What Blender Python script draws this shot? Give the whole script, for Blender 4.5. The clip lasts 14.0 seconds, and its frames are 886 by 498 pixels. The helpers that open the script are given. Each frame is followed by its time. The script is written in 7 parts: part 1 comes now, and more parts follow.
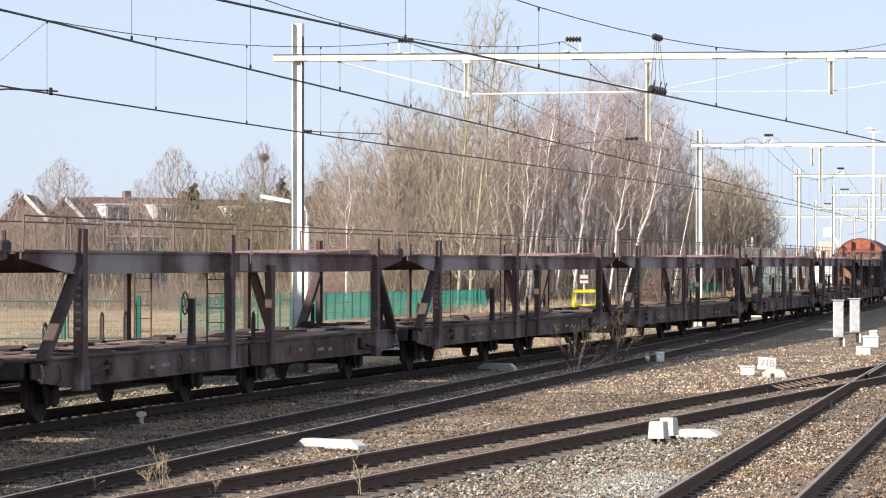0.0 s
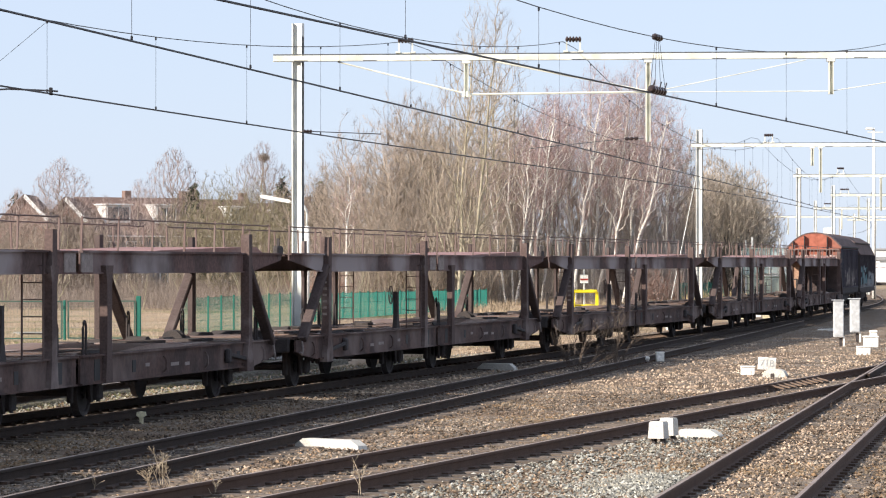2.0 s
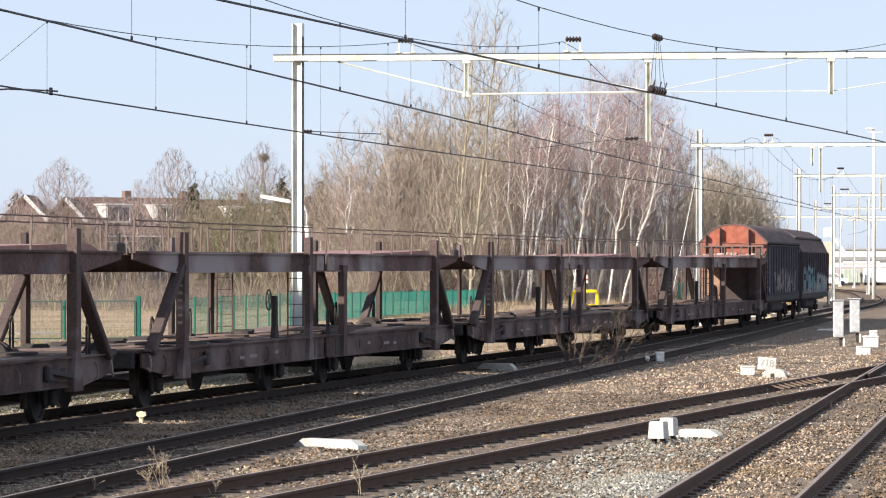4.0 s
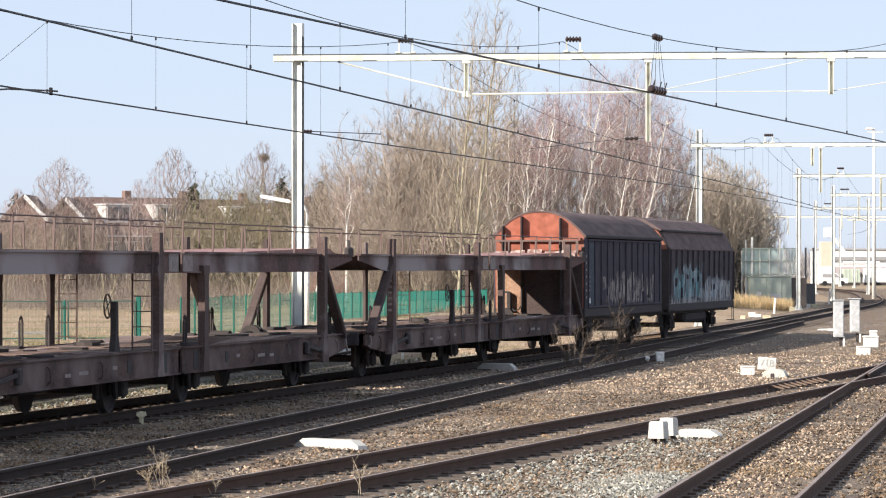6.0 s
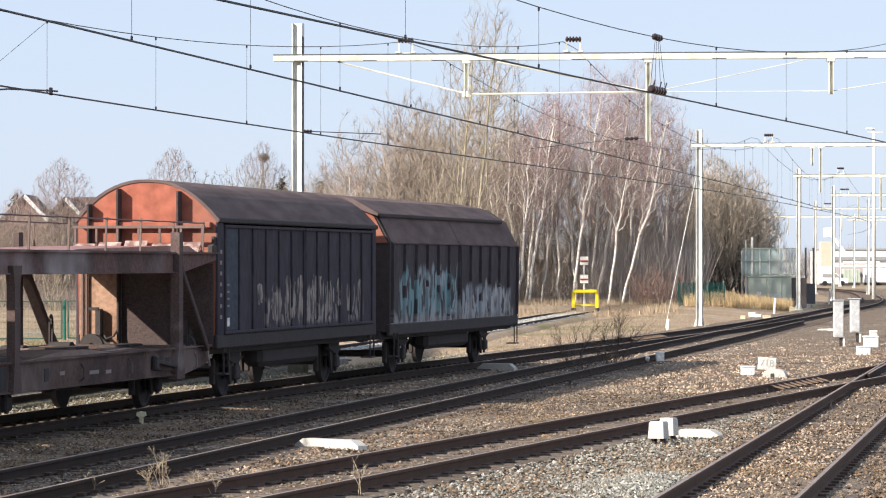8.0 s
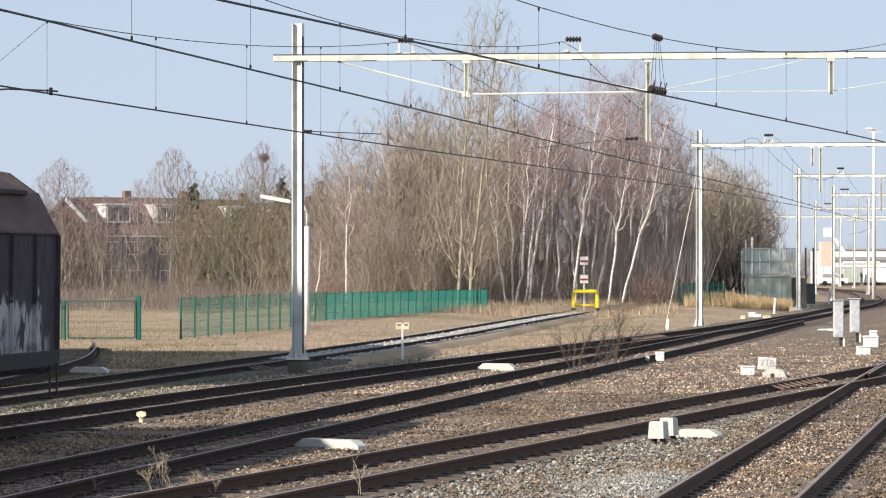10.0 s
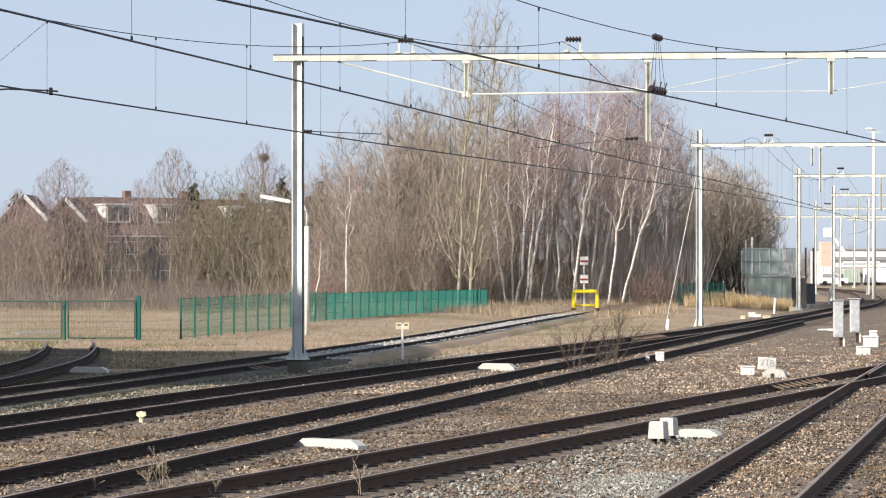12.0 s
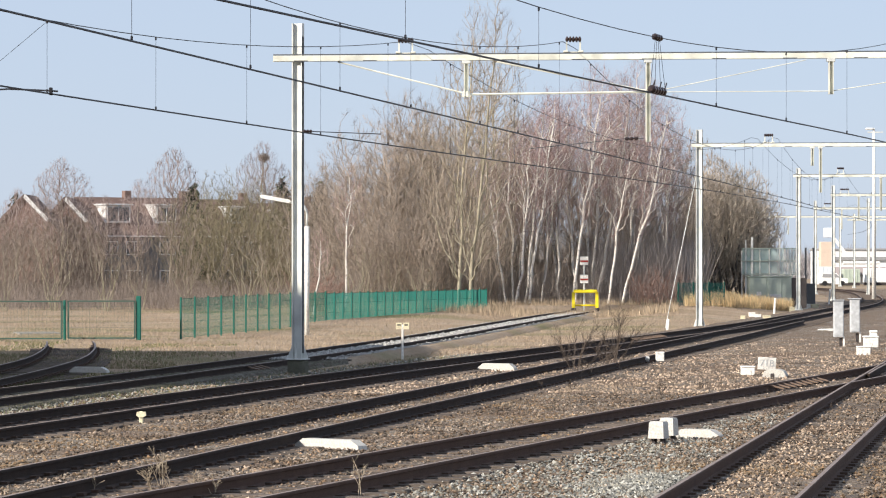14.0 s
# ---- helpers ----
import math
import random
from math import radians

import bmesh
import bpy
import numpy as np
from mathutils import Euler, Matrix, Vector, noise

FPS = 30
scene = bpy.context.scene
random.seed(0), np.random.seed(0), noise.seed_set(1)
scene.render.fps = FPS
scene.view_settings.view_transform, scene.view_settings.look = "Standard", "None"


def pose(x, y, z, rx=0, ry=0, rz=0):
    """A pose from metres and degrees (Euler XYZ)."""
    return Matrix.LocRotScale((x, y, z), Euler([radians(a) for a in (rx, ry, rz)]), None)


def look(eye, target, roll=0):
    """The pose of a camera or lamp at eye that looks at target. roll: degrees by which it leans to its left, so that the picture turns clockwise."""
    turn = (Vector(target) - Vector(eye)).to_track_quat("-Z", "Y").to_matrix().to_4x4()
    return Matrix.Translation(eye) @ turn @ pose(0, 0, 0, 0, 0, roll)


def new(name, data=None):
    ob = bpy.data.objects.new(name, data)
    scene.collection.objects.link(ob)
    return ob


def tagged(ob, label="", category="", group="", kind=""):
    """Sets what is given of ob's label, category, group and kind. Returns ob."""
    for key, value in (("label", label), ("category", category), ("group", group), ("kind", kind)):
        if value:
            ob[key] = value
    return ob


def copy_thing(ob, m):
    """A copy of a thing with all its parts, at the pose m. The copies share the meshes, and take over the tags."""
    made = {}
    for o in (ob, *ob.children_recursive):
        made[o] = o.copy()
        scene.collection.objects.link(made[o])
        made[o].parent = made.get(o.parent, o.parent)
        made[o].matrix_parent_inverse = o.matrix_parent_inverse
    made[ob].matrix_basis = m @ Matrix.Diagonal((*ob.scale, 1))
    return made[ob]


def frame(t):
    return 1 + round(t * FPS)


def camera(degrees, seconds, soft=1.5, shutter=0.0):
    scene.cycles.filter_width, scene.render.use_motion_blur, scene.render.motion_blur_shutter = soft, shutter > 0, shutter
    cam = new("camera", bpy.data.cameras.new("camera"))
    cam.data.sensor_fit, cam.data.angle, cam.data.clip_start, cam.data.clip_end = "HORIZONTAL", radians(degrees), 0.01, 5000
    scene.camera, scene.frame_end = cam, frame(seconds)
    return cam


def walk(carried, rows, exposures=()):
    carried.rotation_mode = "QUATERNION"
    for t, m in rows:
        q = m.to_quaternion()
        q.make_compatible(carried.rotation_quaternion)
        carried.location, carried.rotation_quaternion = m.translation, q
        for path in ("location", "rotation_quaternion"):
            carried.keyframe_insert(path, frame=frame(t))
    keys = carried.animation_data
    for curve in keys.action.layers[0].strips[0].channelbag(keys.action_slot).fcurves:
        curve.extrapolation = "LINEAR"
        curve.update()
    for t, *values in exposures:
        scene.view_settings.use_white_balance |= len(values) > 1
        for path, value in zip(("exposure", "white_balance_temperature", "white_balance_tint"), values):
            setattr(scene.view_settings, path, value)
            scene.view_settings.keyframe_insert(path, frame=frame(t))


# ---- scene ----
cam = camera(14.70, 14.0, soft=1.12)
EYE = (0.0, 0.0, 2.52)
CAM_POSE = look(EYE, (0.0, 100.0, 2.52 + 100.0 * 27.0 / 6080.0))
walk(cam, [(0.0, CAM_POSE), (14.0, CAM_POSE)],
     exposures=[(0.0, 1.06, 6500, 13), (3.2, 1.06, 6500, 13), (8.5, 1.02, 6500, 13), (10.0, 0.79, 6400, 12), (14.0, 0.79, 6400, 12)])

# ---- light: hazy late-winter sun from the left, a little behind the camera ----
SUN_AZ = math.atan2(-0.813, -0.581)      # towards the sun, clockwise from +y
SUN_EL = math.atan(0.517)
world = bpy.data.worlds.new("sky")
scene.world = world
world.use_nodes = True
wn = world.node_tree
sky = wn.nodes.new("ShaderNodeTexSky")
sky.sky_type, sky.sun_disc = "NISHITA", False
sky.sun_elevation, sky.sun_rotation = SUN_EL, SUN_AZ
sky.air_density, sky.dust_density, sky.ozone_density = 1.0, 0.3, 4.0
haze = wn.nodes.new("ShaderNodeMix")       # thin even haze over the clear sky
haze.data_type = "RGBA"
haze.inputs["Factor"].default_value = 0.86
haze.inputs["B"].default_value = (3.10, 3.62, 4.48, 1)
wn.links.new(sky.outputs[0], haze.inputs["A"])
wn.links.new(haze.outputs["Result"], wn.nodes["Background"].inputs[0])
wn.nodes["Background"].inputs[1].default_value = 0.10

sun = new("sun", bpy.data.lights.new("sun", "SUN"))
sun.data.energy, sun.data.angle, sun.data.color = 4.2, radians(0.8), (1.0, 0.92, 0.80)
SUN_DIR = Vector((0.813, 0.581, -0.517)).normalized()
sun.matrix_world = Matrix.Translation((-40, -20, 40)) @ SUN_DIR.to_track_quat("-Z", "Y").to_matrix().to_4x4()


# ---- materials ----
def material(name, base, rough=0.8, metal=0.0, second=None, grain=6.0, mix=0.5, fine=60.0, bump=0.2, dist=0.02,
             rand=0.0, stretch=(1, 1, 1), spec=0.3, island=0.0, third=None, contrast=(0.35, 0.65)):
    """A worn surface: two colours mixed by a coarse noise, broken by a fine one, with fine relief."""
    m = bpy.data.materials.new(name)
    m.use_nodes = True
    nt = m.node_tree
    n, l = nt.nodes, nt.links
    b = n["Principled BSDF"]
    b.inputs["Roughness"].default_value, b.inputs["Metallic"].default_value = rough, metal
    b.inputs["Specular IOR Level"].default_value = spec
    co = n.new("ShaderNodeTexCoord")
    mp = n.new("ShaderNodeMapping")
    mp.inputs["Scale"].default_value = stretch
    l.new(co.outputs["Object"], mp.inputs[0])
    big = n.new("ShaderNodeTexNoise")
    big.inputs["Scale"].default_value, big.inputs["Detail"].default_value = grain, 6
    small = n.new("ShaderNodeTexNoise")
    small.inputs["Scale"].default_value, small.inputs["Detail"].default_value = fine, 4
    l.new(mp.outputs[0], big.inputs["Vector"])
    l.new(mp.outputs[0], small.inputs["Vector"])
    ramp = n.new("ShaderNodeValToRGB")
    sec = second or tuple(c * 0.6 for c in base)
    ramp.color_ramp.elements[0].position, ramp.color_ramp.elements[1].position = contrast
    ramp.color_ramp.elements[0].color = (*base, 1)
    ramp.color_ramp.elements[1].color = (*[a + (s - a) * mix for a, s in zip(base, sec)], 1)
    l.new(big.outputs["Fac"], ramp.inputs[0])
    hue = n.new("ShaderNodeHueSaturation")
    mr = n.new("ShaderNodeMapRange")
    mr.inputs["From Min"].default_value, mr.inputs["From Max"].default_value = 0.3, 0.7
    mr.inputs["To Min"].default_value, mr.inputs["To Max"].default_value = 0.75, 1.25
    l.new(small.outputs["Fac"], mr.inputs[0])
    val = mr.outputs[0]
    for amount, node, sock in ((rand, "ShaderNodeObjectInfo", "Random"), (island, "ShaderNodeNewGeometry", "Random Per Island")):
        if amount:
            src = n.new(node)
            r2 = n.new("ShaderNodeMapRange")
            r2.inputs["To Min"].default_value, r2.inputs["To Max"].default_value = 1 - amount, 1 + amount
            l.new(src.outputs[sock], r2.inputs[0])
            mul = n.new("ShaderNodeMath")
            mul.operation = "MULTIPLY"
            l.new(val, mul.inputs[0])
            l.new(r2.outputs[0], mul.inputs[1])
            val = mul.outputs[0]
    l.new(val, hue.inputs["Value"])
    l.new(ramp.outputs[0], hue.inputs["Color"])
    col = hue.outputs[0]
    if third:
        t_noise = n.new("ShaderNodeTexNoise")
        t_noise.inputs["Scale"].default_value, t_noise.inputs["Detail"].default_value = grain * 0.37, 5
        l.new(co.outputs["Object"], t_noise.inputs["Vector"])
        tr = n.new("ShaderNodeMapRange")
        tr.inputs["From Min"].default_value, tr.inputs["From Max"].default_value = 0.52, 0.66
        l.new(t_noise.outputs["Fac"], tr.inputs[0])
        mx = n.new("ShaderNodeMix")
        mx.data_type = "RGBA"
        l.new(tr.outputs[0], mx.inputs["Factor"])
        l.new(col, mx.inputs["A"])
        mx.inputs["B"].default_value = (*third, 1)
        col = mx.outputs["Result"]
    l.new(col, b.inputs["Base Color"])
    if bump:
        bp = n.new("ShaderNodeBump")
        bp.inputs["Strength"].default_value, bp.inputs["Distance"].default_value = bump, dist
        l.new(small.outputs["Fac"], bp.inputs["Height"])
        l.new(bp.outputs[0], b.inputs["Normal"])
    return m


def ballast_material(name, stones, dust, earth, cell=16.0, earthy=(0.45, 0.62)):
    """Crushed stone: cells of differing tone with deep joints, with dusty and earthy patches."""
    m = bpy.data.materials.new(name)
    m.use_nodes = True
    n, l = m.node_tree.nodes, m.node_tree.links
    b = n["Principled BSDF"]
    b.inputs["Roughness"].default_value, b.inputs["Specular IOR Level"].default_value = 0.95, 0.15
    co = n.new("ShaderNodeTexCoord")
    warp = n.new("ShaderNodeTexNoise")
    warp.inputs["Scale"].default_value = 30
    l.new(co.outputs["Object"], warp.inputs["Vector"])
    add = n.new("ShaderNodeVectorMath")
    add.operation = "MULTIPLY_ADD"
    add.inputs[1].default_value = (0.05, 0.05, 0.05)
    l.new(warp.outputs["Color"], add.inputs[0])
    l.new(co.outputs["Object"], add.inputs[2])
    vor = n.new("ShaderNodeTexVoronoi")
    vor.inputs["Scale"].default_value = cell
    l.new(add.outputs[0], vor.inputs["Vector"])
    tone = n.new("ShaderNodeValToRGB")
    el = tone.color_ramp.elements
    el[0].color, el[1].color = (*stones[0], 1), (*stones[-1], 1)
    for k, c in enumerate(stones[1:-1]):
        e = el.new((k + 1) / (len(stones) - 1))
        e.color = (*c, 1)
    sep = n.new("ShaderNodeSeparateColor")
    l.new(vor.outputs["Color"], sep.inputs[0])
    l.new(sep.outputs[0], tone.inputs[0])
    big = n.new("ShaderNodeTexNoise")
    big.inputs["Scale"].default_value, big.inputs["Detail"].default_value = 0.35, 8
    l.new(co.outputs["Object"], big.inputs["Vector"])
    r1 = n.new("ShaderNodeMapRange")
    r1.inputs["From Min"].default_value, r1.inputs["From Max"].default_value = earthy
    r1.inputs["To Max"].default_value = 0.75
    l.new(big.outputs["Fac"], r1.inputs[0])
    mx = n.new("ShaderNodeMix")
    mx.data_type = "RGBA"
    l.new(r1.outputs[0], mx.inputs["Factor"])
    l.new(tone.outputs[0], mx.inputs["A"])
    mx.inputs["B"].default_value = (*earth, 1)
    mid = n.new("ShaderNodeTexNoise")
    mid.inputs["Scale"].default_value, mid.inputs["Detail"].default_value = 2.2, 6
    l.new(co.outputs["Object"], mid.inputs["Vector"])
    r2 = n.new("ShaderNodeMapRange")
    r2.inputs["From Min"].default_value, r2.inputs["From Max"].default_value = 0.5, 0.7
    r2.inputs["To Max"].default_value = 0.6
    l.new(mid.outputs["Fac"], r2.inputs[0])
    mx2 = n.new("ShaderNodeMix")
    mx2.data_type = "RGBA"
    l.new(r2.outputs[0], mx2.inputs["Factor"])
    l.new(mx.outputs["Result"], mx2.inputs["A"])
    mx2.inputs["B"].default_value = (*dust, 1)
    l.new(mx2.outputs["Result"], b.inputs["Base Color"])
    bp = n.new("ShaderNodeBump")
    bp.inputs["Strength"].default_value, bp.inputs["Distance"].default_value, bp.invert = 1.0, 0.05, True
    l.new(vor.outputs["Distance"], bp.inputs["Height"])
    l.new(bp.outputs[0], b.inputs["Normal"])
    return m


M = dict(
    grass=material("dry_grass", (0.345, 0.268, 0.19), 0.95, second=(0.26, 0.175, 0.10), grain=0.25, mix=0.8, fine=9, bump=0.8,
                   dist=0.1, third=(0.19, 0.165, 0.075)),
    ballast=ballast_material("ballast", [(0.06, 0.045, 0.033), (0.19, 0.15, 0.11), (0.32, 0.265, 0.205), (0.10, 0.083, 0.066), (0.46, 0.40, 0.335)],
                             (0.205, 0.145, 0.092), (0.18, 0.12, 0.08)),
    dull_ballast=ballast_material("dull_ballast", [(0.06, 0.055, 0.04), (0.12, 0.108, 0.082), (0.24, 0.225, 0.19)], (0.085, 0.08, 0.048), (0.085, 0.075, 0.045)),
    pale_ballast=ballast_material("pale_ballast", [(0.2, 0.19, 0.17), (0.4, 0.38, 0.35), (0.52, 0.5, 0.47)], (0.3, 0.28, 0.25), (0.24, 0.21, 0.17)),
    rail_side=material("rusty_rail", (0.032, 0.021, 0.016), 0.9, second=(0.055, 0.033, 0.022), grain=4, fine=80, bump=0.2),
    rail_rust=material("red_brown_rail_rust", (0.105, 0.062, 0.043), 0.9, second=(0.065, 0.04, 0.03), grain=4, fine=80, bump=0.2),
    rail_head=material("worn_rail_head", (0.30, 0.235, 0.195), 0.6, 0.35, second=(0.20, 0.14, 0.105), grain=2, fine=40, bump=0.05),
    sleeper=material("weathered_timber", (0.14, 0.112, 0.09), 0.95, second=(0.065, 0.052, 0.044), grain=5, fine=50, bump=0.5, rand=0.25, stretch=(1, 8, 8)),
    plate=material("fastening_iron", (0.06, 0.04, 0.03), 0.85, second=(0.12, 0.07, 0.045), grain=20),
    galv=material("galvanised_steel", (0.64, 0.65, 0.61), 0.55, 0.1, second=(0.53, 0.54, 0.51), grain=0.5, fine=1.5, bump=0.0),
    beam=material("pale_painted_steel", (0.68, 0.68, 0.58), 0.55, 0.0, second=(0.58, 0.57, 0.48), grain=0.6, fine=2, bump=0.0),
    wire=material("copper_wire", (0.035, 0.035, 0.04), 0.5, 0.5, bump=0),
    insul=material("dark_insulator", (0.035, 0.025, 0.025), 0.3, second=(0.08, 0.05, 0.04), bump=0),
    concrete=material("concrete", (0.27, 0.25, 0.21), 0.9, second=(0.17, 0.15, 0.125), grain=4, fine=60, bump=0.3),
    white=material("white_paint", (0.80, 0.78, 0.72), 0.75, second=(0.52, 0.47, 0.39), grain=6, fine=12, bump=0.08, contrast=(0.45, 0.8)),
    cream=material("cream_paint", (0.72, 0.66, 0.45), 0.7, second=(0.5, 0.42, 0.28), grain=8, bump=0.1),
    grey=material("grey_cabinet_paint", (0.50, 0.51, 0.51), 0.6, second=(0.43, 0.44, 0.44), grain=1.5, fine=6, bump=0.02),
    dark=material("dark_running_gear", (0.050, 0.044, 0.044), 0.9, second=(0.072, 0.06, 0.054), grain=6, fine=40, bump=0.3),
    brown=material("rusty_brown_paint", (0.108, 0.068, 0.058), 0.85, second=(0.062, 0.042, 0.038), grain=1.3, fine=14, bump=0.12, spec=0.2, mix=1.0, contrast=(0.42, 0.58),
                   third=(0.19, 0.145, 0.13)),
    redpaint=material("worn_red_paint", (0.235, 0.093, 0.07), 0.5, spec=0.4, second=(0.37, 0.22, 0.175), grain=2.5, fine=30, bump=0.12),
    deck=material("rusty_deck_plate", (0.165, 0.108, 0.085), 0.55, spec=0.4, second=(0.33, 0.235, 0.19), grain=1.2, fine=25, bump=0.3, third=(0.11, 0.07, 0.055)),
    orange=material("faded_orange_red_paint", (0.35, 0.115, 0.075), 0.85, second=(0.26, 0.11, 0.08), grain=0.8, fine=4, bump=0.03, spec=0.15, third=(0.20, 0.115, 0.088)),
    roof=material("sooty_roof_paint", (0.138, 0.103, 0.098), 0.95, spec=0.1, second=(0.115, 0.088, 0.085), grain=0.6, fine=3, bump=0.05, stretch=(1, 0.3, 1)),
    yellow=material("yellow_paint", (0.80, 0.66, 0.02), 0.6, second=(0.7, 0.5, 0.03), grain=4, bump=0.05),
    red=material("red_paint", (0.45, 0.06, 0.05), 0.6, bump=0.05),
    black=material("black_steel", (0.02, 0.02, 0.022), 0.6, bump=0.05),
    green=material("green_coated_steel", (0.012, 0.115, 0.085), 0.6, second=(0.02, 0.14, 0.10), grain=2, bump=0.05),
)


# ---- mesh building ----
class Builder:
    """Collects vertices and faces of one mesh."""

    def __init__(self):
        self.v, self.f, self.m = [], [], []

    def add(self, verts, faces, slot=0):
        k = len(self.v)
        self.v += [tuple(p) for p in verts]
        self.f += [tuple(i + k for i in f) for f in faces]
        self.m += [slot] * len(faces)
        return self

    def box(self, c, size, pose_m=None, slot=0, ch=0.0):
        """A box about c with its edges chamfered by ch."""
        hx, hy, hz = (s / 2 for s in size)
        vs, fs = [], []
        if ch <= 0:
            for sx in (-1, 1):
                for sy in (-1, 1):
                    for sz in (-1, 1):
                        vs.append(Vector((sx * hx, sy * hy, sz * hz)))
            fs = [(0, 1, 3, 2), (4, 6, 7, 5), (0, 4, 5, 1), (2, 3, 7, 6), (0, 2, 6, 4), (1, 5, 7, 3)]
        else:
            ch = min(ch, hx * 0.8, hy * 0.8, hz * 0.8)
            idx = {}
            for sx in (-1, 1):
                for sy in (-1, 1):
                    for sz in (-1, 1):
                        for ax in range(3):
                            q = [sx * (hx - ch), sy * (hy - ch), sz * (hz - ch)]
                            q[ax] = (sx * hx, sy * hy, sz * hz)[ax]
                            idx[sx, sy, sz, ax] = len(vs)
                            vs.append(Vector(q))
            for ax in range(3):
                o = [a for a in range(3) if a != ax]
                for s in (-1, 1):
                    ring = []
                    for a, bb in ((-1, -1), (1, -1), (1, 1), (-1, 1)):
                        k = [0, 0, 0]
                        k[ax], k[o[0]], k[o[1]] = s, a, bb
                        ring.append(idx[(*k, ax)])
                    if (s > 0) == (ax == 1):
                        ring.reverse()
                    fs.append(tuple(ring))
            for ax in range(3):
                o = [a for a in range(3) if a != ax]
                for a in (-1, 1):
                    for bb in (-1, 1):
                        k0, k1 = [0, 0, 0], [0, 0, 0]
                        k0[ax], k1[ax] = -1, 1
                        for k in (k0, k1):
                            k[o[0]], k[o[1]] = a, bb
                        fs.append((idx[(*k0, o[0])], idx[(*k1, o[0])], idx[(*k1, o[1])], idx[(*k0, o[1])]))
            for sx in (-1, 1):
                for sy in (-1, 1):
                    for sz in (-1, 1):
                        fs.append(tuple(idx[sx, sy, sz, a] for a in range(3)))
        mm = Matrix.Translation(c)
        if pose_m is not None:
            mm = mm @ pose_m
        return self.add([mm @ p for p in vs], fs, slot)

    def bar(self, p0, p1, w, d, slot=0, ch=0.0, up=(0, 0, 1)):
        """A straight bar of section w x d from p0 to p1."""
        p0, p1 = Vector(p0), Vector(p1)
        z = (p1 - p0)
        ln = z.length
        z.normalize()
        u = Vector(up)
        if abs(z.dot(u)) > 0.99:
            u = Vector((0, 1, 0))
        x = u.cross(z).normalized()
        y = z.cross(x)
        r = Matrix((x, y, z)).transposed().to_4x4()
        return self.box((p0 + p1) / 2, (w, d, ln), r, slot, ch)

    def tube(self, pts, r, n=6, slot=0, cap=True):
        """A round tube along pts; r is one radius or one for each point."""
        pts = [Vector(p) for p in pts]
        rs = r if isinstance(r, (list, tuple)) else [r] * len(pts)
        vs, fs = [], []
        for i, p in enumerate(pts):
            t = (pts[min(i + 1, len(pts) - 1)] - pts[max(i - 1, 0)]).normalized()
            u = Vector((0, 0, 1)) if abs(t.z) < 0.95 else Vector((0, 1, 0))
            x = u.cross(t).normalized()
            y = t.cross(x)
            for k in range(n):
                a = 2 * math.pi * k / n
                vs.append(p + (x * math.cos(a) + y * math.sin(a)) * rs[i])
        for i in range(len(pts) - 1):
            for k in range(n):
                a, b2 = i * n + k, i * n + (k + 1) % n
                fs.append((a, b2, b2 + n, a + n))
        if cap:
            fs.append(tuple(range(n))[::-1])
            fs.append(tuple((len(pts) - 1) * n + k for k in range(n)))
        return self.add(vs, fs, slot)

    def prism(self, outline, axis, a, b2, slot=0):
        """A closed outline of 2D points pushed along an axis (0, 1 or 2) from a to b2."""
        def p3(q, s):
            q = list(q)
            q.insert(axis, s)
            return q
        n = len(outline)
        vs = [p3(q, a) for q in outline] + [p3(q, b2) for q in outline]
        fs = [tuple(range(n))[::-1], tuple(range(n, 2 * n))]
        fs += [(k, (k + 1) % n, (k + 1) % n + n, k + n) for k in range(n)]
        return self.add(vs, fs, slot)

    def mesh(self, name, mats, smooth=False):
        me = bpy.data.meshes.new(name)
        me.from_pydata(self.v, [], self.f)
        for m in (mats if isinstance(mats, (list, tuple)) else [mats]):
            me.materials.append(m)
        if any(self.m):
            me.polygons.foreach_set("material_index", self.m)
        bm = bmesh.new()
        bm.from_mesh(me)
        bmesh.ops.recalc_face_normals(bm, faces=bm.faces)
        bm.to_mesh(me)
        bm.free()
        if smooth:
            me.polygons.foreach_set("use_smooth", [True] * len(me.polygons))
        return me


def part(name, b, mats=None, parent=None, label="", m=None, smooth=False, kind=""):
    """One mesh object, under a thing or a part, or a thing of its own."""
    me = b.mesh(name, mats, smooth) if isinstance(b, Builder) else b
    ob = new(name, me)
    if parent is not None:
        ob.parent = parent
    if m is not None:
        ob.matrix_basis = m
    return tagged(ob, label, kind=kind)


def thing(name, label, category, m=None, group="", kind=""):
    ob = new(name)
    ob.empty_display_size = 0.2
    if m is not None:
        ob.matrix_basis = m
    return tagged(ob, label, category, group, kind)


# ---- the plan: centre lines of the tracks, x by distance y ----
def grade(y):
    """The main line climbs a few centimetres towards the curve."""
    return float(np.interp(y, (95, 119, 139, 161, 200, 376), (0, 0.025, 0.057, 0.063, 0.055, 0.03)))


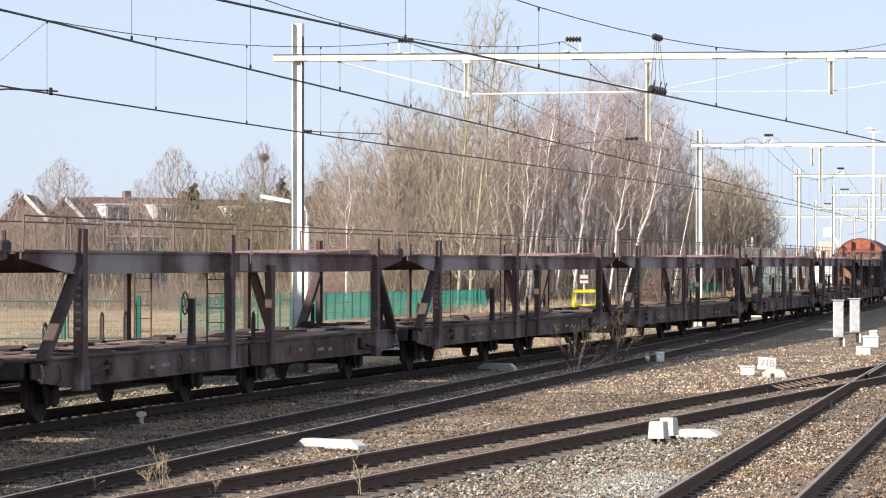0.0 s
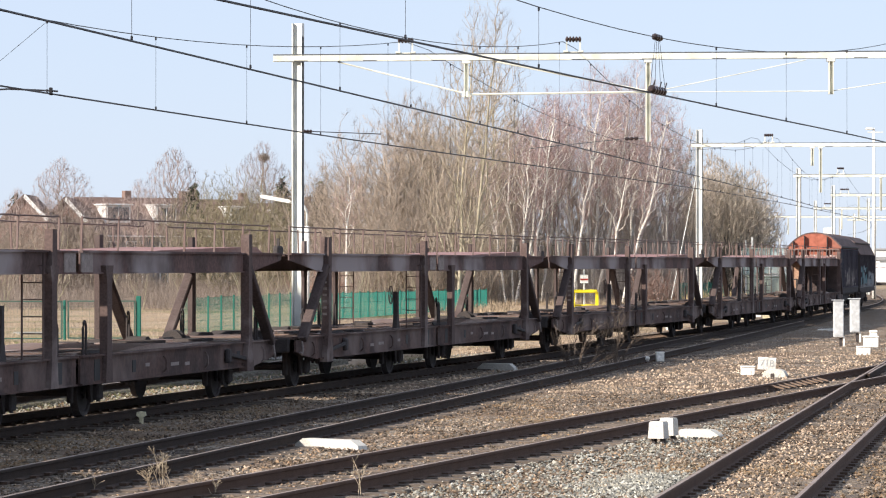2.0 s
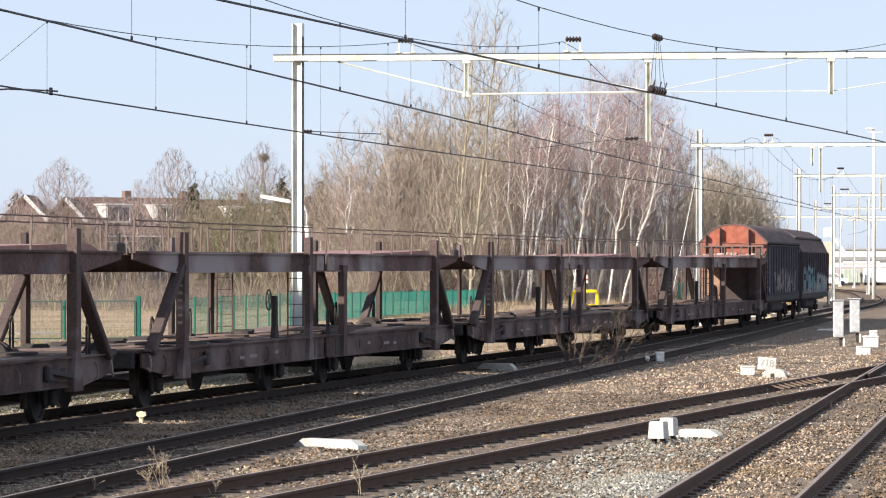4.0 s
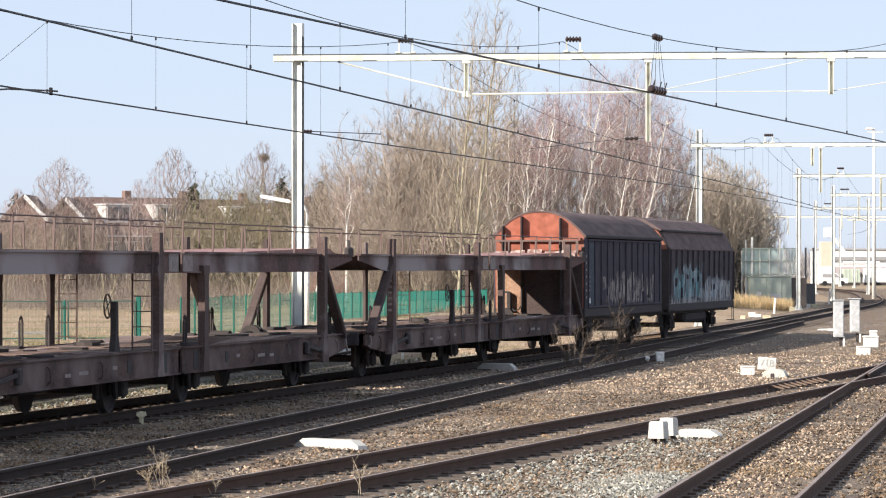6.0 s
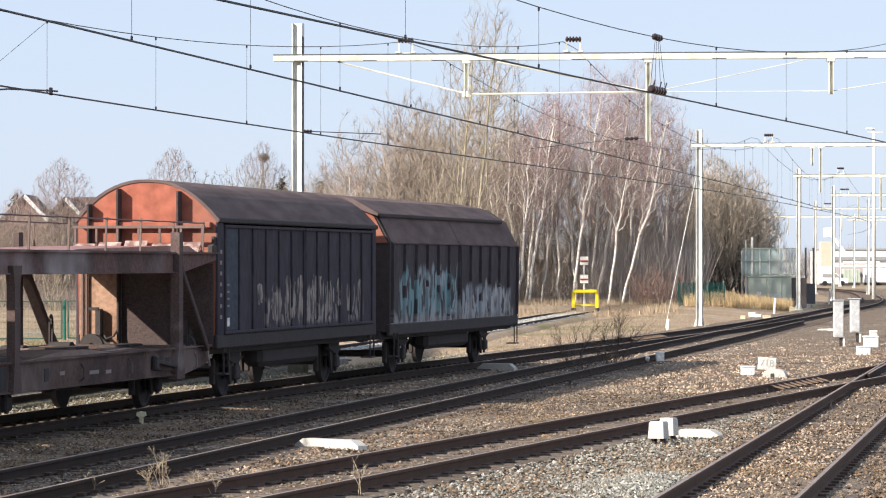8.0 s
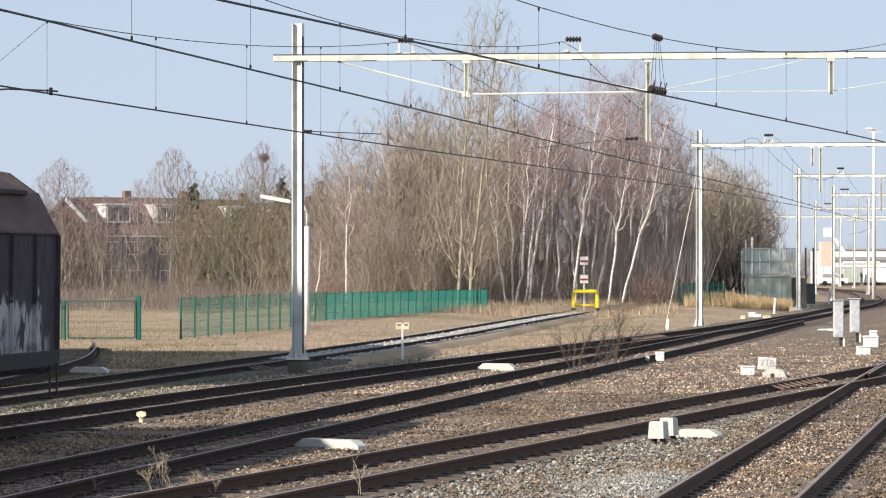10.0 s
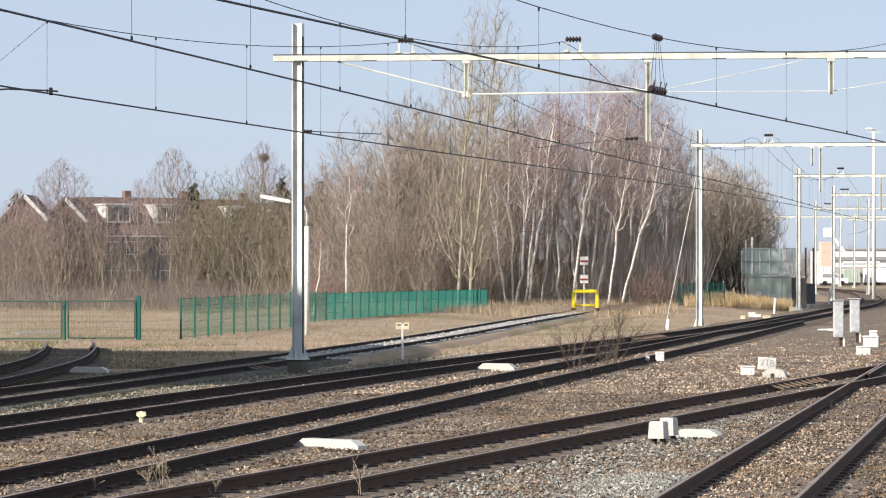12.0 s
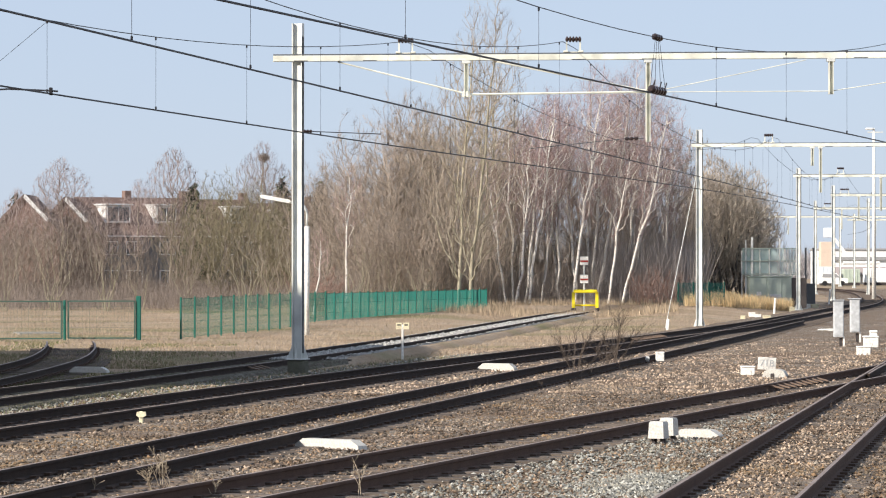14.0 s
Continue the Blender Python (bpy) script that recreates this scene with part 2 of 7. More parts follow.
class Line:
    def __init__(self, ys, xs, graded=False):
        self.y, self.x, self.graded = np.array(ys, float), np.array(xs, float), graded
        self.s = np.gradient(self.x, self.y)

    def at(self, y):
        if y <= self.y[0]:
            return self.x[0] + self.s[0] * (y - self.y[0])
        if y >= self.y[-1]:
            return self.x[-1] + self.s[-1] * (y - self.y[-1])
        k = int(np.searchsorted(self.y, y)) - 1
        h = self.y[k + 1] - self.y[k]
        t = (y - self.y[k]) / h
        return float((2 * t**3 - 3 * t**2 + 1) * self.x[k] + (t**3 - 2 * t**2 + t) * h * self.s[k]
                     + (-2 * t**3 + 3 * t**2) * self.x[k + 1] + (t**3 - t**2) * h * self.s[k + 1])

    def point(self, y, side=0.0, z=0.0):
        """A point beside the line: side metres to its right (towards +x)."""
        sl = (self.at(y + 0.5) - self.at(y - 0.5))
        k = math.hypot(1, sl)
        return Vector((self.at(y) + side / k, y - side * sl / k, z + (grade(y) if self.graded else 0.0)))

    def heading(self, y):
        return math.atan2(self.at(y + 0.5) - self.at(y - 0.5), 1.0)


LINE_A = Line([20.0, 40.0, 60.0, 80.0, 99.76, 118.8, 136.98, 156.02, 175.71, 195.6, 215.6, 235.6, 255.6, 275.6, 295.6, 315.6, 335.6, 355.6, 375.6],
              [-13.58, -10.01, -6.09, -1.83, 2.74, 7.34, 11.56, 15.42, 19.14, 22.85, 26.36, 29.38, 31.88, 34.1, 36.17, 37.83, 38.76, 38.98, 38.45], graded=True)
LINE_B = Line([20.0, 40.0, 60.0, 80.0, 99.76, 118.8, 136.98, 156.02, 175.71, 195.6],
              [-8.67, -5.04, -1.42, 2.21, 5.82, 9.37, 12.67, 16.04, 19.35, 22.85], graded=True)
LINE_C = Line([20, 35, 50, 65, 80, 95], [-7.7, -3.4, 0.97, 5.39, 9.88, 14.3])
LINE_D = Line([20, 110], [0.03, 15.93])
LINE_S = Line([40, 67.3, 97.3, 121, 143.9, 165, 188], [-13.0, -8.68, -3.86, -0.54, 2.2, 4.75, 7.65])
LINE_E = Line([60, 75, 85, 92, 100, 108, 120, 140, 170], [-11.3, -10.5, -10.35, -10.45, -10.95, -11.7, -13.2, -16.3, -21.5])
GAUGE = 0.7525


# ---- ground and ballast ----
def grid_mesh(name, cols, rows, place, mat):
    """A sheet of rows by columns; place(row, column) gives the point."""
    vs = [place(r, c) for r in rows for c in cols]
    w = len(cols)
    fs = [(r * w + c, r * w + c + 1, (r + 1) * w + c + 1, (r + 1) * w + c) for r in range(len(rows) - 1) for c in range(w - 1)]
    me = bpy.data.meshes.new(name)
    me.from_pydata(vs, [], fs)
    me.materials.append(mat)
    me.polygons.foreach_set("use_smooth", [True] * len(me.polygons))
    return me


def spread(*pieces):
    """Numbers from a to b in steps, piece by piece."""
    out = []
    for a, b2, st in pieces:
        out += list(np.arange(a, b2, st))
    return out


def lumpy(x, y, size, amount):
    return noise.noise((x / size, y / size, 3.1)) * amount


def smooth(t):
    t = min(1.0, max(0.0, t))
    return t * t * (3 - 2 * t)


def ground_z(x, y):
    """The ground: level, rising a little towards the wood."""
    return -0.28 + lumpy(x, y, 9, 0.05) + 0.55 * smooth((y - 135) / 70) * smooth((x + 13) / 7) * smooth((LINE_A.at(min(y, 370)) - 3.0 - x) / 5) * (smooth((abs(x - LINE_S.at(y)) - 2.2) / 3.5) if y < 192 else 1.0)


g_rows = spread((-400, 20, 60), (20, 300, 2.5), (300, 1000, 100), (1000, 4001, 500))
g_cols = spread((-3000, -200, 400), (-200, -60, 20), (-60, 60, 2.5), (60, 300, 20), (300, 3001, 450))
tagged(part("ground", grid_mesh("ground", g_cols, g_rows, lambda y, x: (x, y, ground_z(x, y)), M["grass"])),
       "dry winter grass and bare soil beside the tracks", "ground", kind="structure")

b_rows = spread((22, 80, 0.19), (80, 130, 0.45), (130, 372, 1.0))
b_cols = spread((-3.4, 18, 0.19), (18, 40, 1.0))


def bed_point(y, u):
    p = LINE_A.point(y, 0, 0)
    x = p.x + u
    edge = min(1.0, (u + 3.4) / 0.5) * min(1.0, max(0.0, (371 - y) / 2))
    near = abs(x - LINE_A.at(y)) if y < 180 else 9.0
    inner = min(abs(x - LINE_B.at(y)) if y < 150 else 9.0, abs(x - LINE_C.at(y)) if y < 84 else 9.0)
    z = -0.195 - 0.01 * smooth((1.0 - near) / 0.4) + 0.02 * smooth((0.5 - inner) / 0.2) - 0.012 * smooth((0.3 - abs(inner - GAUGE)) / 0.15) + (0.022 * smooth((1.6 - abs(x - LINE_D.at(y))) / 0.6) if y < 105 else 0) + lumpy(x, y, 1.3, 0.035) + lumpy(x, y, 0.33, 0.03) - (1 - edge) * 0.15 + grade(y)
    return (x, y, z)


tagged(part("ballast_bed", grid_mesh("ballast_bed", b_cols, b_rows, bed_point, M["ballast"])),
       "brown and grey crushed stone ballast", "ballast", kind="structure")
s_cols = spread((-1.5, 1.51, 0.25))
tagged(part("siding_ballast", grid_mesh("siding_ballast", s_cols, spread((45, 96.6, 0.5)),
            lambda y, u: (*LINE_S.point(y, u).xy, -0.14 + lumpy(u * 3, y, 0.6, 0.03) - 0.7 * max(0, abs(u) - 1.35) / 0.4), M["dull_ballast"])),
       "dull weedy ballast under the siding", "ballast", kind="structure")
tagged(part("siding_ballast", grid_mesh("siding_ballast", [c for c in s_cols if c < 1.1] + [1.12], spread((96, 190, 0.5)),
            lambda y, u: (*LINE_S.point(y, u).xy, -0.11 + lumpy(u * 3, y, 0.6, 0.03) - 0.7 * max(0, abs(u) - 1.35, u - 0.99) / 0.4), M["pale_ballast"])),
       "pale new ballast under the siding", "ballast", kind="structure")
tagged(part("siding_verge", grid_mesh("siding_verge", [1.08, 1.2, 1.35, 1.6, 1.9], spread((96, 189, 0.5)),
            lambda y, u: (*LINE_S.point(y, u).xy, -0.125 + lumpy(u * 3, y, 0.6, 0.03) - 0.45 * max(0, u - 1.35) - 0.1 * max(0.0, 98 - y)), M["grass"])),
       "dry grass creeping over the sleeper ends of the siding", "grass", kind="structure")


# ---- tracks ----
RAIL = [(-0.075, -0.17), (0.075, -0.17), (0.075, -0.158), (0.012, -0.135), (0.012, -0.05), (0.035, -0.038), (0.035, -0.012),
        (0.026, -0.001), (-0.026, -0.001), (-0.035, -0.012), (-0.035, -0.038), (-0.012, -0.05), (-0.012, -0.135), (-0.075, -0.158)]


def rail_mesh(line, y0, y1, side, step=2.0, lift=0.0, rust="rail_side"):
    ys = list(np.arange(y0, y1, step)) + [y1]
    vs, fs, ms = [], [], []
    n = len(RAIL)
    for y in ys:
        for u, z in RAIL:
            vs.append(line.point(y, side + u, z + lift))
    for i in range(len(ys) - 1):
        for k in range(n):
            k2 = (k + 1) % n
            fs.append((i * n + k, i * n + k2, (i + 1) * n + k2, (i + 1) * n + k))
            ms.append(1 if k == 7 else 0)
    fs += [tuple(range(n))[::-1], tuple((len(ys) - 1) * n + k for k in range(n))]
    ms += [0, 0]
    b = Builder()
    b.add(vs, fs)
    b.m = ms
    return b.mesh("rail", [M[rust], M["rail_head"]])


sleeper_mesh = Builder().box((0, 0, -0.07), (2.6, 0.25, 0.14), ch=0.012).mesh("sleeper", M["sleeper"])


def track(name, line, y0, y1, label, top=-0.165, cut=None, sides=(-GAUGE, GAUGE), ends=None, parts_to=1e9, lift=0.0, rust="rail_side"):
    """A track: two rails, sleepers every 0.6 m, fastenings."""
    t = thing(name, label, "railway track", kind="structure")
    for i, sd in enumerate(sides):
        a, b2 = (ends[i] if ends else (y0, y1))
        part("rail", rail_mesh(line, a, b2, sd, lift=lift, rust=rust), None, t)
    rest, clips = Builder(), Builder()
    y, count = y0, 0
    while y < y1:
        m = Matrix.Translation(line.point(y, 0, top + lift + random.uniform(-0.012, 0.006))) @ pose(0, 0, 0, 0, 0, -math.degrees(line.heading(y)) + random.uniform(-0.8, 0.8))
        if y < parts_to and count < 300:
            part("sleeper", sleeper_mesh, None, t, m=m)
            count += 1
        else:
            rest.box(m.translation + Vector((0, 0, -0.07)), (2.6, 0.25, 0.14), pose(0, 0, 0, 0, 0, -math.degrees(line.heading(y))))
        if y < 110:
            for sd in sides:
                for o in (-0.11, 0.11):
                    clips.box(line.point(y, sd + o, -0.148 + lift), (0.09, 0.13, 0.035), pose(0, 0, 0, 0, 0, -math.degrees(line.heading(y))))
        y += 0.6
    if rest.v:
        part("far_sleepers", rest, M["sleeper"], t, kind="stuff")
    if clips.v:
        part("rail_fastenings", clips, M["plate"], t, kind="stuff")
    return t


track("main_track", LINE_A, 10, 372, "main running track with rust-brown rails on ballast", top=-0.16, parts_to=120)
track("joining_track", LINE_B, 22, 176, "second track joining the main one at a turnout", parts_to=110, ends=[(22, 186), (22, 150)])
track("crossover_track", LINE_C, 20, 86, "weathered track running into a turnout", top=-0.15, ends=[(20, 88), (20, 81.5)], rust="rail_rust")
track("platform_track", LINE_D, 20, 105, "brown track crossed by a turnout near the platform", top=-0.16, ends=[(20, 105), (20, 105)], rust="rail_rust")
track("siding_track", LINE_S, 45, 188.5, "short siding on pale ballast ending at a buffer stop", top=-0.16, parts_to=150)
track("gate_track", LINE_E, 60, 113, "overgrown industrial track curving through a gate", top=-0.24, parts_to=130)


# ---- overhead line ----
def i_section(b, p0, p1, width, depth, flange=0.016, slot=0, across=(1, 0, 0)):
    """An H-section bar: web in the plane of width, flanges at its two edges."""
    ax = Vector(across).normalized()
    d = (Vector(p1) - Vector(p0)).normalized()
    up = d.cross(ax)
    for sgn in (-1, 1):
        o = ax * (width / 2 - flange / 2) * sgn
        b.bar(Vector(p0) + o, Vector(p1) + o, flange, depth, slot, up=up)
    b.bar(p0, p1, width - 2 * flange, flange * 0.8, slot, up=up)
    return b


PORTAL_Y = [22.0, 85.0, 148.0, 199.0, 258.0, 318.0]
Z_BEAM, Z_MESS, Z_CONTACT, SAG = 7.62, 8.06, 5.46, 1.48


def messenger_z(y, sag=SAG):
    for a, b2 in zip(PORTAL_Y, PORTAL_Y[1:]):
        if a <= y <= b2:
            t = 2 * (y - a) / (b2 - a) - 1
            return Z_MESS - sag * (b2 - a) / 63 * (1 - t * t)
    return Z_MESS


def stack(b, p, axis, length, r, n=4):
    """A ribbed insulator along an axis."""
    ax = Vector(axis).normalized()
    p = Vector(p)
    pts, rs = [], []
    for k in range(n):
        for t, q in ((0.0, 0.4), (0.3, 1.0), (0.7, 1.0), (1.0, 0.4)):
            pts.append(p + ax * length * ((k + t * 0.98) / n - 0.5))
            rs.append(r * q)
    b.tube(pts, rs, 8)
    return b


M["slate_grey"] = material("dark_grey_steel", (0.10, 0.105, 0.11), 0.7, bump=0.05)
M["mossy"] = material("mossy_concrete", (0.13, 0.125, 0.095), 0.95, second=(0.07, 0.07, 0.045), grain=5, fine=40, bump=0.4)


def mast(x, y, z0, z1, width, label, plinth=True):
    t = thing("catenary_mast", label, "catenary mast", Matrix.Translation((x, y, z0)) @ pose(0, 0, 0, 0, 0, -13), group="catenary masts")
    part("column", i_section(Builder(), (0, 0, 0), (0, 0, z1 - z0), width, width * 0.85, flange=0.026, across=(1, 0, 0)), M["galv"], t)
    # dark strip stands in for the shaded outer face of the right flange
    part("cable_conduit", Builder().box((width * 0.5 + 0.014, -width * 0.2, (z1 - z0) * 0.49), (0.026, 0.05, (z1 - z0) * 0.94)), M["slate_grey"], t, "dark strip for the shaded flange")
    b = Builder()
    b.box((0, 0, 0.015), (width * 1.9, width * 1.9, 0.03), ch=0.005)
    for sx, sy in ((1, 0), (-1, 0), (0, 1), (0, -1)):
        for k in range(1):
            o = width / 2
            pts = [(o, 0.02), (o + width * 0.55, 0.02), (o, width * 1.6)]
            if sx:
                b.prism([(p[0] * sx, p[1]) for p in pts], 1, -0.01, 0.01)
            else:
                b.prism([(p[0] * sy, p[1]) for p in pts], 0, -0.01, 0.01)
    part("base_plate", b, M["galv"], t)
    if plinth:
        part("foundation", Builder().box((0, 0, -0.3), (0.44, 0.44, 0.59), ch=0.04), M["mossy"], t, "weathered concrete foundation")
    return t


def portal(x0, x1, y, slope, z, depth, label):
    t = thing("catenary_beam", label, "catenary beam", group="catenary beams")
    b = Builder()
    p0, p1 = Vector((x0, y, z)), Vector((x1, y - (x1 - x0) * slope, z))
    ax = (p1 - p0).normalized()
    face = Vector((0, -0.07, 0))                     # a channel: its closed face towards the near side
    b.bar(p0 + face - Vector((0, 0, 0.015)), p1 + face - Vector((0, 0, 0.015)), depth - 0.05, 0.014, up=(0, 1, 0))
    for s in (-1, 1):
        b.bar(p0 + Vector((0, 0, s * (depth / 2 - 0.025) - 0.015)), p1 + Vector((0, 0, s * (depth / 2 - 0.025) - 0.015)), 0.012, 0.14, up=(0, 1, 0))
    part("girder", b, M["beam"], t)
    rim = Vector((0, -0.05, depth / 2 - 0.012))
    part("top_cable", Builder().bar(p0 + rim, p1 + rim, 0.03, 0.03), M["slate_grey"], t, "dark cable along the top edge")
    n_bolts = int((x1 - x0) / 1.7)
    for k in range(n_bolts):
        q = p0.lerp(p1, (k + 0.4) / n_bolts) + Vector((0, -0.08, -depth / 2 + 0.012))
        part("joint_strap", Builder().box(q, (0.34, 0.03, 0.025)), M["slate_grey"], t)
    return t, p0, ax


def beam_point(p0, ax, x):
    return p0 + ax * ((x - p0.x) / ax.x)


MAST_GREY = "grey galvanised H-section overhead line mast on a concrete foundation"
mast(-3.59, 85.0, 0.16, 8.48, 0.26, MAST_GREY)
beam1, b0, bx = portal(-4.2, 30, 85.0, 0.10, Z_BEAM, 0.18, "long pale painted overhead line beam with drop posts")


def drop_post(beam_thing, p0, ax, x, z_low, w=0.11):
    p = beam_point(p0, ax, x)
    part("drop_post", i_section(Builder(), (p.x, p.y, z_low), (p.x, p.y, p.z - 0.09), w, w * 1.7, 0.02), M["beam"], beam_thing)
    part("clamp", Builder().box((p.x, p.y, p.z - 0.13), (0.2, 0.2, 0.08), ch=0.01), M["galv"], beam_thing)


for px, pz in ((0.57, 6.62), (5.02, 5.52), (9.45, 6.66), (15.5, 5.5), (21.0, 6.6)):
    drop_post(beam1, b0, bx, px, pz)


def support_frame(beam_thing, p0, ax, x, size=0.3):
    """The small frame on a beam that carries the messenger wire on insulators."""
    p = beam_point(p0, ax, x)
    b = Builder()
    for s in (-1, 1):
        b.bar((p.x + s * size * 0.55, p.y, p.z + 0.09), (p.x + s * size * 0.55, p.y, p.z + 0.4), 0.035, 0.035)
        b.box((p.x + s * size * 0.62, p.y, p.z + 0.12), (0.12, 0.16, 0.05), ch=0.01)
    b.bar((p.x - size * 0.7, p.y, p.z + 0.1), (p.x + size * 0.7, p.y, p.z + 0.1), 0.04, 0.04)
    f = part("support_frame", b, M["beam"], beam_thing)
    part("insulator", stack(Builder(), (p.x, p.y, p.z + 0.42), (1, 0, 0), size * 1.3, 0.07, 5), M["insul"], f, "dark ribbed insulator")


support_frame(beam1, b0, bx, -0.92)
support_frame(beam1, b0, bx, 3.2)
support_frame(beam1, b0, bx, 11.5)

b = Builder()
q1, q2, q3, q4 = (beam_point(b0, bx, x) for x in (-2.6, 0.57, 5.02, 9.45))
b.tube([(q1.x, q1.y, q1.z - 0.1), (q2.x, q2.y, 6.72)], 0.022, 6)
b.tube([(q2.x, q2.y, 6.70), (q3.x, q3.y, 6.74)], 0.03, 6)
b.tube([(q3.x + 0.4, q3.y, 6.74), (q4.x, q4.y, 6.74)], 0.011, 6)
b.tube([(q3.x + 0.4, q3.y, 6.80), (q4.x - 0.6, q4.y, 7.5)], 0.011, 6)
b.tube([(q4.x, q4.y, 6.74), (q4.x + 5, q4.y - 0.5, 7.5)], 0.011, 6)
b.tube([(q2.x + 0.75, q2.y - 0.1, 7.5), (q3.x - 0.05, q3.y - 0.1, 6.76)], 0.026, 6)
part("steady_tubes", b, M["beam"], beam1, "thin pale steady tubes")
part("bracket", Builder().prism([(0.46, 6.64), (0.68, 6.64), (0.65, 6.78), (0.49, 6.78)], 1, b0.y - 0.55, b0.y - 0.5), M["beam"], beam1)

# farther masts and beams
mast(11.05, 148.0, -0.22, 8.32, 0.27, MAST_GREY, plinth=False)
beam2, c0, cx = portal(10.7, 40, 148.0, 0.12, 7.65, 0.18, "pale painted overhead line beam farther along the tracks")
for px, pz in ((15.85, 6.75), (16.2, 5.6), (24.5, 6.5)):
    drop_post(beam2, c0, cx, px, pz)
support_frame(beam2, c0, cx, 14.0)
mast(20.6, 199.0, -0.15, 8.1, 0.24, MAST_GREY, plinth=False)
beam3, d0, dx3 = portal(20.3, 50, 199.0, 0.12, 7.65, 0.17, "pale painted overhead line beam farther along the tracks")
for px, pz in ((25.3, 5.6),):
    drop_post(beam3, d0, dx3, px, pz)
support_frame(beam3, d0, dx3, 23.0)


def wires(line, y0, y1, name, label, zc=Z_CONTACT, sag=SAG, near=()):
    t = thing(name, label, "overhead wires")
    ys = list(np.arange(y0, y1, 2.5)) + [y1]
    part("contact_wire", Builder().tube([line.point(y, 0, zc) for y in ys], 0.0155, 5), M["wire"], t)
    part("messenger_wire", Builder().tube([line.point(y, 0, messenger_z(y, sag)) for y in ys], 0.0085, 5), M["wire"], t)
    far = [a + (b2 - a) * (k + 0.5) / 8 for a, b2 in zip(PORTAL_Y[1:], PORTAL_Y[2:]) for k in range(8)]
    for y in [*near, *far]:
        if y0 < y < min(y1, 210):
            p = line.point(y, 0, 0)
            zm = messenger_z(y, sag)
            d = Builder().tube([(p.x, p.y, zc), (p.x, p.y, zm)], 0.0032, 4)
            d.box((p.x, p.y, zc + 0.04), (0.032, 0.032, 0.06), ch=0.008)
            d.box((p.x, p.y, zm - 0.03), (0.032, 0.032, 0.06), ch=0.008)
            part("dropper", d, M["wire"], t)
    return t


WIRE_A = Line(range(20, 381, 20), [-13.58, -10.01, -6.09, -1.83, 2.75, 7.41, 11.81, 15.81, 19.61, 23.36, 26.9, 29.93, 32.43, 34.64, 36.71, 38.36, 39.27, 39.46, 38.9])
WIRE_B = Line([20, 40, 60, 80, 100, 120, 140, 160, 180, 200], [-8.67, -5.04, -1.42, 2.21, 5.83, 9.46, 12.95, 16.45, 19.82, 23.36])
wires(WIRE_A, 24, 330, "overhead_wires", "contact and messenger wires over the main track", 5.38, near=(57.4, 63.7, 70.0, 76.0, 82.3))
wires(WIRE_B, 24, 190, "overhead_wires", "contact and messenger wires over the joining track", near=(45.2, 51.8, 58.2, 64.5, 72.1, 77.1, 83.4))
WIRE_C = Line([20, 35, 50, 65, 80, 95, 150, 210], [-7.7, -3.4, 0.97, 5.39, 9.88, 14.0, 24.0, 34.0])
wires(WIRE_C, 24, 200, "overhead_wires", "contact and messenger wires over the crossover track", sag=1.68, near=(45.0, 51.6, 64.0, 70.5, 77.3))


# section insulators and pull-off arm in the wires
si = thing("section_insulator", "dark section insulator hung in the crossover wires", "insulator")
y_si = 59.3
p = WIRE_C.point(y_si, 0, 0)
ah = math.degrees(-WIRE_C.heading(y_si))
w_dir = Vector((math.sin(-math.radians(ah)), math.cos(math.radians(ah)), 0))
part("messenger_insulator", stack(Builder(), (p.x, p.y, messenger_z(y_si, 1.68)), w_dir, 0.5, 0.06, 3), M["insul"], si)
runner = part("runner", stack(Builder(), (p.x, p.y, Z_CONTACT + 0.06), w_dir, 1.0, 0.075, 5), M["insul"], si)
for o in (-0.55, -0.2, 0.25, 0.6):
    q0, q1 = p + w_dir * o, p + w_dir * (o * 0.25)
    part("hanger", Builder().tube([(q0.x, q0.y, Z_CONTACT + 0.1), (q1.x, q1.y, messenger_z(y_si, 1.68))], 0.004, 4), M["wire"], si)
for o in (-0.4, 0.1, 0.5):
    q = p + w_dir * o
    part("horn", Builder().tube([(q.x, q.y, Z_CONTACT + 0.05), (q.x + 0.05, q.y, Z_CONTACT + 0.22)], 0.012, 5), M["wire"], runner)
pa = thing("pull_off_arm", "thin curved pull-off arm on the main contact wire", "pull-off arm")
p = LINE_A.point(57.6, 0, 0)
part("arm", Builder().tube([(p.x - 1.4, p.y, 5.42), (p.x - 0.7, p.y, 5.46), (p.x, p.y, 5.43), (p.x + 0.12, p.y, 5.42)], 0.016, 5), M["wire"], pa)
part("clip", Builder().box((p.x, p.y, 5.42), (0.06, 0.06, 0.13), ch=0.01), M["wire"], pa)
part("stay", Builder().tube([(p.x - 0.05, p.y, messenger_z(57.6)), (p.x - 1.3, p.y, messenger_z(57.6) - 1.05)], 0.004, 4), M["wire"], pa)
ci = thing("wire_insulator", "small dark insulator on the main contact wire", "insulator")
p = LINE_A.point(74.9, 0, 0)
part("body", stack(Builder(), (p.x, p.y, 5.42), (1, 0.1, 0), 0.2, 0.04, 3), M["insul"], ci)
part("arm", Builder().tube([(p.x, p.y, 5.42), (p.x + 1.6, p.y, 5.36)], 0.010, 5), M["wire"], ci)
q3 = beam_point(b0, bx, 5.02)
sa = thing("steady_arm", "steady arm with a pale insulator on a drop post", "steady arm")
part("insulator", stack(Builder(), (q3.x - 0.4, q3.y, 5.6), (1, 0, 0.05), 0.34, 0.045, 3), M["insul"], sa)
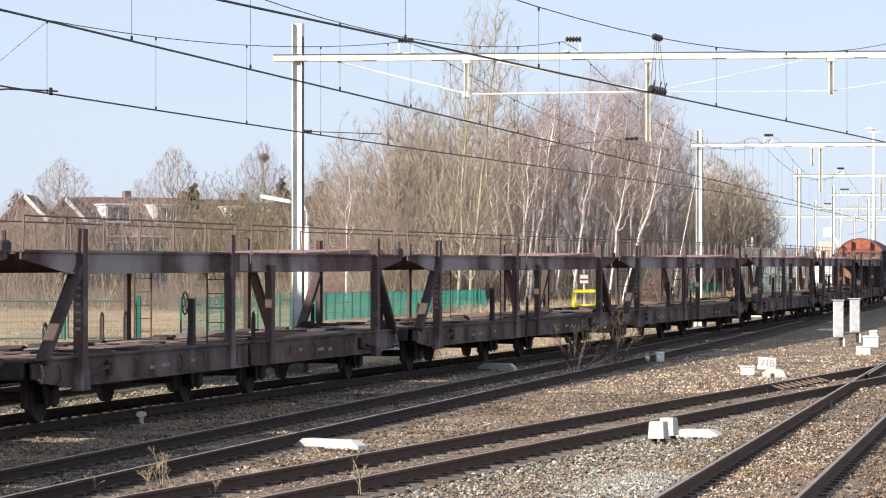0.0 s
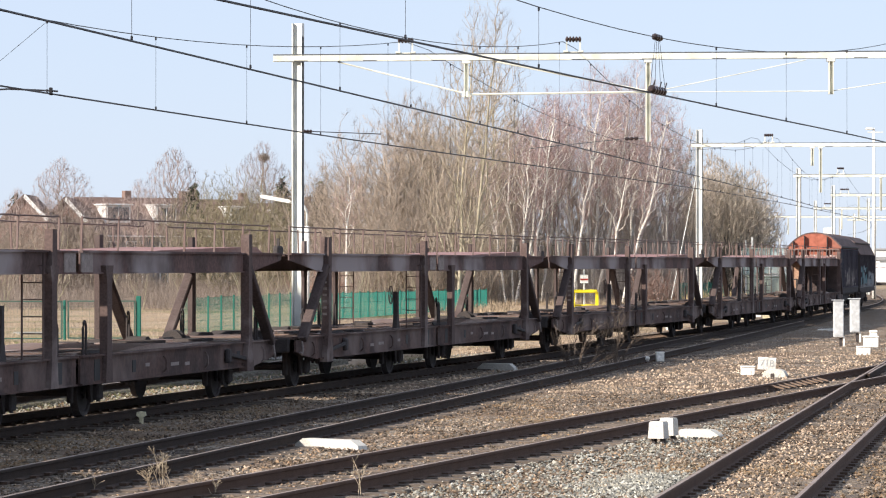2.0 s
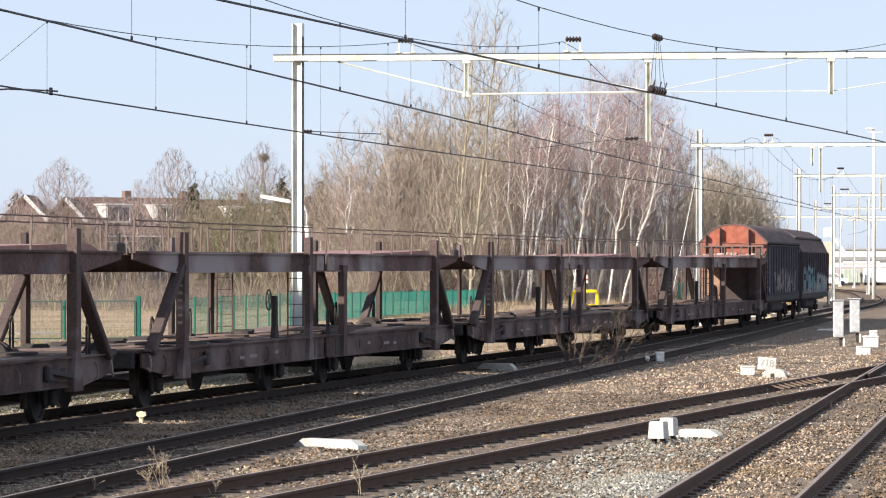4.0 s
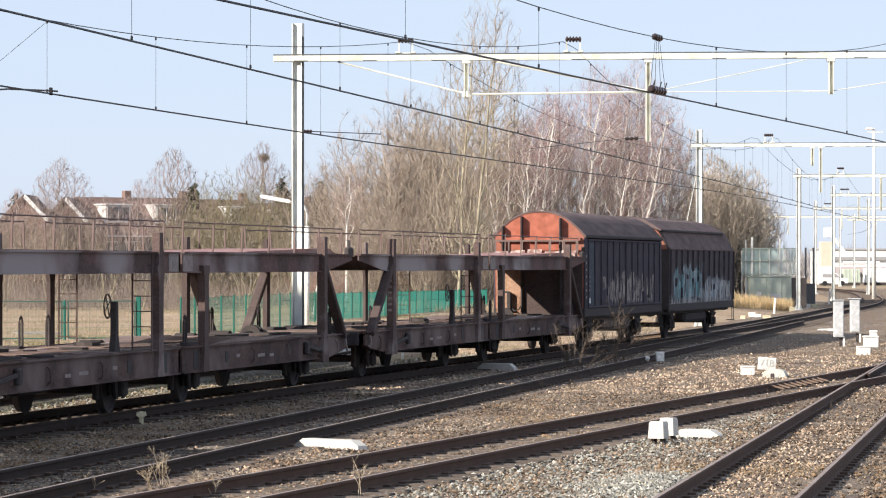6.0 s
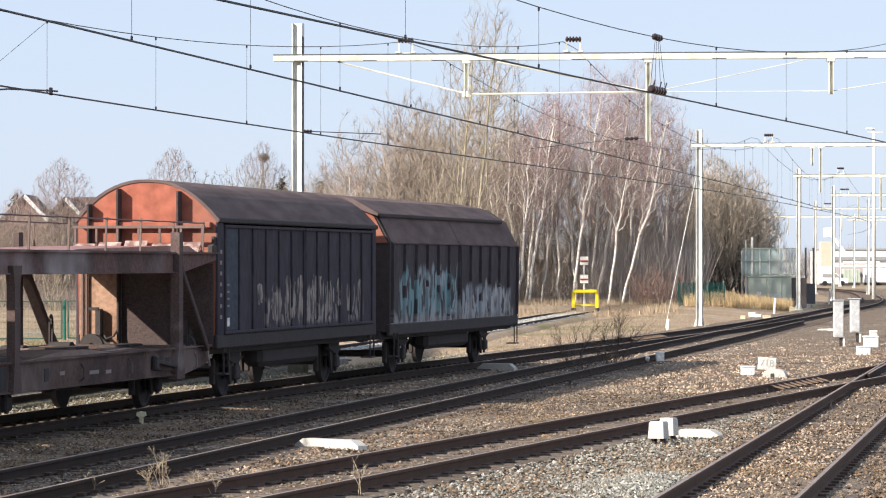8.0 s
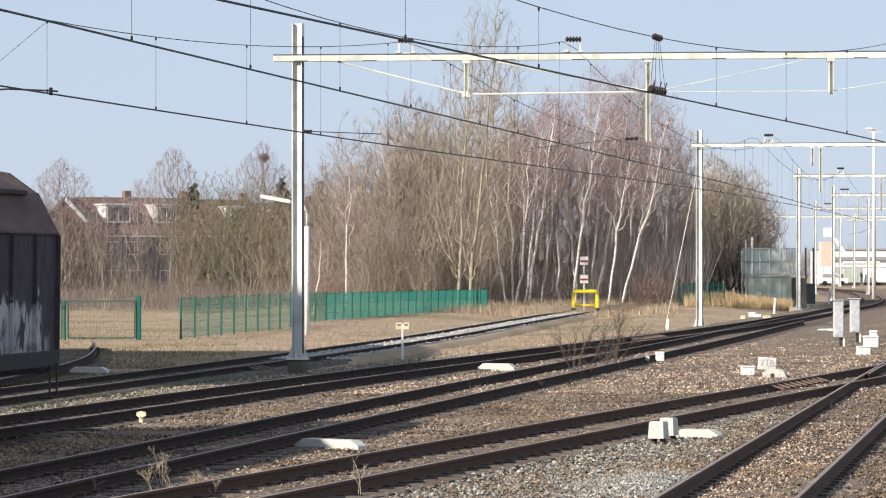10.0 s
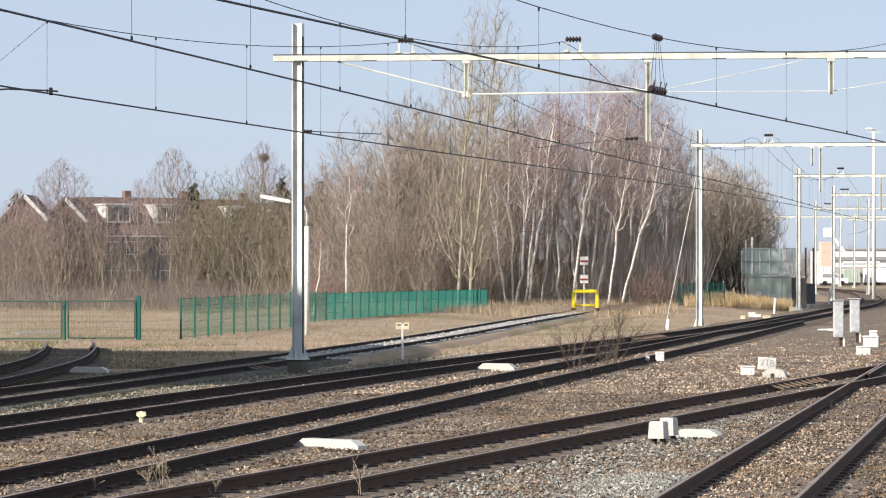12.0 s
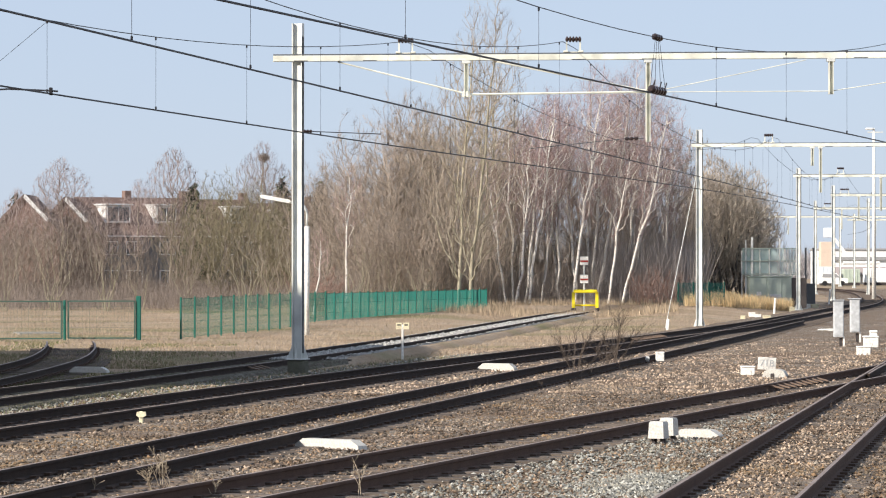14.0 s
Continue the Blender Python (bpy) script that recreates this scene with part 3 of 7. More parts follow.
part("arm", Builder().tube([(q3.x - 0.1, q3.y, 5.6), (q3.x - 0.25, q3.y, 5.6), (q3.x - 0.6, q3.y, 5.59), (q3.x - 2.9, q3.y + 0.3, 5.36)], 0.009, 5), M["slate_grey"], sa)

# ---- the train ----
def axle(y, parent, r=0.46):
    """Running gear at one axle: guards, springs, boxes, and the wheelset that turns."""
    gear = part("axle_frame", Builder().tube([(-1.0, 0, 0.93), (1.0, 0, 0.93)], 0.05, 6), M["dark"], parent, m=Matrix.Translation((0, y, 0)))
    for s in (-1, 1):
        x = s * 0.98
        g = Builder()
        g.box((x, 0, r), (0.22, 0.3, 0.26), ch=0.03)
        g.prism([(-0.5, 0.95), (0.5, 0.95), (0.24, 0.25), (0.14, 0.25), (0.14, 0.7), (-0.14, 0.7), (-0.14, 0.25), (-0.24, 0.25)], 0, x - 0.02, x + 0.02)
        for k in range(4):
            g.box((x, 0, r + 0.2 + 0.03 * k), (0.12, 1.15 - 0.24 * (3 - k), 0.035))
        part("axle_box", g, M["dark"], gear, "grimy spring and axle box")
        for o in (-0.62, 0.62):
            part("brake_block", Builder().box((s * 0.75, o, 0.5), (0.1, 0.1, 0.5), ch=0.02), M["dark"], gear)
    w = Builder()
    for s in (-1, 1):
        x = s * 0.75
        prof = [(x - 0.065 * s, r), (x + 0.05 * s, r - 0.012), (x + 0.05 * s, r - 0.07), (x + 0.02 * s, r - 0.09), (x + 0.03 * s, 0.12), (x - 0.05 * s, 0.1)]
        prof = [(x - 0.07 * s, r + 0.028)] + prof
        n = 24
        vs, fs = [], []
        for k in range(n):
            a = 2 * math.pi * k / n
            vs += [(px, rr * math.sin(a), rr * math.cos(a)) for px, rr in prof]
        m2 = len(prof)
        for k in range(n):
            for j in range(m2):
                fs.append((k * m2 + j, k * m2 + (j + 1) % m2, ((k + 1) % n) * m2 + (j + 1) % m2, ((k + 1) % n) * m2 + j))
        w.add(vs, fs)
    w.tube([(-0.8, 0, 0), (0.8, 0, 0)], 0.08, 10)
    part("wheelset", w, M["dark"], gear, "dark steel wheelset", m=Matrix.Translation((0, 0, r)))
    return gear


M["rail_paint"] = material("faded_brown_railing", (0.17, 0.125, 0.112), 0.8, second=(0.12, 0.07, 0.06), grain=2, bump=0.1)
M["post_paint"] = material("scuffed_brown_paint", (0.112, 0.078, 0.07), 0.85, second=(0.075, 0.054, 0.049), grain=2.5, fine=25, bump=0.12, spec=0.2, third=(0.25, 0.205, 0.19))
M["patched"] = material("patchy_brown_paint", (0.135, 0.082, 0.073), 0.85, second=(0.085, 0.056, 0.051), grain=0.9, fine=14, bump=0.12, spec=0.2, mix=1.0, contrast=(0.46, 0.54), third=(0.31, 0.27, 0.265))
# dark copy of post_paint: shade painted into braces and far-side steel
M["sooty_brown"] = material("soot_shade_brown_paint", (0.092, 0.069, 0.064), 0.9, second=(0.06, 0.047, 0.045), grain=2.5, fine=25, bump=0.12, spec=0.15, third=(0.12, 0.095, 0.088))
M["flap"] = material("scuffed_glare_plate", (0.42, 0.34, 0.30), 0.6, second=(0.20, 0.115, 0.095), grain=4, fine=30, bump=0.1, contrast=(0.45, 0.6), mix=1.0)
M["grime_white"] = material("grimy_pale_paint", (0.30, 0.26, 0.24), 0.85, second=(0.17, 0.13, 0.12), grain=9, fine=40, bump=0.1)
BEAM_LO, BEAM_HI = 2.38, 2.72


def car_carrier(barrier=False):
    """Two-deck articulated car carrier, empty; origin over its middle joint at rail level."""
    t = thing("car_carrier_wagon", "empty two-deck car carrier wagon in rusty brown paint", "railway wagon", group="car carrier wagons")
    for h in (-1, 1):                                   # the two halves
        lo, hi = sorted((h * 0.12, h * 12.75))
        for s in (-1, 1):                               # side beams
            x = s * 1.38
            b = Builder()
            pts = [(h * 0.12, 1.06), (h * 0.12, 0.60), (h * 9.4, 0.60), (h * 11.0, 0.58), (h * 12.3, 0.70), (h * 12.75, 0.78), (h * 12.75, 1.0), (h * 11.0, 1.06)]
            b.prism(pts, 0, x - 0.02, x + 0.02)
            b.bar((x, lo, 1.055), (x, hi, 1.055), 0.14, 0.03)
            b.bar((x, h * 0.12, 0.61), (x, h * 11.0, 0.60), 0.12, 0.024)
            beam = part("side_beam", b, M["brown"], t)
            for y, w2, hh in ((9.95, 0.22, 0.17), (3.1, 0.2, 0.2), (1.0, 0.3, 0.34)):
                part("slot", Builder().box((x + s * 0.022, h * y, 0.82), (0.012, w2, hh)), M["black"], beam, "dark slot in the beam")
            for y, wd in ((5.6, 0.5), (6.4, 0.3), (3.9, 0.25)):
                part("marking_bar", Builder().box((x + s * 0.023, h * y, 0.9 - 0.02 * y), (0.006, wd, 0.06)), M["grime_white"], beam, "faded pale marking")
            for y in (11.6, 7.5, 4.8):
                part("lashing_hook", Builder().tube([(x + s * 0.05, h * y, 0.95), (x + s * 0.10, h * y, 0.86), (x + s * 0.10, h * y, 0.72), (x + s * 0.04, h * y, 0.66)], 0.02, 6), M["post_paint"], beam)
            part("tie_hook", Builder().tube([(x + s * 0.06, h * 12.45, 0.98), (x + s * 0.09, h * 12.45, 0.8), (x + s * 0.09, h * 12.52, 0.7), (x + s * 0.06, h * 12.58, 0.76)], 0.022, 6), M["grime_white"], beam, "pale hanging hook")
            part("lever", Builder().bar((x + s * 0.09, h * 9.1, 0.86), (x + s * 0.09, h * 10.2, 0.76), 0.05, 0.07, ch=0.01).box((x + s * 0.08, h * 9.0, 0.84), (0.1, 0.2, 0.26), ch=0.03), M["dark"], beam, "dark locking lever")
            yp = h * 10.45
            # far-side posts (s < 0) take the brown with shade in it
            p = Builder()
            p.prism([(yp - 0.25, 0.52), (yp + 0.25, 0.52), (yp + 0.24, 0.74), (yp + 0.13, 1.12), (yp + 0.12, 3.08), (yp - 0.12, 3.08), (yp - 0.13, 1.12), (yp - 0.24, 0.74)], 0, x - 0.03, x + s * 0.13)
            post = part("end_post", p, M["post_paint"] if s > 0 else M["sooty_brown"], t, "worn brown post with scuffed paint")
            part("gusset", Builder().prism([(yp, 0.66), (yp - h * 1.5, 0.72), (yp - h * 1.5, 0.80), (yp, 0.80)], 0, x + s * 0.02, x + s * 0.05), M["brown"], post)
            if h < 0 and s > 0:
                for k in range(6):
                    part("marking_bar", Builder().box((x + s * 0.05, yp - 0.153, 1.5 + 0.13 * k), (0.09, 0.004, 0.05)), M["grime_white"], post, "faded pale marking")
            part("diagonal_brace", Builder().bar((x + s * 0.03, h * 10.5, 2.50), (x + s * 0.03, h * 12.35, 1.0), 0.13, 0.2, ch=0.02, up=(1, 0, 0)), M["sooty_brown"], t)
            ym = h * 1.45
            part("middle_post", Builder().prism([(ym - 0.2, 0.60), (ym + 0.2, 0.60), (ym + 0.13, 1.1), (ym + 0.13, 2.2), (ym + 0.22, 2.5), (ym - 0.22, 2.5), (ym - 0.13, 2.2), (ym - 0.13, 1.1)],
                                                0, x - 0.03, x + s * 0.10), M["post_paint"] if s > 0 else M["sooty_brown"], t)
            if h < 0:
                part("post_head", Builder().prism([(ym - 0.13, 2.5), (ym + 0.13, 2.5), (ym + 0.11, 3.06), (ym - 0.11, 3.06)], 0, x - 0.03, x + s * 0.10), M["post_paint"], t)
            u = Builder()
            pts = [(h * 0.13, BEAM_HI), (h * 0.13, BEAM_LO), (h * 11.0, BEAM_LO), (h * 13.25, BEAM_HI - 0.12), (h * 13.25, BEAM_HI)]
            u.prism(pts, 0, x - 0.015, x + 0.015)
            u.bar((x, h * 0.13, BEAM_HI), (x, h * 13.25, BEAM_HI), 0.12, 0.03)
            u.bar((x, h * 0.13, BEAM_LO), (x, h * 11.0, BEAM_LO), 0.10, 0.025)
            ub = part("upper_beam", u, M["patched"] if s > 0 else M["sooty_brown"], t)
            part("joint_plate", Builder().box((x + s * 0.022, h * 0.45, 2.55), (0.02, 0.6, 0.33), ch=0.005), M["grime_white"] if s > 0 else M["brown"], ub, "scuffed grey joint plate")
            # railing: posts and two cables
            rl = Builder()
            for z in (3.27,):
                rl.tube([(x - s * 0.11, h * (0.6 + 12.2 * k / 24), z - 0.010 * abs(math.sin(k * 1.3))) for k in range(25)], 0.013, 5)
            rl.bar((x - s * 0.11, h * 0.6, 2.73), (x - s * 0.11, h * 12.8, 2.73), 0.03, 0.03)
            n = 7
            for k in range(n):
                y = h * (0.6 + 12.2 * k / (n - 1))
                rl.bar((x - s * 0.12, y, 2.7), (x - s * 0.10, y, 3.29 + 0.02 * math.sin(k * 2.1)), 0.03, 0.03)
            part("railing", rl, M["rail_paint"], t)
        for k in range(8):
            ya, yb = h * (0.2 + 1.56 * k), h * (0.2 + 1.56 * (k + 1) - 0.03)
            part("deck_plate", Builder().box((0, (ya + yb) / 2, 1.03 + 0.006 * (k % 3)), (2.64, abs(yb - ya), 0.05), pose(0, 0, 0, 0.25 * (k % 3 - 1), 0, 0)), M["deck"], t, "worn rusty deck plate")
        if h > 0:
            for s in (-1, 1):
                part("wheel_ramp", Builder().prism([(2.6, 1.05), (4.2, 1.13), (5.2, 1.15), (6.2, 1.13), (7.4, 1.05)], 0, s * 0.40, s * 1.2), M["deck"], t)
            part("raised_deck", Builder().prism([(4.6, 2.715), (12.1, 2.715), (12.9, 2.73), (12.3, 2.85), (11.0, 2.845), (5.6, 2.765)], 0, -1.14, 1.14), M["redpaint"], t, "faded red raised deck plate")
        for s in (-1, 1):
            for y in (11.75, 0.75):                     # grab hoops at the ends of each half
                part("grab_hoop", Builder().tube([(s * 1.27, h * y + 0.08 * a, z) for a, z in ((-1, 1.04), (-1, 1.5), (-0.6, 1.58), (0, 1.61), (0.6, 1.58), (1, 1.5), (1, 1.04))], 0.022, 6), M["dark"], t)
            for ya, yb, w2 in ((1.2, 4.6, 0.34), (5.4, 9.6, 0.42)):
                part("wheel_track", Builder().box((s * 0.72, h * (ya + yb) / 2, 1.066), (w2, yb - ya, 0.02), pose(0, 0, 0, 0.2 * h, 0, 0.8 * s), ch=0.006), M["flap"], t, "scuffed bare steel wheel track")
        rl = random.Random(21 + h)
        for k in range(9):                               # dark patches for scrap, ragged edges and shadows on the deck
            cx, cy, wx, wy = rl.uniform(-1.05, 1.05), h * rl.uniform(0.8, 12.0), rl.uniform(0.15, 0.4), rl.uniform(0.3, 0.9)
            ring = [(cx + wx * math.cos(a) * rl.uniform(0.7, 1.15), cy + wy * math.sin(a) * rl.uniform(0.7, 1.15)) for a in np.linspace(0, 2 * math.pi, 10)[:-1]]
            part("rubber_mat", Builder().prism(ring, 2, 1.05, 1.075 + rl.uniform(0.0, 0.05)), M["dark"], t, "dark uneven deck patch")
        for k in range(5):
            yk = h * (2.3 + 2.3 * k + 0.4 * math.sin(k * 3 + h))
            part("wheel_chock", Builder().prism([(yk - 0.22, 1.055), (yk + 0.22, 1.055), (yk + 0.05, 1.13), (yk - 0.1, 1.12)], 0, -1.25, -0.85), M["dark"], t)
        part("upper_deck", Builder().prism([(h * 0.13, 2.68), (h * 13.25, 2.68), (h * 13.25, 2.71), (h * 0.13, 2.71)], 0, -1.3, 1.3), M["brown"], t)
        axle(h * 2.25, t, 0.42)
        axle(h * 10.6, t, 0.42)
        und = Builder()
        und.box((0, h * 6.4, 0.72), (0.5, 12.6, 0.2), ch=0.02)
        und.box((0, h * 12.7, 0.9), (2.5, 0.16, 0.3), ch=0.03)
        uf = part("underframe", und, M["dark"], t)
        part("brake_gear", Builder().box((0.55, h * 6.2, 0.62), (0.5, 1.5, 0.3), ch=0.06), M["dark"], uf)
        for s in (-1, 1):
            bf = Builder().tube([(s * 0.875, h * 12.7, 1.0), (s * 0.875, h * 13.45, 1.0)], 0.09, 10)
            bf.tube([(s * 0.875, h * 13.43, 1.0), (s * 0.875, h * 13.55, 1.0)], 0.22, 16)
            part("buffer", bf, M["dark"], uf)
    if barrier:                                      # barrier at the end beside the vans
        rail = Builder().bar((-1.25, 13.0, 3.2), (1.25, 13.0, 3.2), 0.05, 0.05)
        for k in range(7):
            rail.bar((-1.2 + 0.4 * k, 13.0, 2.7), (-1.2 + 0.4 * k, 13.0, 3.2), 0.04, 0.04)
        part("end_barrier", rail, M["rail_paint"], t)
        # flaps coloured pale for the sun glare on the deck end
        for k in range(5):
            part("deck_flap", Builder().box((-1.0 + 0.5 * k, 12.7, 2.76), (0.42, 0.5, 0.03), pose(0, 0, 0, 30 + 8 * (k % 3), 0, 0)), M["flap"], t, "scuffed deck flap coloured pale like sun glare")
    part("gap_bracket", Builder().box((1.3, 13.4, 2.78), (0.12, 0.4, 0.2), ch=0.03).box((1.3, 13.4, 2.93), (0.05, 0.06, 0.2)), M["dark"], t)
    for e in (-1,):
        bx, by = -e * 1.15, e * 3.1
        hb = part("brake_stand", Builder().prism([(by - 0.16, 1.05), (by + 0.16, 1.05), (by + 0.07, 1.35), (by + 0.06, 1.9), (by - 0.06, 1.9), (by - 0.07, 1.35)], 0, bx - 0.05, bx + 0.05), M["dark"], t)
        rg = Builder().tube([(bx + e * 0.12, by + 0.2 * math.cos(a), 1.82 + 0.2 * math.sin(a)) for a in np.linspace(0, 2 * math.pi, 17)], 0.016, 5, cap=False)
        for a in (0.5, 2.07, 3.64, 5.2):
            rg.tube([(bx + e * 0.12, by, 1.82), (bx + e * 0.12, by + 0.2 * math.cos(a), 1.82 + 0.2 * math.sin(a))], 0.01, 5)
        part("brake_wheel", rg, M["rail_paint"], hb, "rusty hand brake wheel")
    for e in (-1, 1):
        x, y = -e * 1.3, e * 2.0
        ld = Builder()
        for o in (-0.17, 0.17):
            ld.bar((x + o, y, 1.05), (x + o, y, 2.7), 0.025, 0.03)
        for k in range(6):
            ld.tube([(x - 0.17, y, 1.2 + 0.26 * k), (x + 0.17, y, 1.2 + 0.26 * k)], 0.01, 5)
        part("ladder", ld, M["brown"], t)
    return t


def arch(width, z_edge, z_top, n=14, power=2.3):
    out = []
    for k in range(n + 1):
        u = -1 + 2 * k / n
        out.append((u * width, z_edge + (z_top - z_edge) * (1 - abs(u) ** power)))
    return out


def covered_wagon():
    """Sliding-wall van with a round roof; origin at its front end, body along +y."""
    t = thing("covered_wagon", "covered sliding-wall wagon with an orange-red end and sooty sides", "railway wagon")
    L = 12.8
    b = Builder()
    out = [(-1.3, 1.0)] + arch(1.33, 3.36, 4.04) + [(1.3, 1.0)]
    b.prism(out, 1, 0.02, 0.10)
    part("end_wall", b, M["orange"], t, "faded orange-red end wall")
    part("end_wall", Builder().prism(out, 1, L - 0.1, L - 0.02), M["orange"], t)
    # ribs coloured dark, so their faces extend the shadow strips beside them
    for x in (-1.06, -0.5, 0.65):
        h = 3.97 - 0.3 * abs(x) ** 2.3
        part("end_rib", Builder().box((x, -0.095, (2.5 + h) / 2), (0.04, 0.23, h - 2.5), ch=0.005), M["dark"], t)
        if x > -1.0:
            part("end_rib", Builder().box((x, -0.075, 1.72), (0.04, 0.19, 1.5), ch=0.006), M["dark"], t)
    # panels split: right one darker, with the carrier deck's shade put in
    part("end_panel", Builder().box((-0.87, -0.005, 1.78), (0.80, 0.05, 1.5), ch=0.005), M["orange_dirt"], t, "dirty orange-brown lower end panel")
    part("end_panel", Builder().box((0.41, -0.005, 1.78), (1.74, 0.05, 1.5), ch=0.005), M["sooty_brown"], t, "sooty brown lower end panel, deck shade in its colour")
    bg = part("brake_gear", Builder().box((-0.86, -0.14, 1.45), (0.12, 0.16, 0.5), ch=0.02).box((-0.95, -0.2, 1.7), (0.2, 0.06, 0.06)), M["dark"], t, "dark brake lever and valve")
    part("hose", Builder().tube([(-0.8, -0.1, 1.25), (-0.7, -0.22, 1.15), (-0.55, -0.25, 1.2), (-0.5, -0.1, 1.35)], 0.02, 6), M["dark"], bg)
    for x in (-1.2, -1.12):
        part("end_pipe", Builder().tube([(x, -0.08, 1.05), (x, -0.08, 2.55), (x + 0.1, -0.1, 2.6)], 0.025, 6), M["rail_paint"], t)
    part("end_bar", Builder().tube([(-0.75, -0.22, 2.5), (0.55, -0.22, 2.5)], 0.025, 6), M["rail_paint"], t, "pale bent grab bar")
    ebm = Builder().box((0, -0.06, 2.68), (2.6, 0.12, 0.2), ch=0.02)
    part("end_rail", ebm, M["orange"], t)
    part("end_rail", Builder().box((0, -0.055, 3.24), (2.5, 0.15, 0.10), ch=0.01), M["orange"], t)
    r = Builder()
    roof = arch(1.40, 3.33, 4.08, 18)
    inner = [(x * 0.97, z - 0.05) for x, z in roof][::-1]
    r.prism(roof + inner, 1, 0.0, L)
    part("roof", r, M["roof"], t, smooth=False)
    for s in (-1, 1):
        for k in range(2):
            y0, y1 = 0.45 + k * 6.0, 0.4 + (k + 1) * 6.0
            d = Builder()
            d.box((s * 1.33, (y0 + y1) / 2, 2.24), (0.04, y1 - y0, 2.02))
            n = 6
            wall = part("sliding_wall", d, M["van_side"], t, "dark sooty sliding wall with faded spray paint")
            for j in range(n + 1):
                y = y0 + 0.04 + (y1 - y0 - 0.08) * j / n
                part("rib", Builder().box((s * 1.365, y, 2.24), (0.05, 0.06, 1.9), ch=0.015), M["van_side"], wall)
            part("rail", Builder().box((s * 1.365, (y0 + y1) / 2, 3.22), (0.05, y1 - y0, 0.06), ch=0.012), M["van_side"], wall)
            part("rail", Builder().box((s * 1.365, (y0 + y1) / 2, 1.26), (0.05, y1 - y0, 0.06), ch=0.012), M["van_side"], wall)
        for y in (0.22, L - 0.22):
            part("corner_post", Builder().box((s * 1.33, y, 2.24), (0.06, 0.4, 2.1), ch=0.015), M["van_side"], t)
        part("sill", Builder().box((s * 1.32, L / 2, 1.1), (0.08, L, 0.26), ch=0.02), M["dark"], t)
        part("eave_rail", Builder().box((s * 1.38, L / 2, 3.33), (0.05, L, 0.10), ch=0.02), M["dark"], t)
        for k in range(7):
            part("marking_bar", Builder().box((s * 1.362, 0.22, 1.55 + 0.2 * k), (0.006, 0.13, 0.07)), M["grime_white"], t, "faded pale marking")
        for k in range(4):
            part("marking_bar", Builder().box((s * 1.362, 0.72, 1.75 + 0.13 * k), (0.006, 0.14, 0.04)), M["grime_white"], t, "faded pale marking")
        part("repainted_panel", Builder().box((s * 1.352, 0.95, 2.24), (0.008, 0.92, 1.86)), M["blue_soot"], t, "faded blue-grey repainted panel")
        part("label_plate", Builder().box((s * 1.362, 0.72, 1.45), (0.008, 0.16, 0.16)), M["white"], t, "small white label plate")
    u = Builder()
    u.box((0, L / 2, 0.98), (2.3, L, 0.24), ch=0.02)
    u.box((0.9, L / 2, 0.72), (0.4, 4.6, 0.4), ch=0.1)
    uf = part("underframe", u, M["dark"], t)
    for y in (-0.3, L + 0.3):
        for s in (-1, 1):
            e = -1 if y < 0 else 1
            bf = Builder().tube([(s * 0.875, y + 0.3 * -e, 1.02), (s * 0.875, y + 0.22 * e, 1.02)], 0.085, 10)
            bf.tube([(s * 0.875, y + 0.2 * e, 1.02), (s * 0.875, y + 0.3 * e, 1.02)], 0.23, 16)
            part("buffer", bf, M["dark"], uf)
    axle(2.4, t)
    axle(10.4, t)
    for y in (0.5, L - 0.5):
        st = Builder()
        st.box((1.3, y, 0.5), (0.25, 0.4, 0.03))
        for o in (-0.18, 0.18):
            st.bar((1.38, y + o, 0.5), (1.38, y + o, 0.98), 0.025, 0.03)
        part("footstep", st, M["dark"], t)
    return t


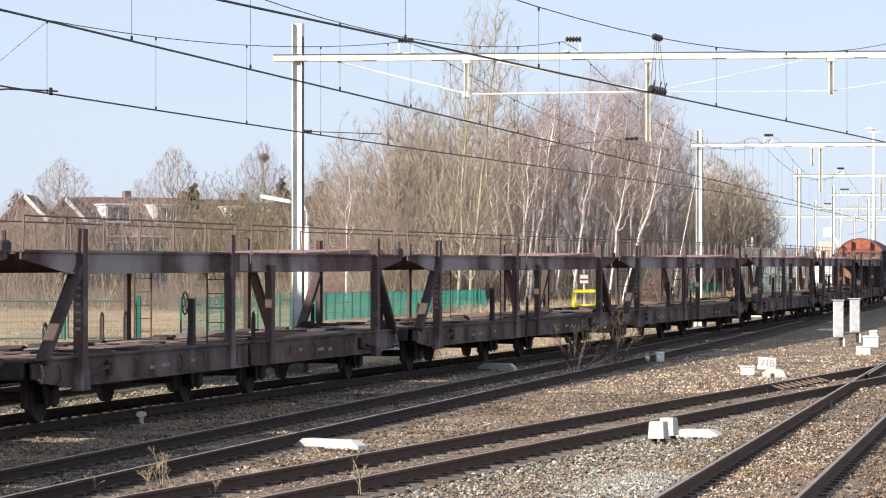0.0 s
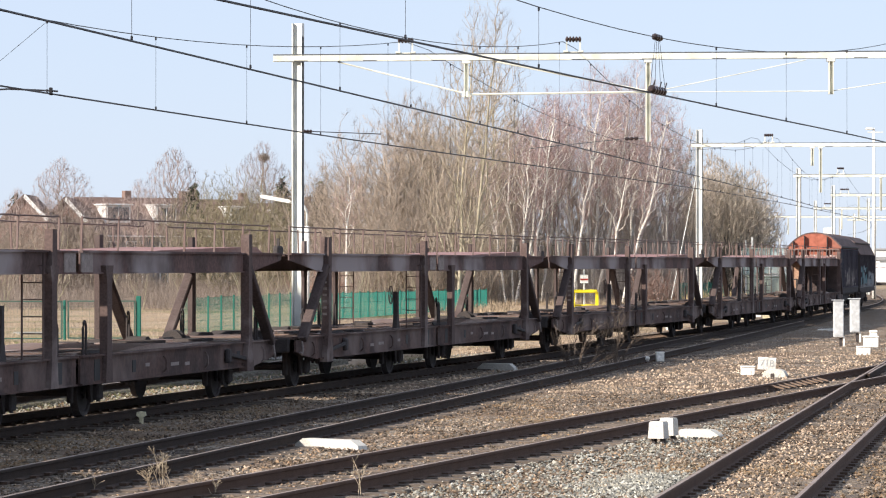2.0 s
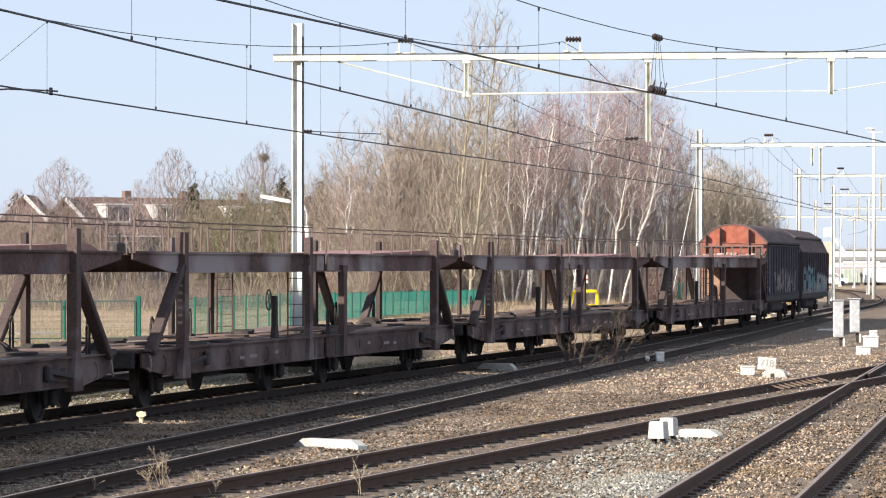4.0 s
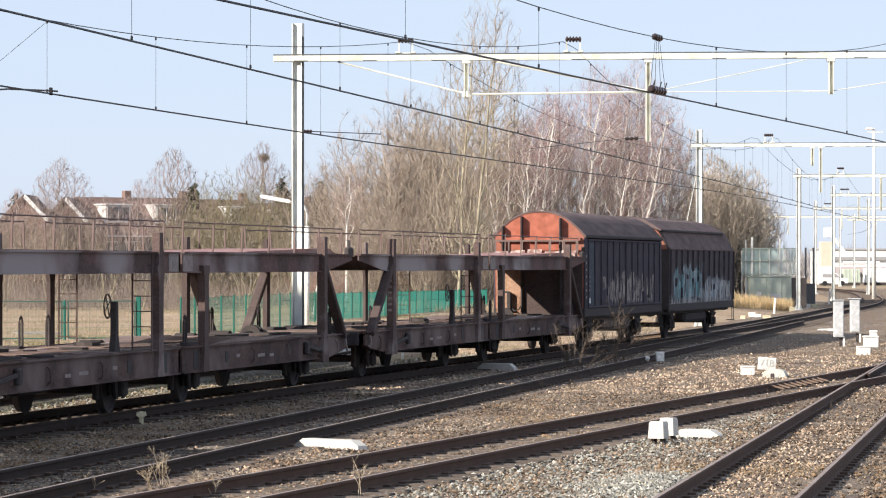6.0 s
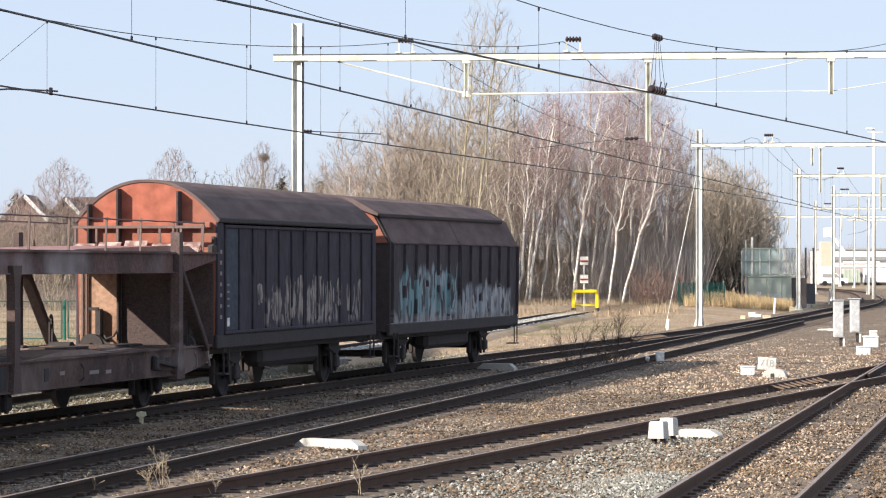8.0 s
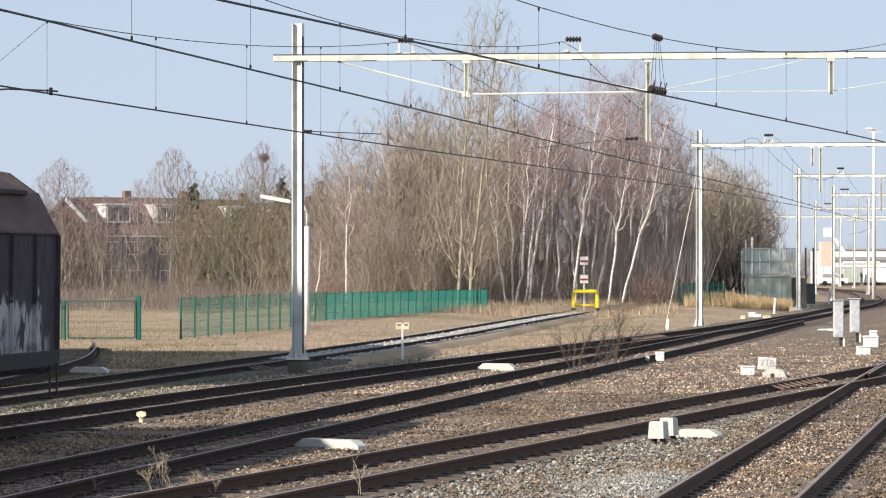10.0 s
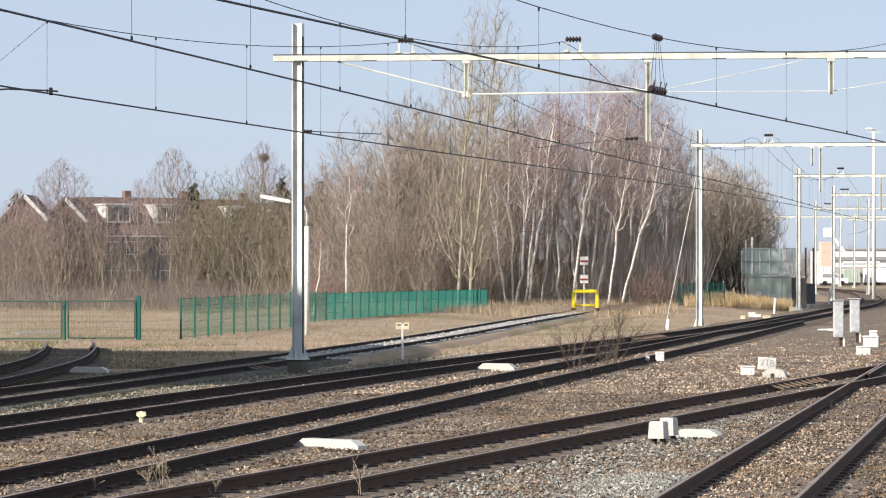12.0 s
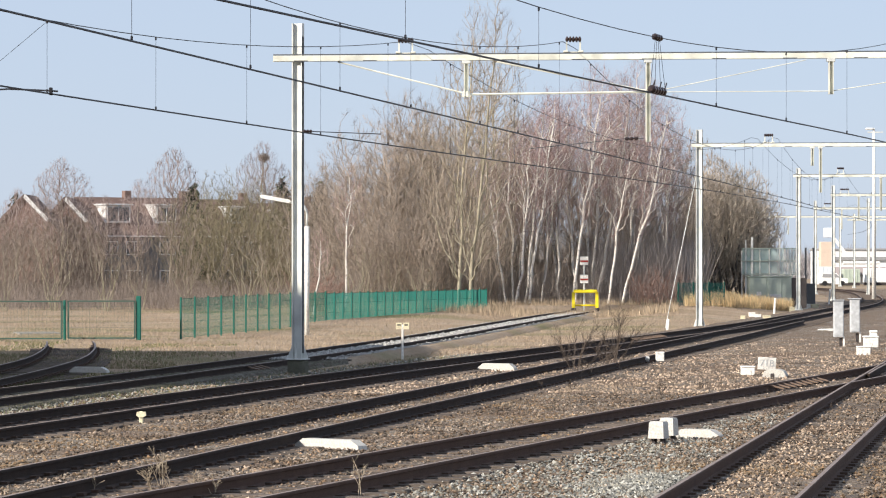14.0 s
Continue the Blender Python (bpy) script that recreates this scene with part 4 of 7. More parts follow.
def bevel_wagon():
    """Sliding-wall van with sloped roof shoulders; origin at its front end."""
    t = thing("covered_wagon", "covered sliding-wall wagon with sloped roof shoulders and pale graffiti", "railway wagon")
    L = 14.3
    out = [(-1.34, 1.0), (-1.36, 3.0), (-1.02, 3.62), (-0.55, 3.95), (0, 4.04), (0.55, 3.95), (1.02, 3.62), (1.36, 3.0), (1.34, 1.0)]
    # end walls coloured dark, carrying the shade of the wagon in front
    for y in (0.02, L - 0.12):
        part("end_wall", Builder().prism(out, 1, y, y + 0.1), M["dark"], t)
    part("end_panel", Builder().prism([(-1.30, 3.0), (1.30, 3.0), (1.0, 3.58), (0.54, 3.9), (0, 3.99), (-0.54, 3.9), (-1.0, 3.58)], 1, -0.02, 0.02), M["orange"], t, "orange-red upper end panel")
    top = Builder()
    top.prism([(-1.12, 3.66), (-0.55, 3.98), (0, 4.08), (0.55, 3.98), (1.12, 3.66), (1.1, 3.60), (0, 3.99), (-1.1, 3.60)], 1, -0.12, L - 0.9)
    part("roof", top, M["roof"], t)
    # dark bars draw the shadow line under the roof ledge
    part("roof_edge", Builder().box((1.08, L / 2 - 0.45, 3.62), (0.10, L - 0.9, 0.09), ch=0.02).box((-1.08, L / 2 - 0.45, 3.62), (0.10, L - 0.9, 0.09), ch=0.02), M["dark"], t)
    for s in (-1, 1):
        for k in range(2):
            y0, y1 = 0.15 + k * 7.05, 0.1 + (k + 1) * 7.05
            d = Builder()
            prof = [(s * 1.33, 1.15), (s * 1.36, 3.0), (s * 1.04, 3.62), (s * 1.0, 3.58), (s * 1.31, 2.98), (s * 1.29, 1.15)]
            d.prism(prof, 1, y0, y1)
            n = 6
            wall = part("sliding_wall", d, M["van_side_b"], t, "dark sliding wall sprayed with pale blue and white graffiti")
            for j in range(n + 1):
                y = y0 + 0.05 + (y1 - y0 - 0.1) * j / n
                part("rib", Builder().bar((s * 1.365, y, 1.2), (s * 1.385, y, 2.97), 0.07, 0.05), M["van_side_b"], wall)
            part("rail", Builder().box((s * 1.37, (y0 + y1) / 2, 3.0), (0.05, y1 - y0, 0.05), ch=0.012), M["roof"], wall)
            part("shoulder", Builder().prism([(s * 1.365, 3.01), (s * 1.05, 3.63), (s * 1.03, 3.61), (s * 1.345, 2.99)], 1, y0, y1), M["roof"], wall)
        part("sill", Builder().box((s * 1.32, L / 2, 1.05), (0.09, L, 0.26), ch=0.02), M["dark"], t)
    u = Builder()
    u.box((0, L / 2, 0.95), (2.3, L, 0.24), ch=0.02)
    u.box((0.9, L / 2, 0.70), (0.4, 4.6, 0.4), ch=0.1)
    uf = part("underframe", u, M["dark"], t)
    for y in (-0.3, L + 0.3):
        for s in (-1, 1):
            e = -1 if y < 0 else 1
            bf = Builder().tube([(s * 0.875, y + 0.3 * -e, 1.02), (s * 0.875, y + 0.22 * e, 1.02)], 0.085, 10)
            bf.tube([(s * 0.875, y + 0.2 * e, 1.02), (s * 0.875, y + 0.3 * e, 1.02)], 0.23, 16)
            part("buffer", bf, M["dark"], uf)
    axle(2.6, t)
    axle(11.6, t)
    for y in (0.5, L - 0.4):
        st = Builder()
        st.box((1.3, y, 0.45), (0.25, 0.4, 0.03))
        for o in (-0.18, 0.18):
            st.bar((1.38, y + o, 0.45), (1.38, y + o, 0.98), 0.025, 0.03)
        part("footstep", st, M["dark"], t)
    return t


def graffiti(name, base, groups, seed):
    """Sooty paint with groups of sprayed strokes: y from, to, z from, to, two hues, share covered."""
    m = material(name, base, 0.8, second=tuple(c * 0.62 for c in base), grain=1.3, fine=10, bump=0.06, stretch=(1, 1, 0.35), spec=0.12)
    n, l = m.node_tree.nodes, m.node_tree.links
    b = n["Principled BSDF"]
    co = n.new("ShaderNodeTexCoord")
    sep = n.new("ShaderNodeSeparateXYZ")
    l.new(co.outputs["Object"], sep.inputs[0])

    def times(p, q):
        mul = n.new("ShaderNodeMath")
        mul.operation = "MULTIPLY"
        l.new(p, mul.inputs[0])
        l.new(q, mul.inputs[1])
        return mul.outputs[0]

    def ramped(src, a, b2):
        r = n.new("ShaderNodeMapRange")
        r.inputs["From Min"].default_value, r.inputs["From Max"].default_value = a, b2
        l.new(src, r.inputs[0])
        return r.outputs[0]

    def clouds(scale, stretch, where, distortion, detail=2):
        mp = n.new("ShaderNodeMapping")
        mp.inputs["Location"].default_value, mp.inputs["Scale"].default_value = (0, where, 0), stretch
        l.new(co.outputs["Object"], mp.inputs[0])
        nz = n.new("ShaderNodeTexNoise")
        nz.inputs["Scale"].default_value, nz.inputs["Detail"].default_value, nz.inputs["Distortion"].default_value = scale, detail, distortion
        l.new(mp.outputs[0], nz.inputs["Vector"])
        return nz.outputs["Fac"]

    ragged = clouds(1.0, (0.1, 1.6, 0.1), seed + 5, 0.0)          # uneven top edge
    for y0, y1, z0, z1, hue_a, hue_b, share in groups:
        zz = n.new("ShaderNodeMath")
        zz.operation = "MULTIPLY_ADD"
        zz.inputs[1].default_value, zz.inputs[2].default_value = 1.3, -0.65
        l.new(ragged, zz.inputs[0])
        hi = n.new("ShaderNodeMath")
        hi.operation = "ADD"
        l.new(sep.outputs["Z"], hi.inputs[0])
        l.new(zz.outputs[0], hi.inputs[1])
        mask = times(ramped(sep.outputs["Z"], z0 - 0.08, z0 + 0.05), ramped(hi.outputs[0], z1 + 0.05, z1 - 0.08))
        mask = times(mask, times(ramped(sep.outputs["Y"], y0 - 0.1, y0 + 0.1), ramped(sep.outputs["Y"], y1 + 0.1, y1 - 0.1)))
        strokes = clouds(1.5, (0.2, 1.5, 0.5), seed, 2.4)
        mask = times(mask, ramped(strokes, 0.5 - share, 0.53 - share))
        mask = times(mask, ramped(clouds(6.0, (1, 1, 0.3), seed, 0.5, 5), 0.25, 0.5))
        ramp = n.new("ShaderNodeValToRGB")
        ramp.color_ramp.elements[0].color, ramp.color_ramp.elements[1].color = (*hue_a, 1), (*hue_b, 1)
        ramp.color_ramp.elements[0].position, ramp.color_ramp.elements[1].position = 0.4, 0.6
        l.new(clouds(0.9, (1, 1, 1), 0, 0, 4), ramp.inputs[0])
        mx = n.new("ShaderNodeMix")
        mx.data_type = "RGBA"
        l.new(mask, mx.inputs["Factor"])
        l.new(b.inputs["Base Color"].links[0].from_socket, mx.inputs["A"])
        l.new(ramp.outputs[0], mx.inputs["B"])
        l.new(mx.outputs["Result"], b.inputs["Base Color"])
    return m


def sprayed_letter(parent, y, z0, z1, w, x, mat, seed):
    """One tall sprayed shape: an uneven upright patch lying on the wall."""
    rnd = random.Random(seed)
    ring = []
    for k in range(22):
        a = 2 * math.pi * k / 22
        c, sn = math.cos(a), math.sin(a)
        q = 0.5 * abs(c) ** 0.55 * (1 if c > 0 else -1) * rnd.uniform(0.72, 1.1)
        ring.append((y + w * q, (z0 + z1) / 2 + (z1 - z0) / 2 * abs(sn) ** 0.7 * (1 if sn > 0 else -1) * rnd.uniform(0.85, 1.1)))
    part("graffiti_letter", Builder().prism(ring, 0, x, x + 0.004), M[mat], parent, "faded sprayed letter shape")


def sprayed(name, hue, soot):
    return material(name, hue, 0.85, second=soot, grain=2.2, fine=9, bump=0.02, mix=1.0, contrast=(0.44, 0.56), stretch=(1, 3.0, 0.9), spec=0.12)


M["blue_soot"] = material("sooty_blue_grey_paint", (0.075, 0.088, 0.105), 0.85, second=(0.055, 0.06, 0.072), grain=2, fine=10, bump=0.04, spec=0.12)
M["spray_pale"] = sprayed("faded_pale_spray", (0.33, 0.29, 0.25), (0.075, 0.066, 0.075))
M["orange_dirt"] = material("grimy_orange_brown_paint", (0.37, 0.235, 0.165), 0.9, second=(0.26, 0.155, 0.105), contrast=(0.42, 0.6), mix=1.0, grain=1.4, fine=12, bump=0.06, spec=0.15)
M["van_side"] = graffiti("sooty_sprayed_side", (0.064, 0.057, 0.070),
                         [(3.4, 6.2, 1.36, 1.95, (0.36, 0.31, 0.27), (0.27, 0.24, 0.23), 0.0), (6.6, 9.6, 1.36, 2.0, (0.38, 0.33, 0.30), (0.30, 0.27, 0.26), 0.02),
                          (10.2, 11.6, 1.36, 1.85, (0.30, 0.26, 0.24), (0.23, 0.22, 0.21), 0.0)], 3.0)
M["van_side_b"] = graffiti("sprayed_side", (0.082, 0.070, 0.076),
                           [(0.2, 13.8, 1.14, 1.40, (0.30, 0.29, 0.29), (0.36, 0.35, 0.34), 0.14), (1.0, 7.0, 1.35, 2.4, (0.19, 0.33, 0.35), (0.34, 0.40, 0.42), 0.05),
                            (7.6, 13.4, 1.3, 1.95, (0.48, 0.47, 0.45), (0.34, 0.38, 0.41), 0.08)], 9.0)

PITCH = 27.2
carriers = [car_carrier(True), car_carrier()]
for k in range(5):
    carriers.append(copy_thing(carriers[1], Matrix.Identity(4)))
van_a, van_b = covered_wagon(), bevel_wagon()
for k, (y, z0, z1, w) in enumerate(((3.0, 1.75, 2.15, 0.3), (4.15, 1.4, 2.0, 0.4), (5.3, 1.42, 2.3, 0.62), (6.25, 1.42, 2.32, 0.6), (7.5, 1.42, 2.34, 0.6), (8.5, 1.4, 2.2, 0.35),
                                    (9.4, 1.65, 2.25, 0.3), (10.2, 1.5, 2.1, 0.2), (11.25, 1.7, 2.2, 0.3))):
    sprayed_letter(van_a, y, z0, z1, w * 1.45, 1.351, "spray_pale", k)


# ---- trees ----
M.update(
    # wood's bark, twigs and undergrowth lightened: haze put into their colours
    bark=material("grey_brown_bark", (0.3, 0.255, 0.205), 0.95, second=(0.19, 0.16, 0.13), grain=5, fine=40, bump=0.5, rand=0.2),
    green_bark=material("olive_bark", (0.36, 0.325, 0.235), 0.95, second=(0.24, 0.21, 0.15), grain=4, fine=40, bump=0.4, rand=0.2),
    dark_bark=material("dark_grey_bark", (0.13, 0.115, 0.10), 0.95, second=(0.08, 0.07, 0.06), grain=5, fine=40, bump=0.5, rand=0.2),
    birch_bark=material("white_birch_bark", (0.64, 0.60, 0.54), 0.85, rand=0.2, second=(0.12, 0.10, 0.09), grain=5, mix=0.85, fine=30, bump=0.3,
                        stretch=(1.2, 1.2, 3.0), contrast=(0.56, 0.65)),
    pale_stem=material("pale_green_grey_stems", (0.36, 0.33, 0.235), 0.95, second=(0.25, 0.225, 0.155), grain=3, fine=30, bump=0.3, rand=0.15),
    far_twig=material("grey_far_twigs", (0.31, 0.29, 0.29), 0.95, second=(0.24, 0.22, 0.22), grain=0.1, fine=1, bump=0, island=0.15),
    dull_twig=material("dull_brown_twigs", (0.23, 0.188, 0.152), 0.95, second=(0.165, 0.135, 0.11), grain=0.5, fine=5, bump=0, rand=0.2, island=0.3),
    twig=material("brown_twigs", (0.345, 0.285, 0.23), 0.95, second=(0.26, 0.21, 0.17), grain=0.5, fine=5, bump=0, rand=0.2, island=0.3),
    birch_twig=material("purple_brown_birch_twigs", (0.37, 0.268, 0.25), 0.95, second=(0.28, 0.2, 0.19), grain=0.5, fine=5, bump=0, rand=0.2, island=0.3),
    olive_twig=material("olive_twigs", (0.36, 0.305, 0.235), 0.95, second=(0.27, 0.225, 0.175), grain=0.5, fine=5, bump=0, rand=0.2, island=0.3),
    moss_twig=material("mossy_olive_twigs", (0.225, 0.195, 0.125), 0.95, second=(0.165, 0.14, 0.09), grain=0.5, fine=5, bump=0, rand=0.2, island=0.3),
    rose_twig=material("rosy_brown_twigs", (0.33, 0.265, 0.24), 0.95, second=(0.25, 0.2, 0.18), grain=0.5, fine=5, bump=0, rand=0.15, island=0.3),
    dusk_twig=material("dusky_olive_twigs", (0.45, 0.385, 0.31), 0.95, second=(0.35, 0.30, 0.24), grain=0.5, fine=5, bump=0, rand=0.2, island=0.3),
    red_twig=material("reddish_shrub_twigs", (0.3, 0.195, 0.155), 0.95, second=(0.22, 0.14, 0.11), grain=0.5, fine=5, bump=0, island=0.3),
    evergreen=material("dark_evergreen", (0.03, 0.045, 0.022), 0.9, second=(0.02, 0.028, 0.015), grain=2, fine=20, bump=0.3, island=0.4),
    hedge=material("dark_hedge_stems", (0.225, 0.185, 0.158), 0.95, second=(0.15, 0.12, 0.10), grain=0.5, fine=5, bump=0, island=0.4),
    wood_floor=material("hazy_brown_undergrowth", (0.27, 0.228, 0.195), 0.95, second=(0.19, 0.16, 0.138), grain=0.5, fine=5, bump=0, island=0.4),
    deep_wood=material("hazed_wood_stems", (0.31, 0.275, 0.255), 0.95, second=(0.21, 0.185, 0.172), grain=0.5, fine=5, bump=0, island=0.4),
    pale_weed=material("pale_dry_weed_stems", (0.34, 0.28, 0.20), 0.95, second=(0.22, 0.17, 0.12), grain=0.6, fine=5, bump=0, island=0.35),
    green_grass=material("short_green_grass", (0.13, 0.145, 0.06), 0.95, second=(0.20, 0.175, 0.09), grain=0.5, fine=6, bump=0, island=0.35),
    straw=material("straw_coloured_grass", (0.66, 0.50, 0.28), 0.95, second=(0.5, 0.36, 0.19), grain=0.6, fine=6, bump=0, island=0.35),
    drygrass=material("dry_grass_blades", (0.4, 0.312, 0.215), 0.95, second=(0.27, 0.205, 0.145), grain=0.4, fine=5, bump=0, island=0.25, third=(0.245, 0.205, 0.125)),
    weed=material("dry_weed_stems", (0.085, 0.066, 0.052), 0.95, second=(0.13, 0.10, 0.078), grain=0.6, fine=5, bump=0, island=0.35),
)


class Sticks:
    """Many thin three-sided sticks gathered into one mesh."""

    def __init__(self):
        self.v, self.f = [], []

    def stick(self, p, q, r0, r1):
        t = q - p
        u = Vector((0.3, 0.2, 1.0)) if abs(t.z) < 0.9 * t.length else Vector((1, 0.1, 0))
        x = u.cross(t).normalized()
        y = t.cross(x).normalized()
        k = len(self.v)
        for c, r in ((p, r0), (q, r1)):
            self.v += [c + x * r, c - x * (r * 0.5) + y * (r * 0.87), c - x * (r * 0.5) - y * (r * 0.87)]
        self.f += [(k, k + 1, k + 4, k + 3), (k + 1, k + 2, k + 5, k + 4), (k + 2, k, k + 3, k + 5)]

    def tip(self, p, q, r):
        """The finest twigs: one tapered sliver."""
        t = q - p
        x = Vector((t.y + 0.01, -t.x, 0.4 * t.z)).normalized() * r
        k = len(self.v)
        self.v += [p + x, p - x, q]
        self.f.append((k, k + 1, k + 2))

    def mesh(self, name, mat):
        me = bpy.data.meshes.new(name)
        me.from_pydata([tuple(p) for p in self.v], [], self.f)
        me.materials.append(mat)
        return me


def prisms(p, q, r0, r1, k):
    """Vertices and faces of many k-sided tapering sticks from points p to q."""
    t = q - p
    t = t / np.maximum(np.linalg.norm(t, axis=1, keepdims=True), 1e-6)
    u = np.where(np.abs(t[:, 2:3]) < 0.9, [[0.3, 0.2, 1.0]], [[1.0, 0.1, 0.0]])
    x = np.cross(u, t)
    x = x / np.linalg.norm(x, axis=1, keepdims=True)
    y = np.cross(t, x)
    ang = 2 * np.pi * np.arange(k) / k
    ring = x[:, None] * np.cos(ang)[None, :, None] + y[:, None] * np.sin(ang)[None, :, None]
    v = np.concatenate([p[:, None] + ring * r0[:, None, None], q[:, None] + ring * r1[:, None, None]], 1)
    j = np.arange(k)
    f = np.stack([j, (j + 1) % k, (j + 1) % k + k, j + k], 1)
    return v.reshape(-1, 3), (f[None] + 2 * k * np.arange(len(p))[:, None, None]).reshape(-1, 4)


def array_mesh(name, verts, faces, mat, smooth_faces=False):
    me = bpy.data.meshes.new(name)
    me.from_pydata(verts.tolist(), [], faces)
    me.materials.append(mat)
    if smooth_faces:
        me.polygons.foreach_set("use_smooth", [True] * len(me.polygons))
    return me


def grown_tree(seed, h, habit, bark, twigs, lean=None):
    """Trunk and crown of a bare tree with its foot at the origin.

    Buds are strewn through the crown's outline; each joins the branch that reaches it soonest, so limbs,
    branches and twigs fork as in a grown tree, and every limb is as thick as the twigs that it feeds."""
    rs = np.random.RandomState(seed)
    ht, hr = zip(*habit["outline"])
    stems, axes = habit.get("stems", 1), []
    room = 40000
    pos, up, path, bud = np.zeros((room, 3)), np.full(room, -1), np.zeros(room), np.zeros(room, bool)
    n = 0
    m = 12
    t = np.linspace(0, 1, m + 1)
    for k in range(stems):
        base, top, hs = np.zeros(2), np.array(lean if lean is not None else rs.normal(0, habit.get("sway", 0.02), 2) * h), h
        if stems > 1:
            a = 2 * np.pi * (k + rs.uniform(-0.4, 0.4)) / stems
            d = np.array([np.cos(a), np.sin(a)])
            base = d * habit.get("foot", 0.02) * h * rs.uniform(0.3, 1.2)
            hs = h * (rs.uniform(0.72, 1.0) if k else 1.0)
            top = top + base + d * habit["fan"] * h * rs.uniform(0.35, 1.1)
        w = np.cumsum(rs.normal(0, 1, (m + 1, 2)), 0)
        w = (w - w[0] - t[:, None] * (w[-1] - w[0])) * habit.get("wobble", 0.012) * h / 2
        axis = np.column_stack([base + (top - base) * t[:, None] ** habit.get("bow", 1.0) + w, hs * t])
        axis[0, 2] = -0.2
        axes.append(axis)
        for i in range(int(m * habit.get("stem_to", 1.0)) + 1):
            pos[n] = axis[i]
            if i:
                up[n], path[n] = n - 1, path[n - 1] + hs / m
            n += 1
    which = rs.randint(0, stems, habit["buds"] * 4)
    tt = rs.uniform(ht[0], 1.0, len(which))
    keep = rs.uniform(0, max(hr), len(which)) ** 1 < np.interp(tt, ht, hr)
    which, tt = which[keep][:habit["buds"]], tt[keep][:habit["buds"]]
    a, rad = rs.uniform(0, 2 * np.pi, len(tt)), np.interp(tt, ht, hr) * h * rs.uniform(0, 1, len(tt)) ** 0.55
    pts = np.zeros((len(tt), 3))
    for k, axis in enumerate(axes):
        on = which == k
        for c in range(3):
            pts[on, c] = np.interp(tt[on], t, axis[:, c])
    pts[:, 0] += rad * np.cos(a)
    pts[:, 1] += rad * np.sin(a)
    for p in pts[np.argsort(pts[:, 2] + rad * 0.8)]:
        d = np.linalg.norm(pos[:n] - p, axis=1)
        cost = d + habit["climb"] * path[:n] + 3.0 * np.maximum(0, pos[:n, 2] - p[2])
        j = int(np.argmin(cost))
        steps = max(1, int(d[j] / (0.06 * h)))
        start, dist = pos[j].copy(), d[j]
        for s in range(1, steps + 1):
            f = s / steps
            pos[n] = start + (p - start) * f
            if s < steps:
                pos[n] += rs.normal(0, 0.015 * dist, 3) * (0.6, 0.6, 0.3) - np.array([0, 0, habit.get("arch", 0.06) * dist * math.sin(math.pi * f)])
            up[n], path[n] = j, path[j] + dist / steps
            bud[n] = s == steps
            j = n
            n += 1
    pos, up, bud = pos[:n], up[:n], bud[:n]
    tip, gain = habit.get("tip", 0.006), habit.get("gain", 2.35)
    flow = np.where(bud, 1.0, 0.0)
    for i in range(n - 1, -1, -1):
        if up[i] >= 0:
            flow[up[i]] += flow[i]
    r = tip * np.maximum(flow, 1.0) ** (1 / gain) * (1 + (habit.get("stout", 1.0) - 1) * np.minimum(1, flow / 60))
    kids = np.where(up >= 0)[0]
    r1, r0 = r[kids], np.minimum(r[up[kids]], r[kids] * 1.35)
    thick = r1 > habit.get("bark_from", 0.02)
    v, f = prisms(pos[up[kids]][thick], pos[kids][thick], r0[thick], r1[thick], 6)
    trunk = array_mesh("trunk", v, f.tolist(), bark, True)
    thin = r1 < 0.0075
    mid = ~thick & ~thin
    v, f = prisms(pos[up[kids]][mid], pos[kids][mid], r0[mid], r1[mid], 3)
    p, q = pos[up[kids]][thin], pos[kids][thin]          # fine twigs as narrow blades
    x = np.cross(q - p, rs.normal(0, 1, (len(p), 3)))
    x = x / np.maximum(np.linalg.norm(x, axis=1, keepdims=True), 1e-6) * r1[thin][:, None]
    blade = np.stack([p + x, p - x, q - x, q + x], 1).reshape(-1, 3)
    f = np.concatenate([f, np.arange(4 * len(p)).reshape(-1, 4) + len(v)])
    v = np.concatenate([v, blade])
    ends = np.repeat(np.where(bud)[0], habit["sprays"])
    d = pos[ends] - pos[up[ends]]
    d = d / np.linalg.norm(d, axis=1, keepdims=True) + rs.normal(0, habit.get("loose", 0.38), (len(ends), 3)) + np.array([0, 0, habit.get("lift", 0.45)])
    d = d / np.linalg.norm(d, axis=1, keepdims=True)
    back = (pos[up[ends]] - pos[ends]) * rs.uniform(0, 1, (len(ends), 1))
    p = pos[ends] + back
    q = p + d * (habit["spray"] * h * rs.uniform(0.4, 1.2, (len(ends), 1)))
    x = np.column_stack([d[:, 1] + 0.01, -d[:, 0], 0.3 * d[:, 2]])
    x = x / np.linalg.norm(x, axis=1, keepdims=True) * tip * habit.get("fine", 0.8)
    sliver = np.stack([p + x, p - x, q], 1).reshape(-1, 3)
    tri = (np.arange(3 * len(ends)).reshape(-1, 3) + len(v)).tolist()
    crown = array_mesh("crown", np.concatenate([v, sliver]), f.tolist() + tri, twigs)
    return trunk, crown


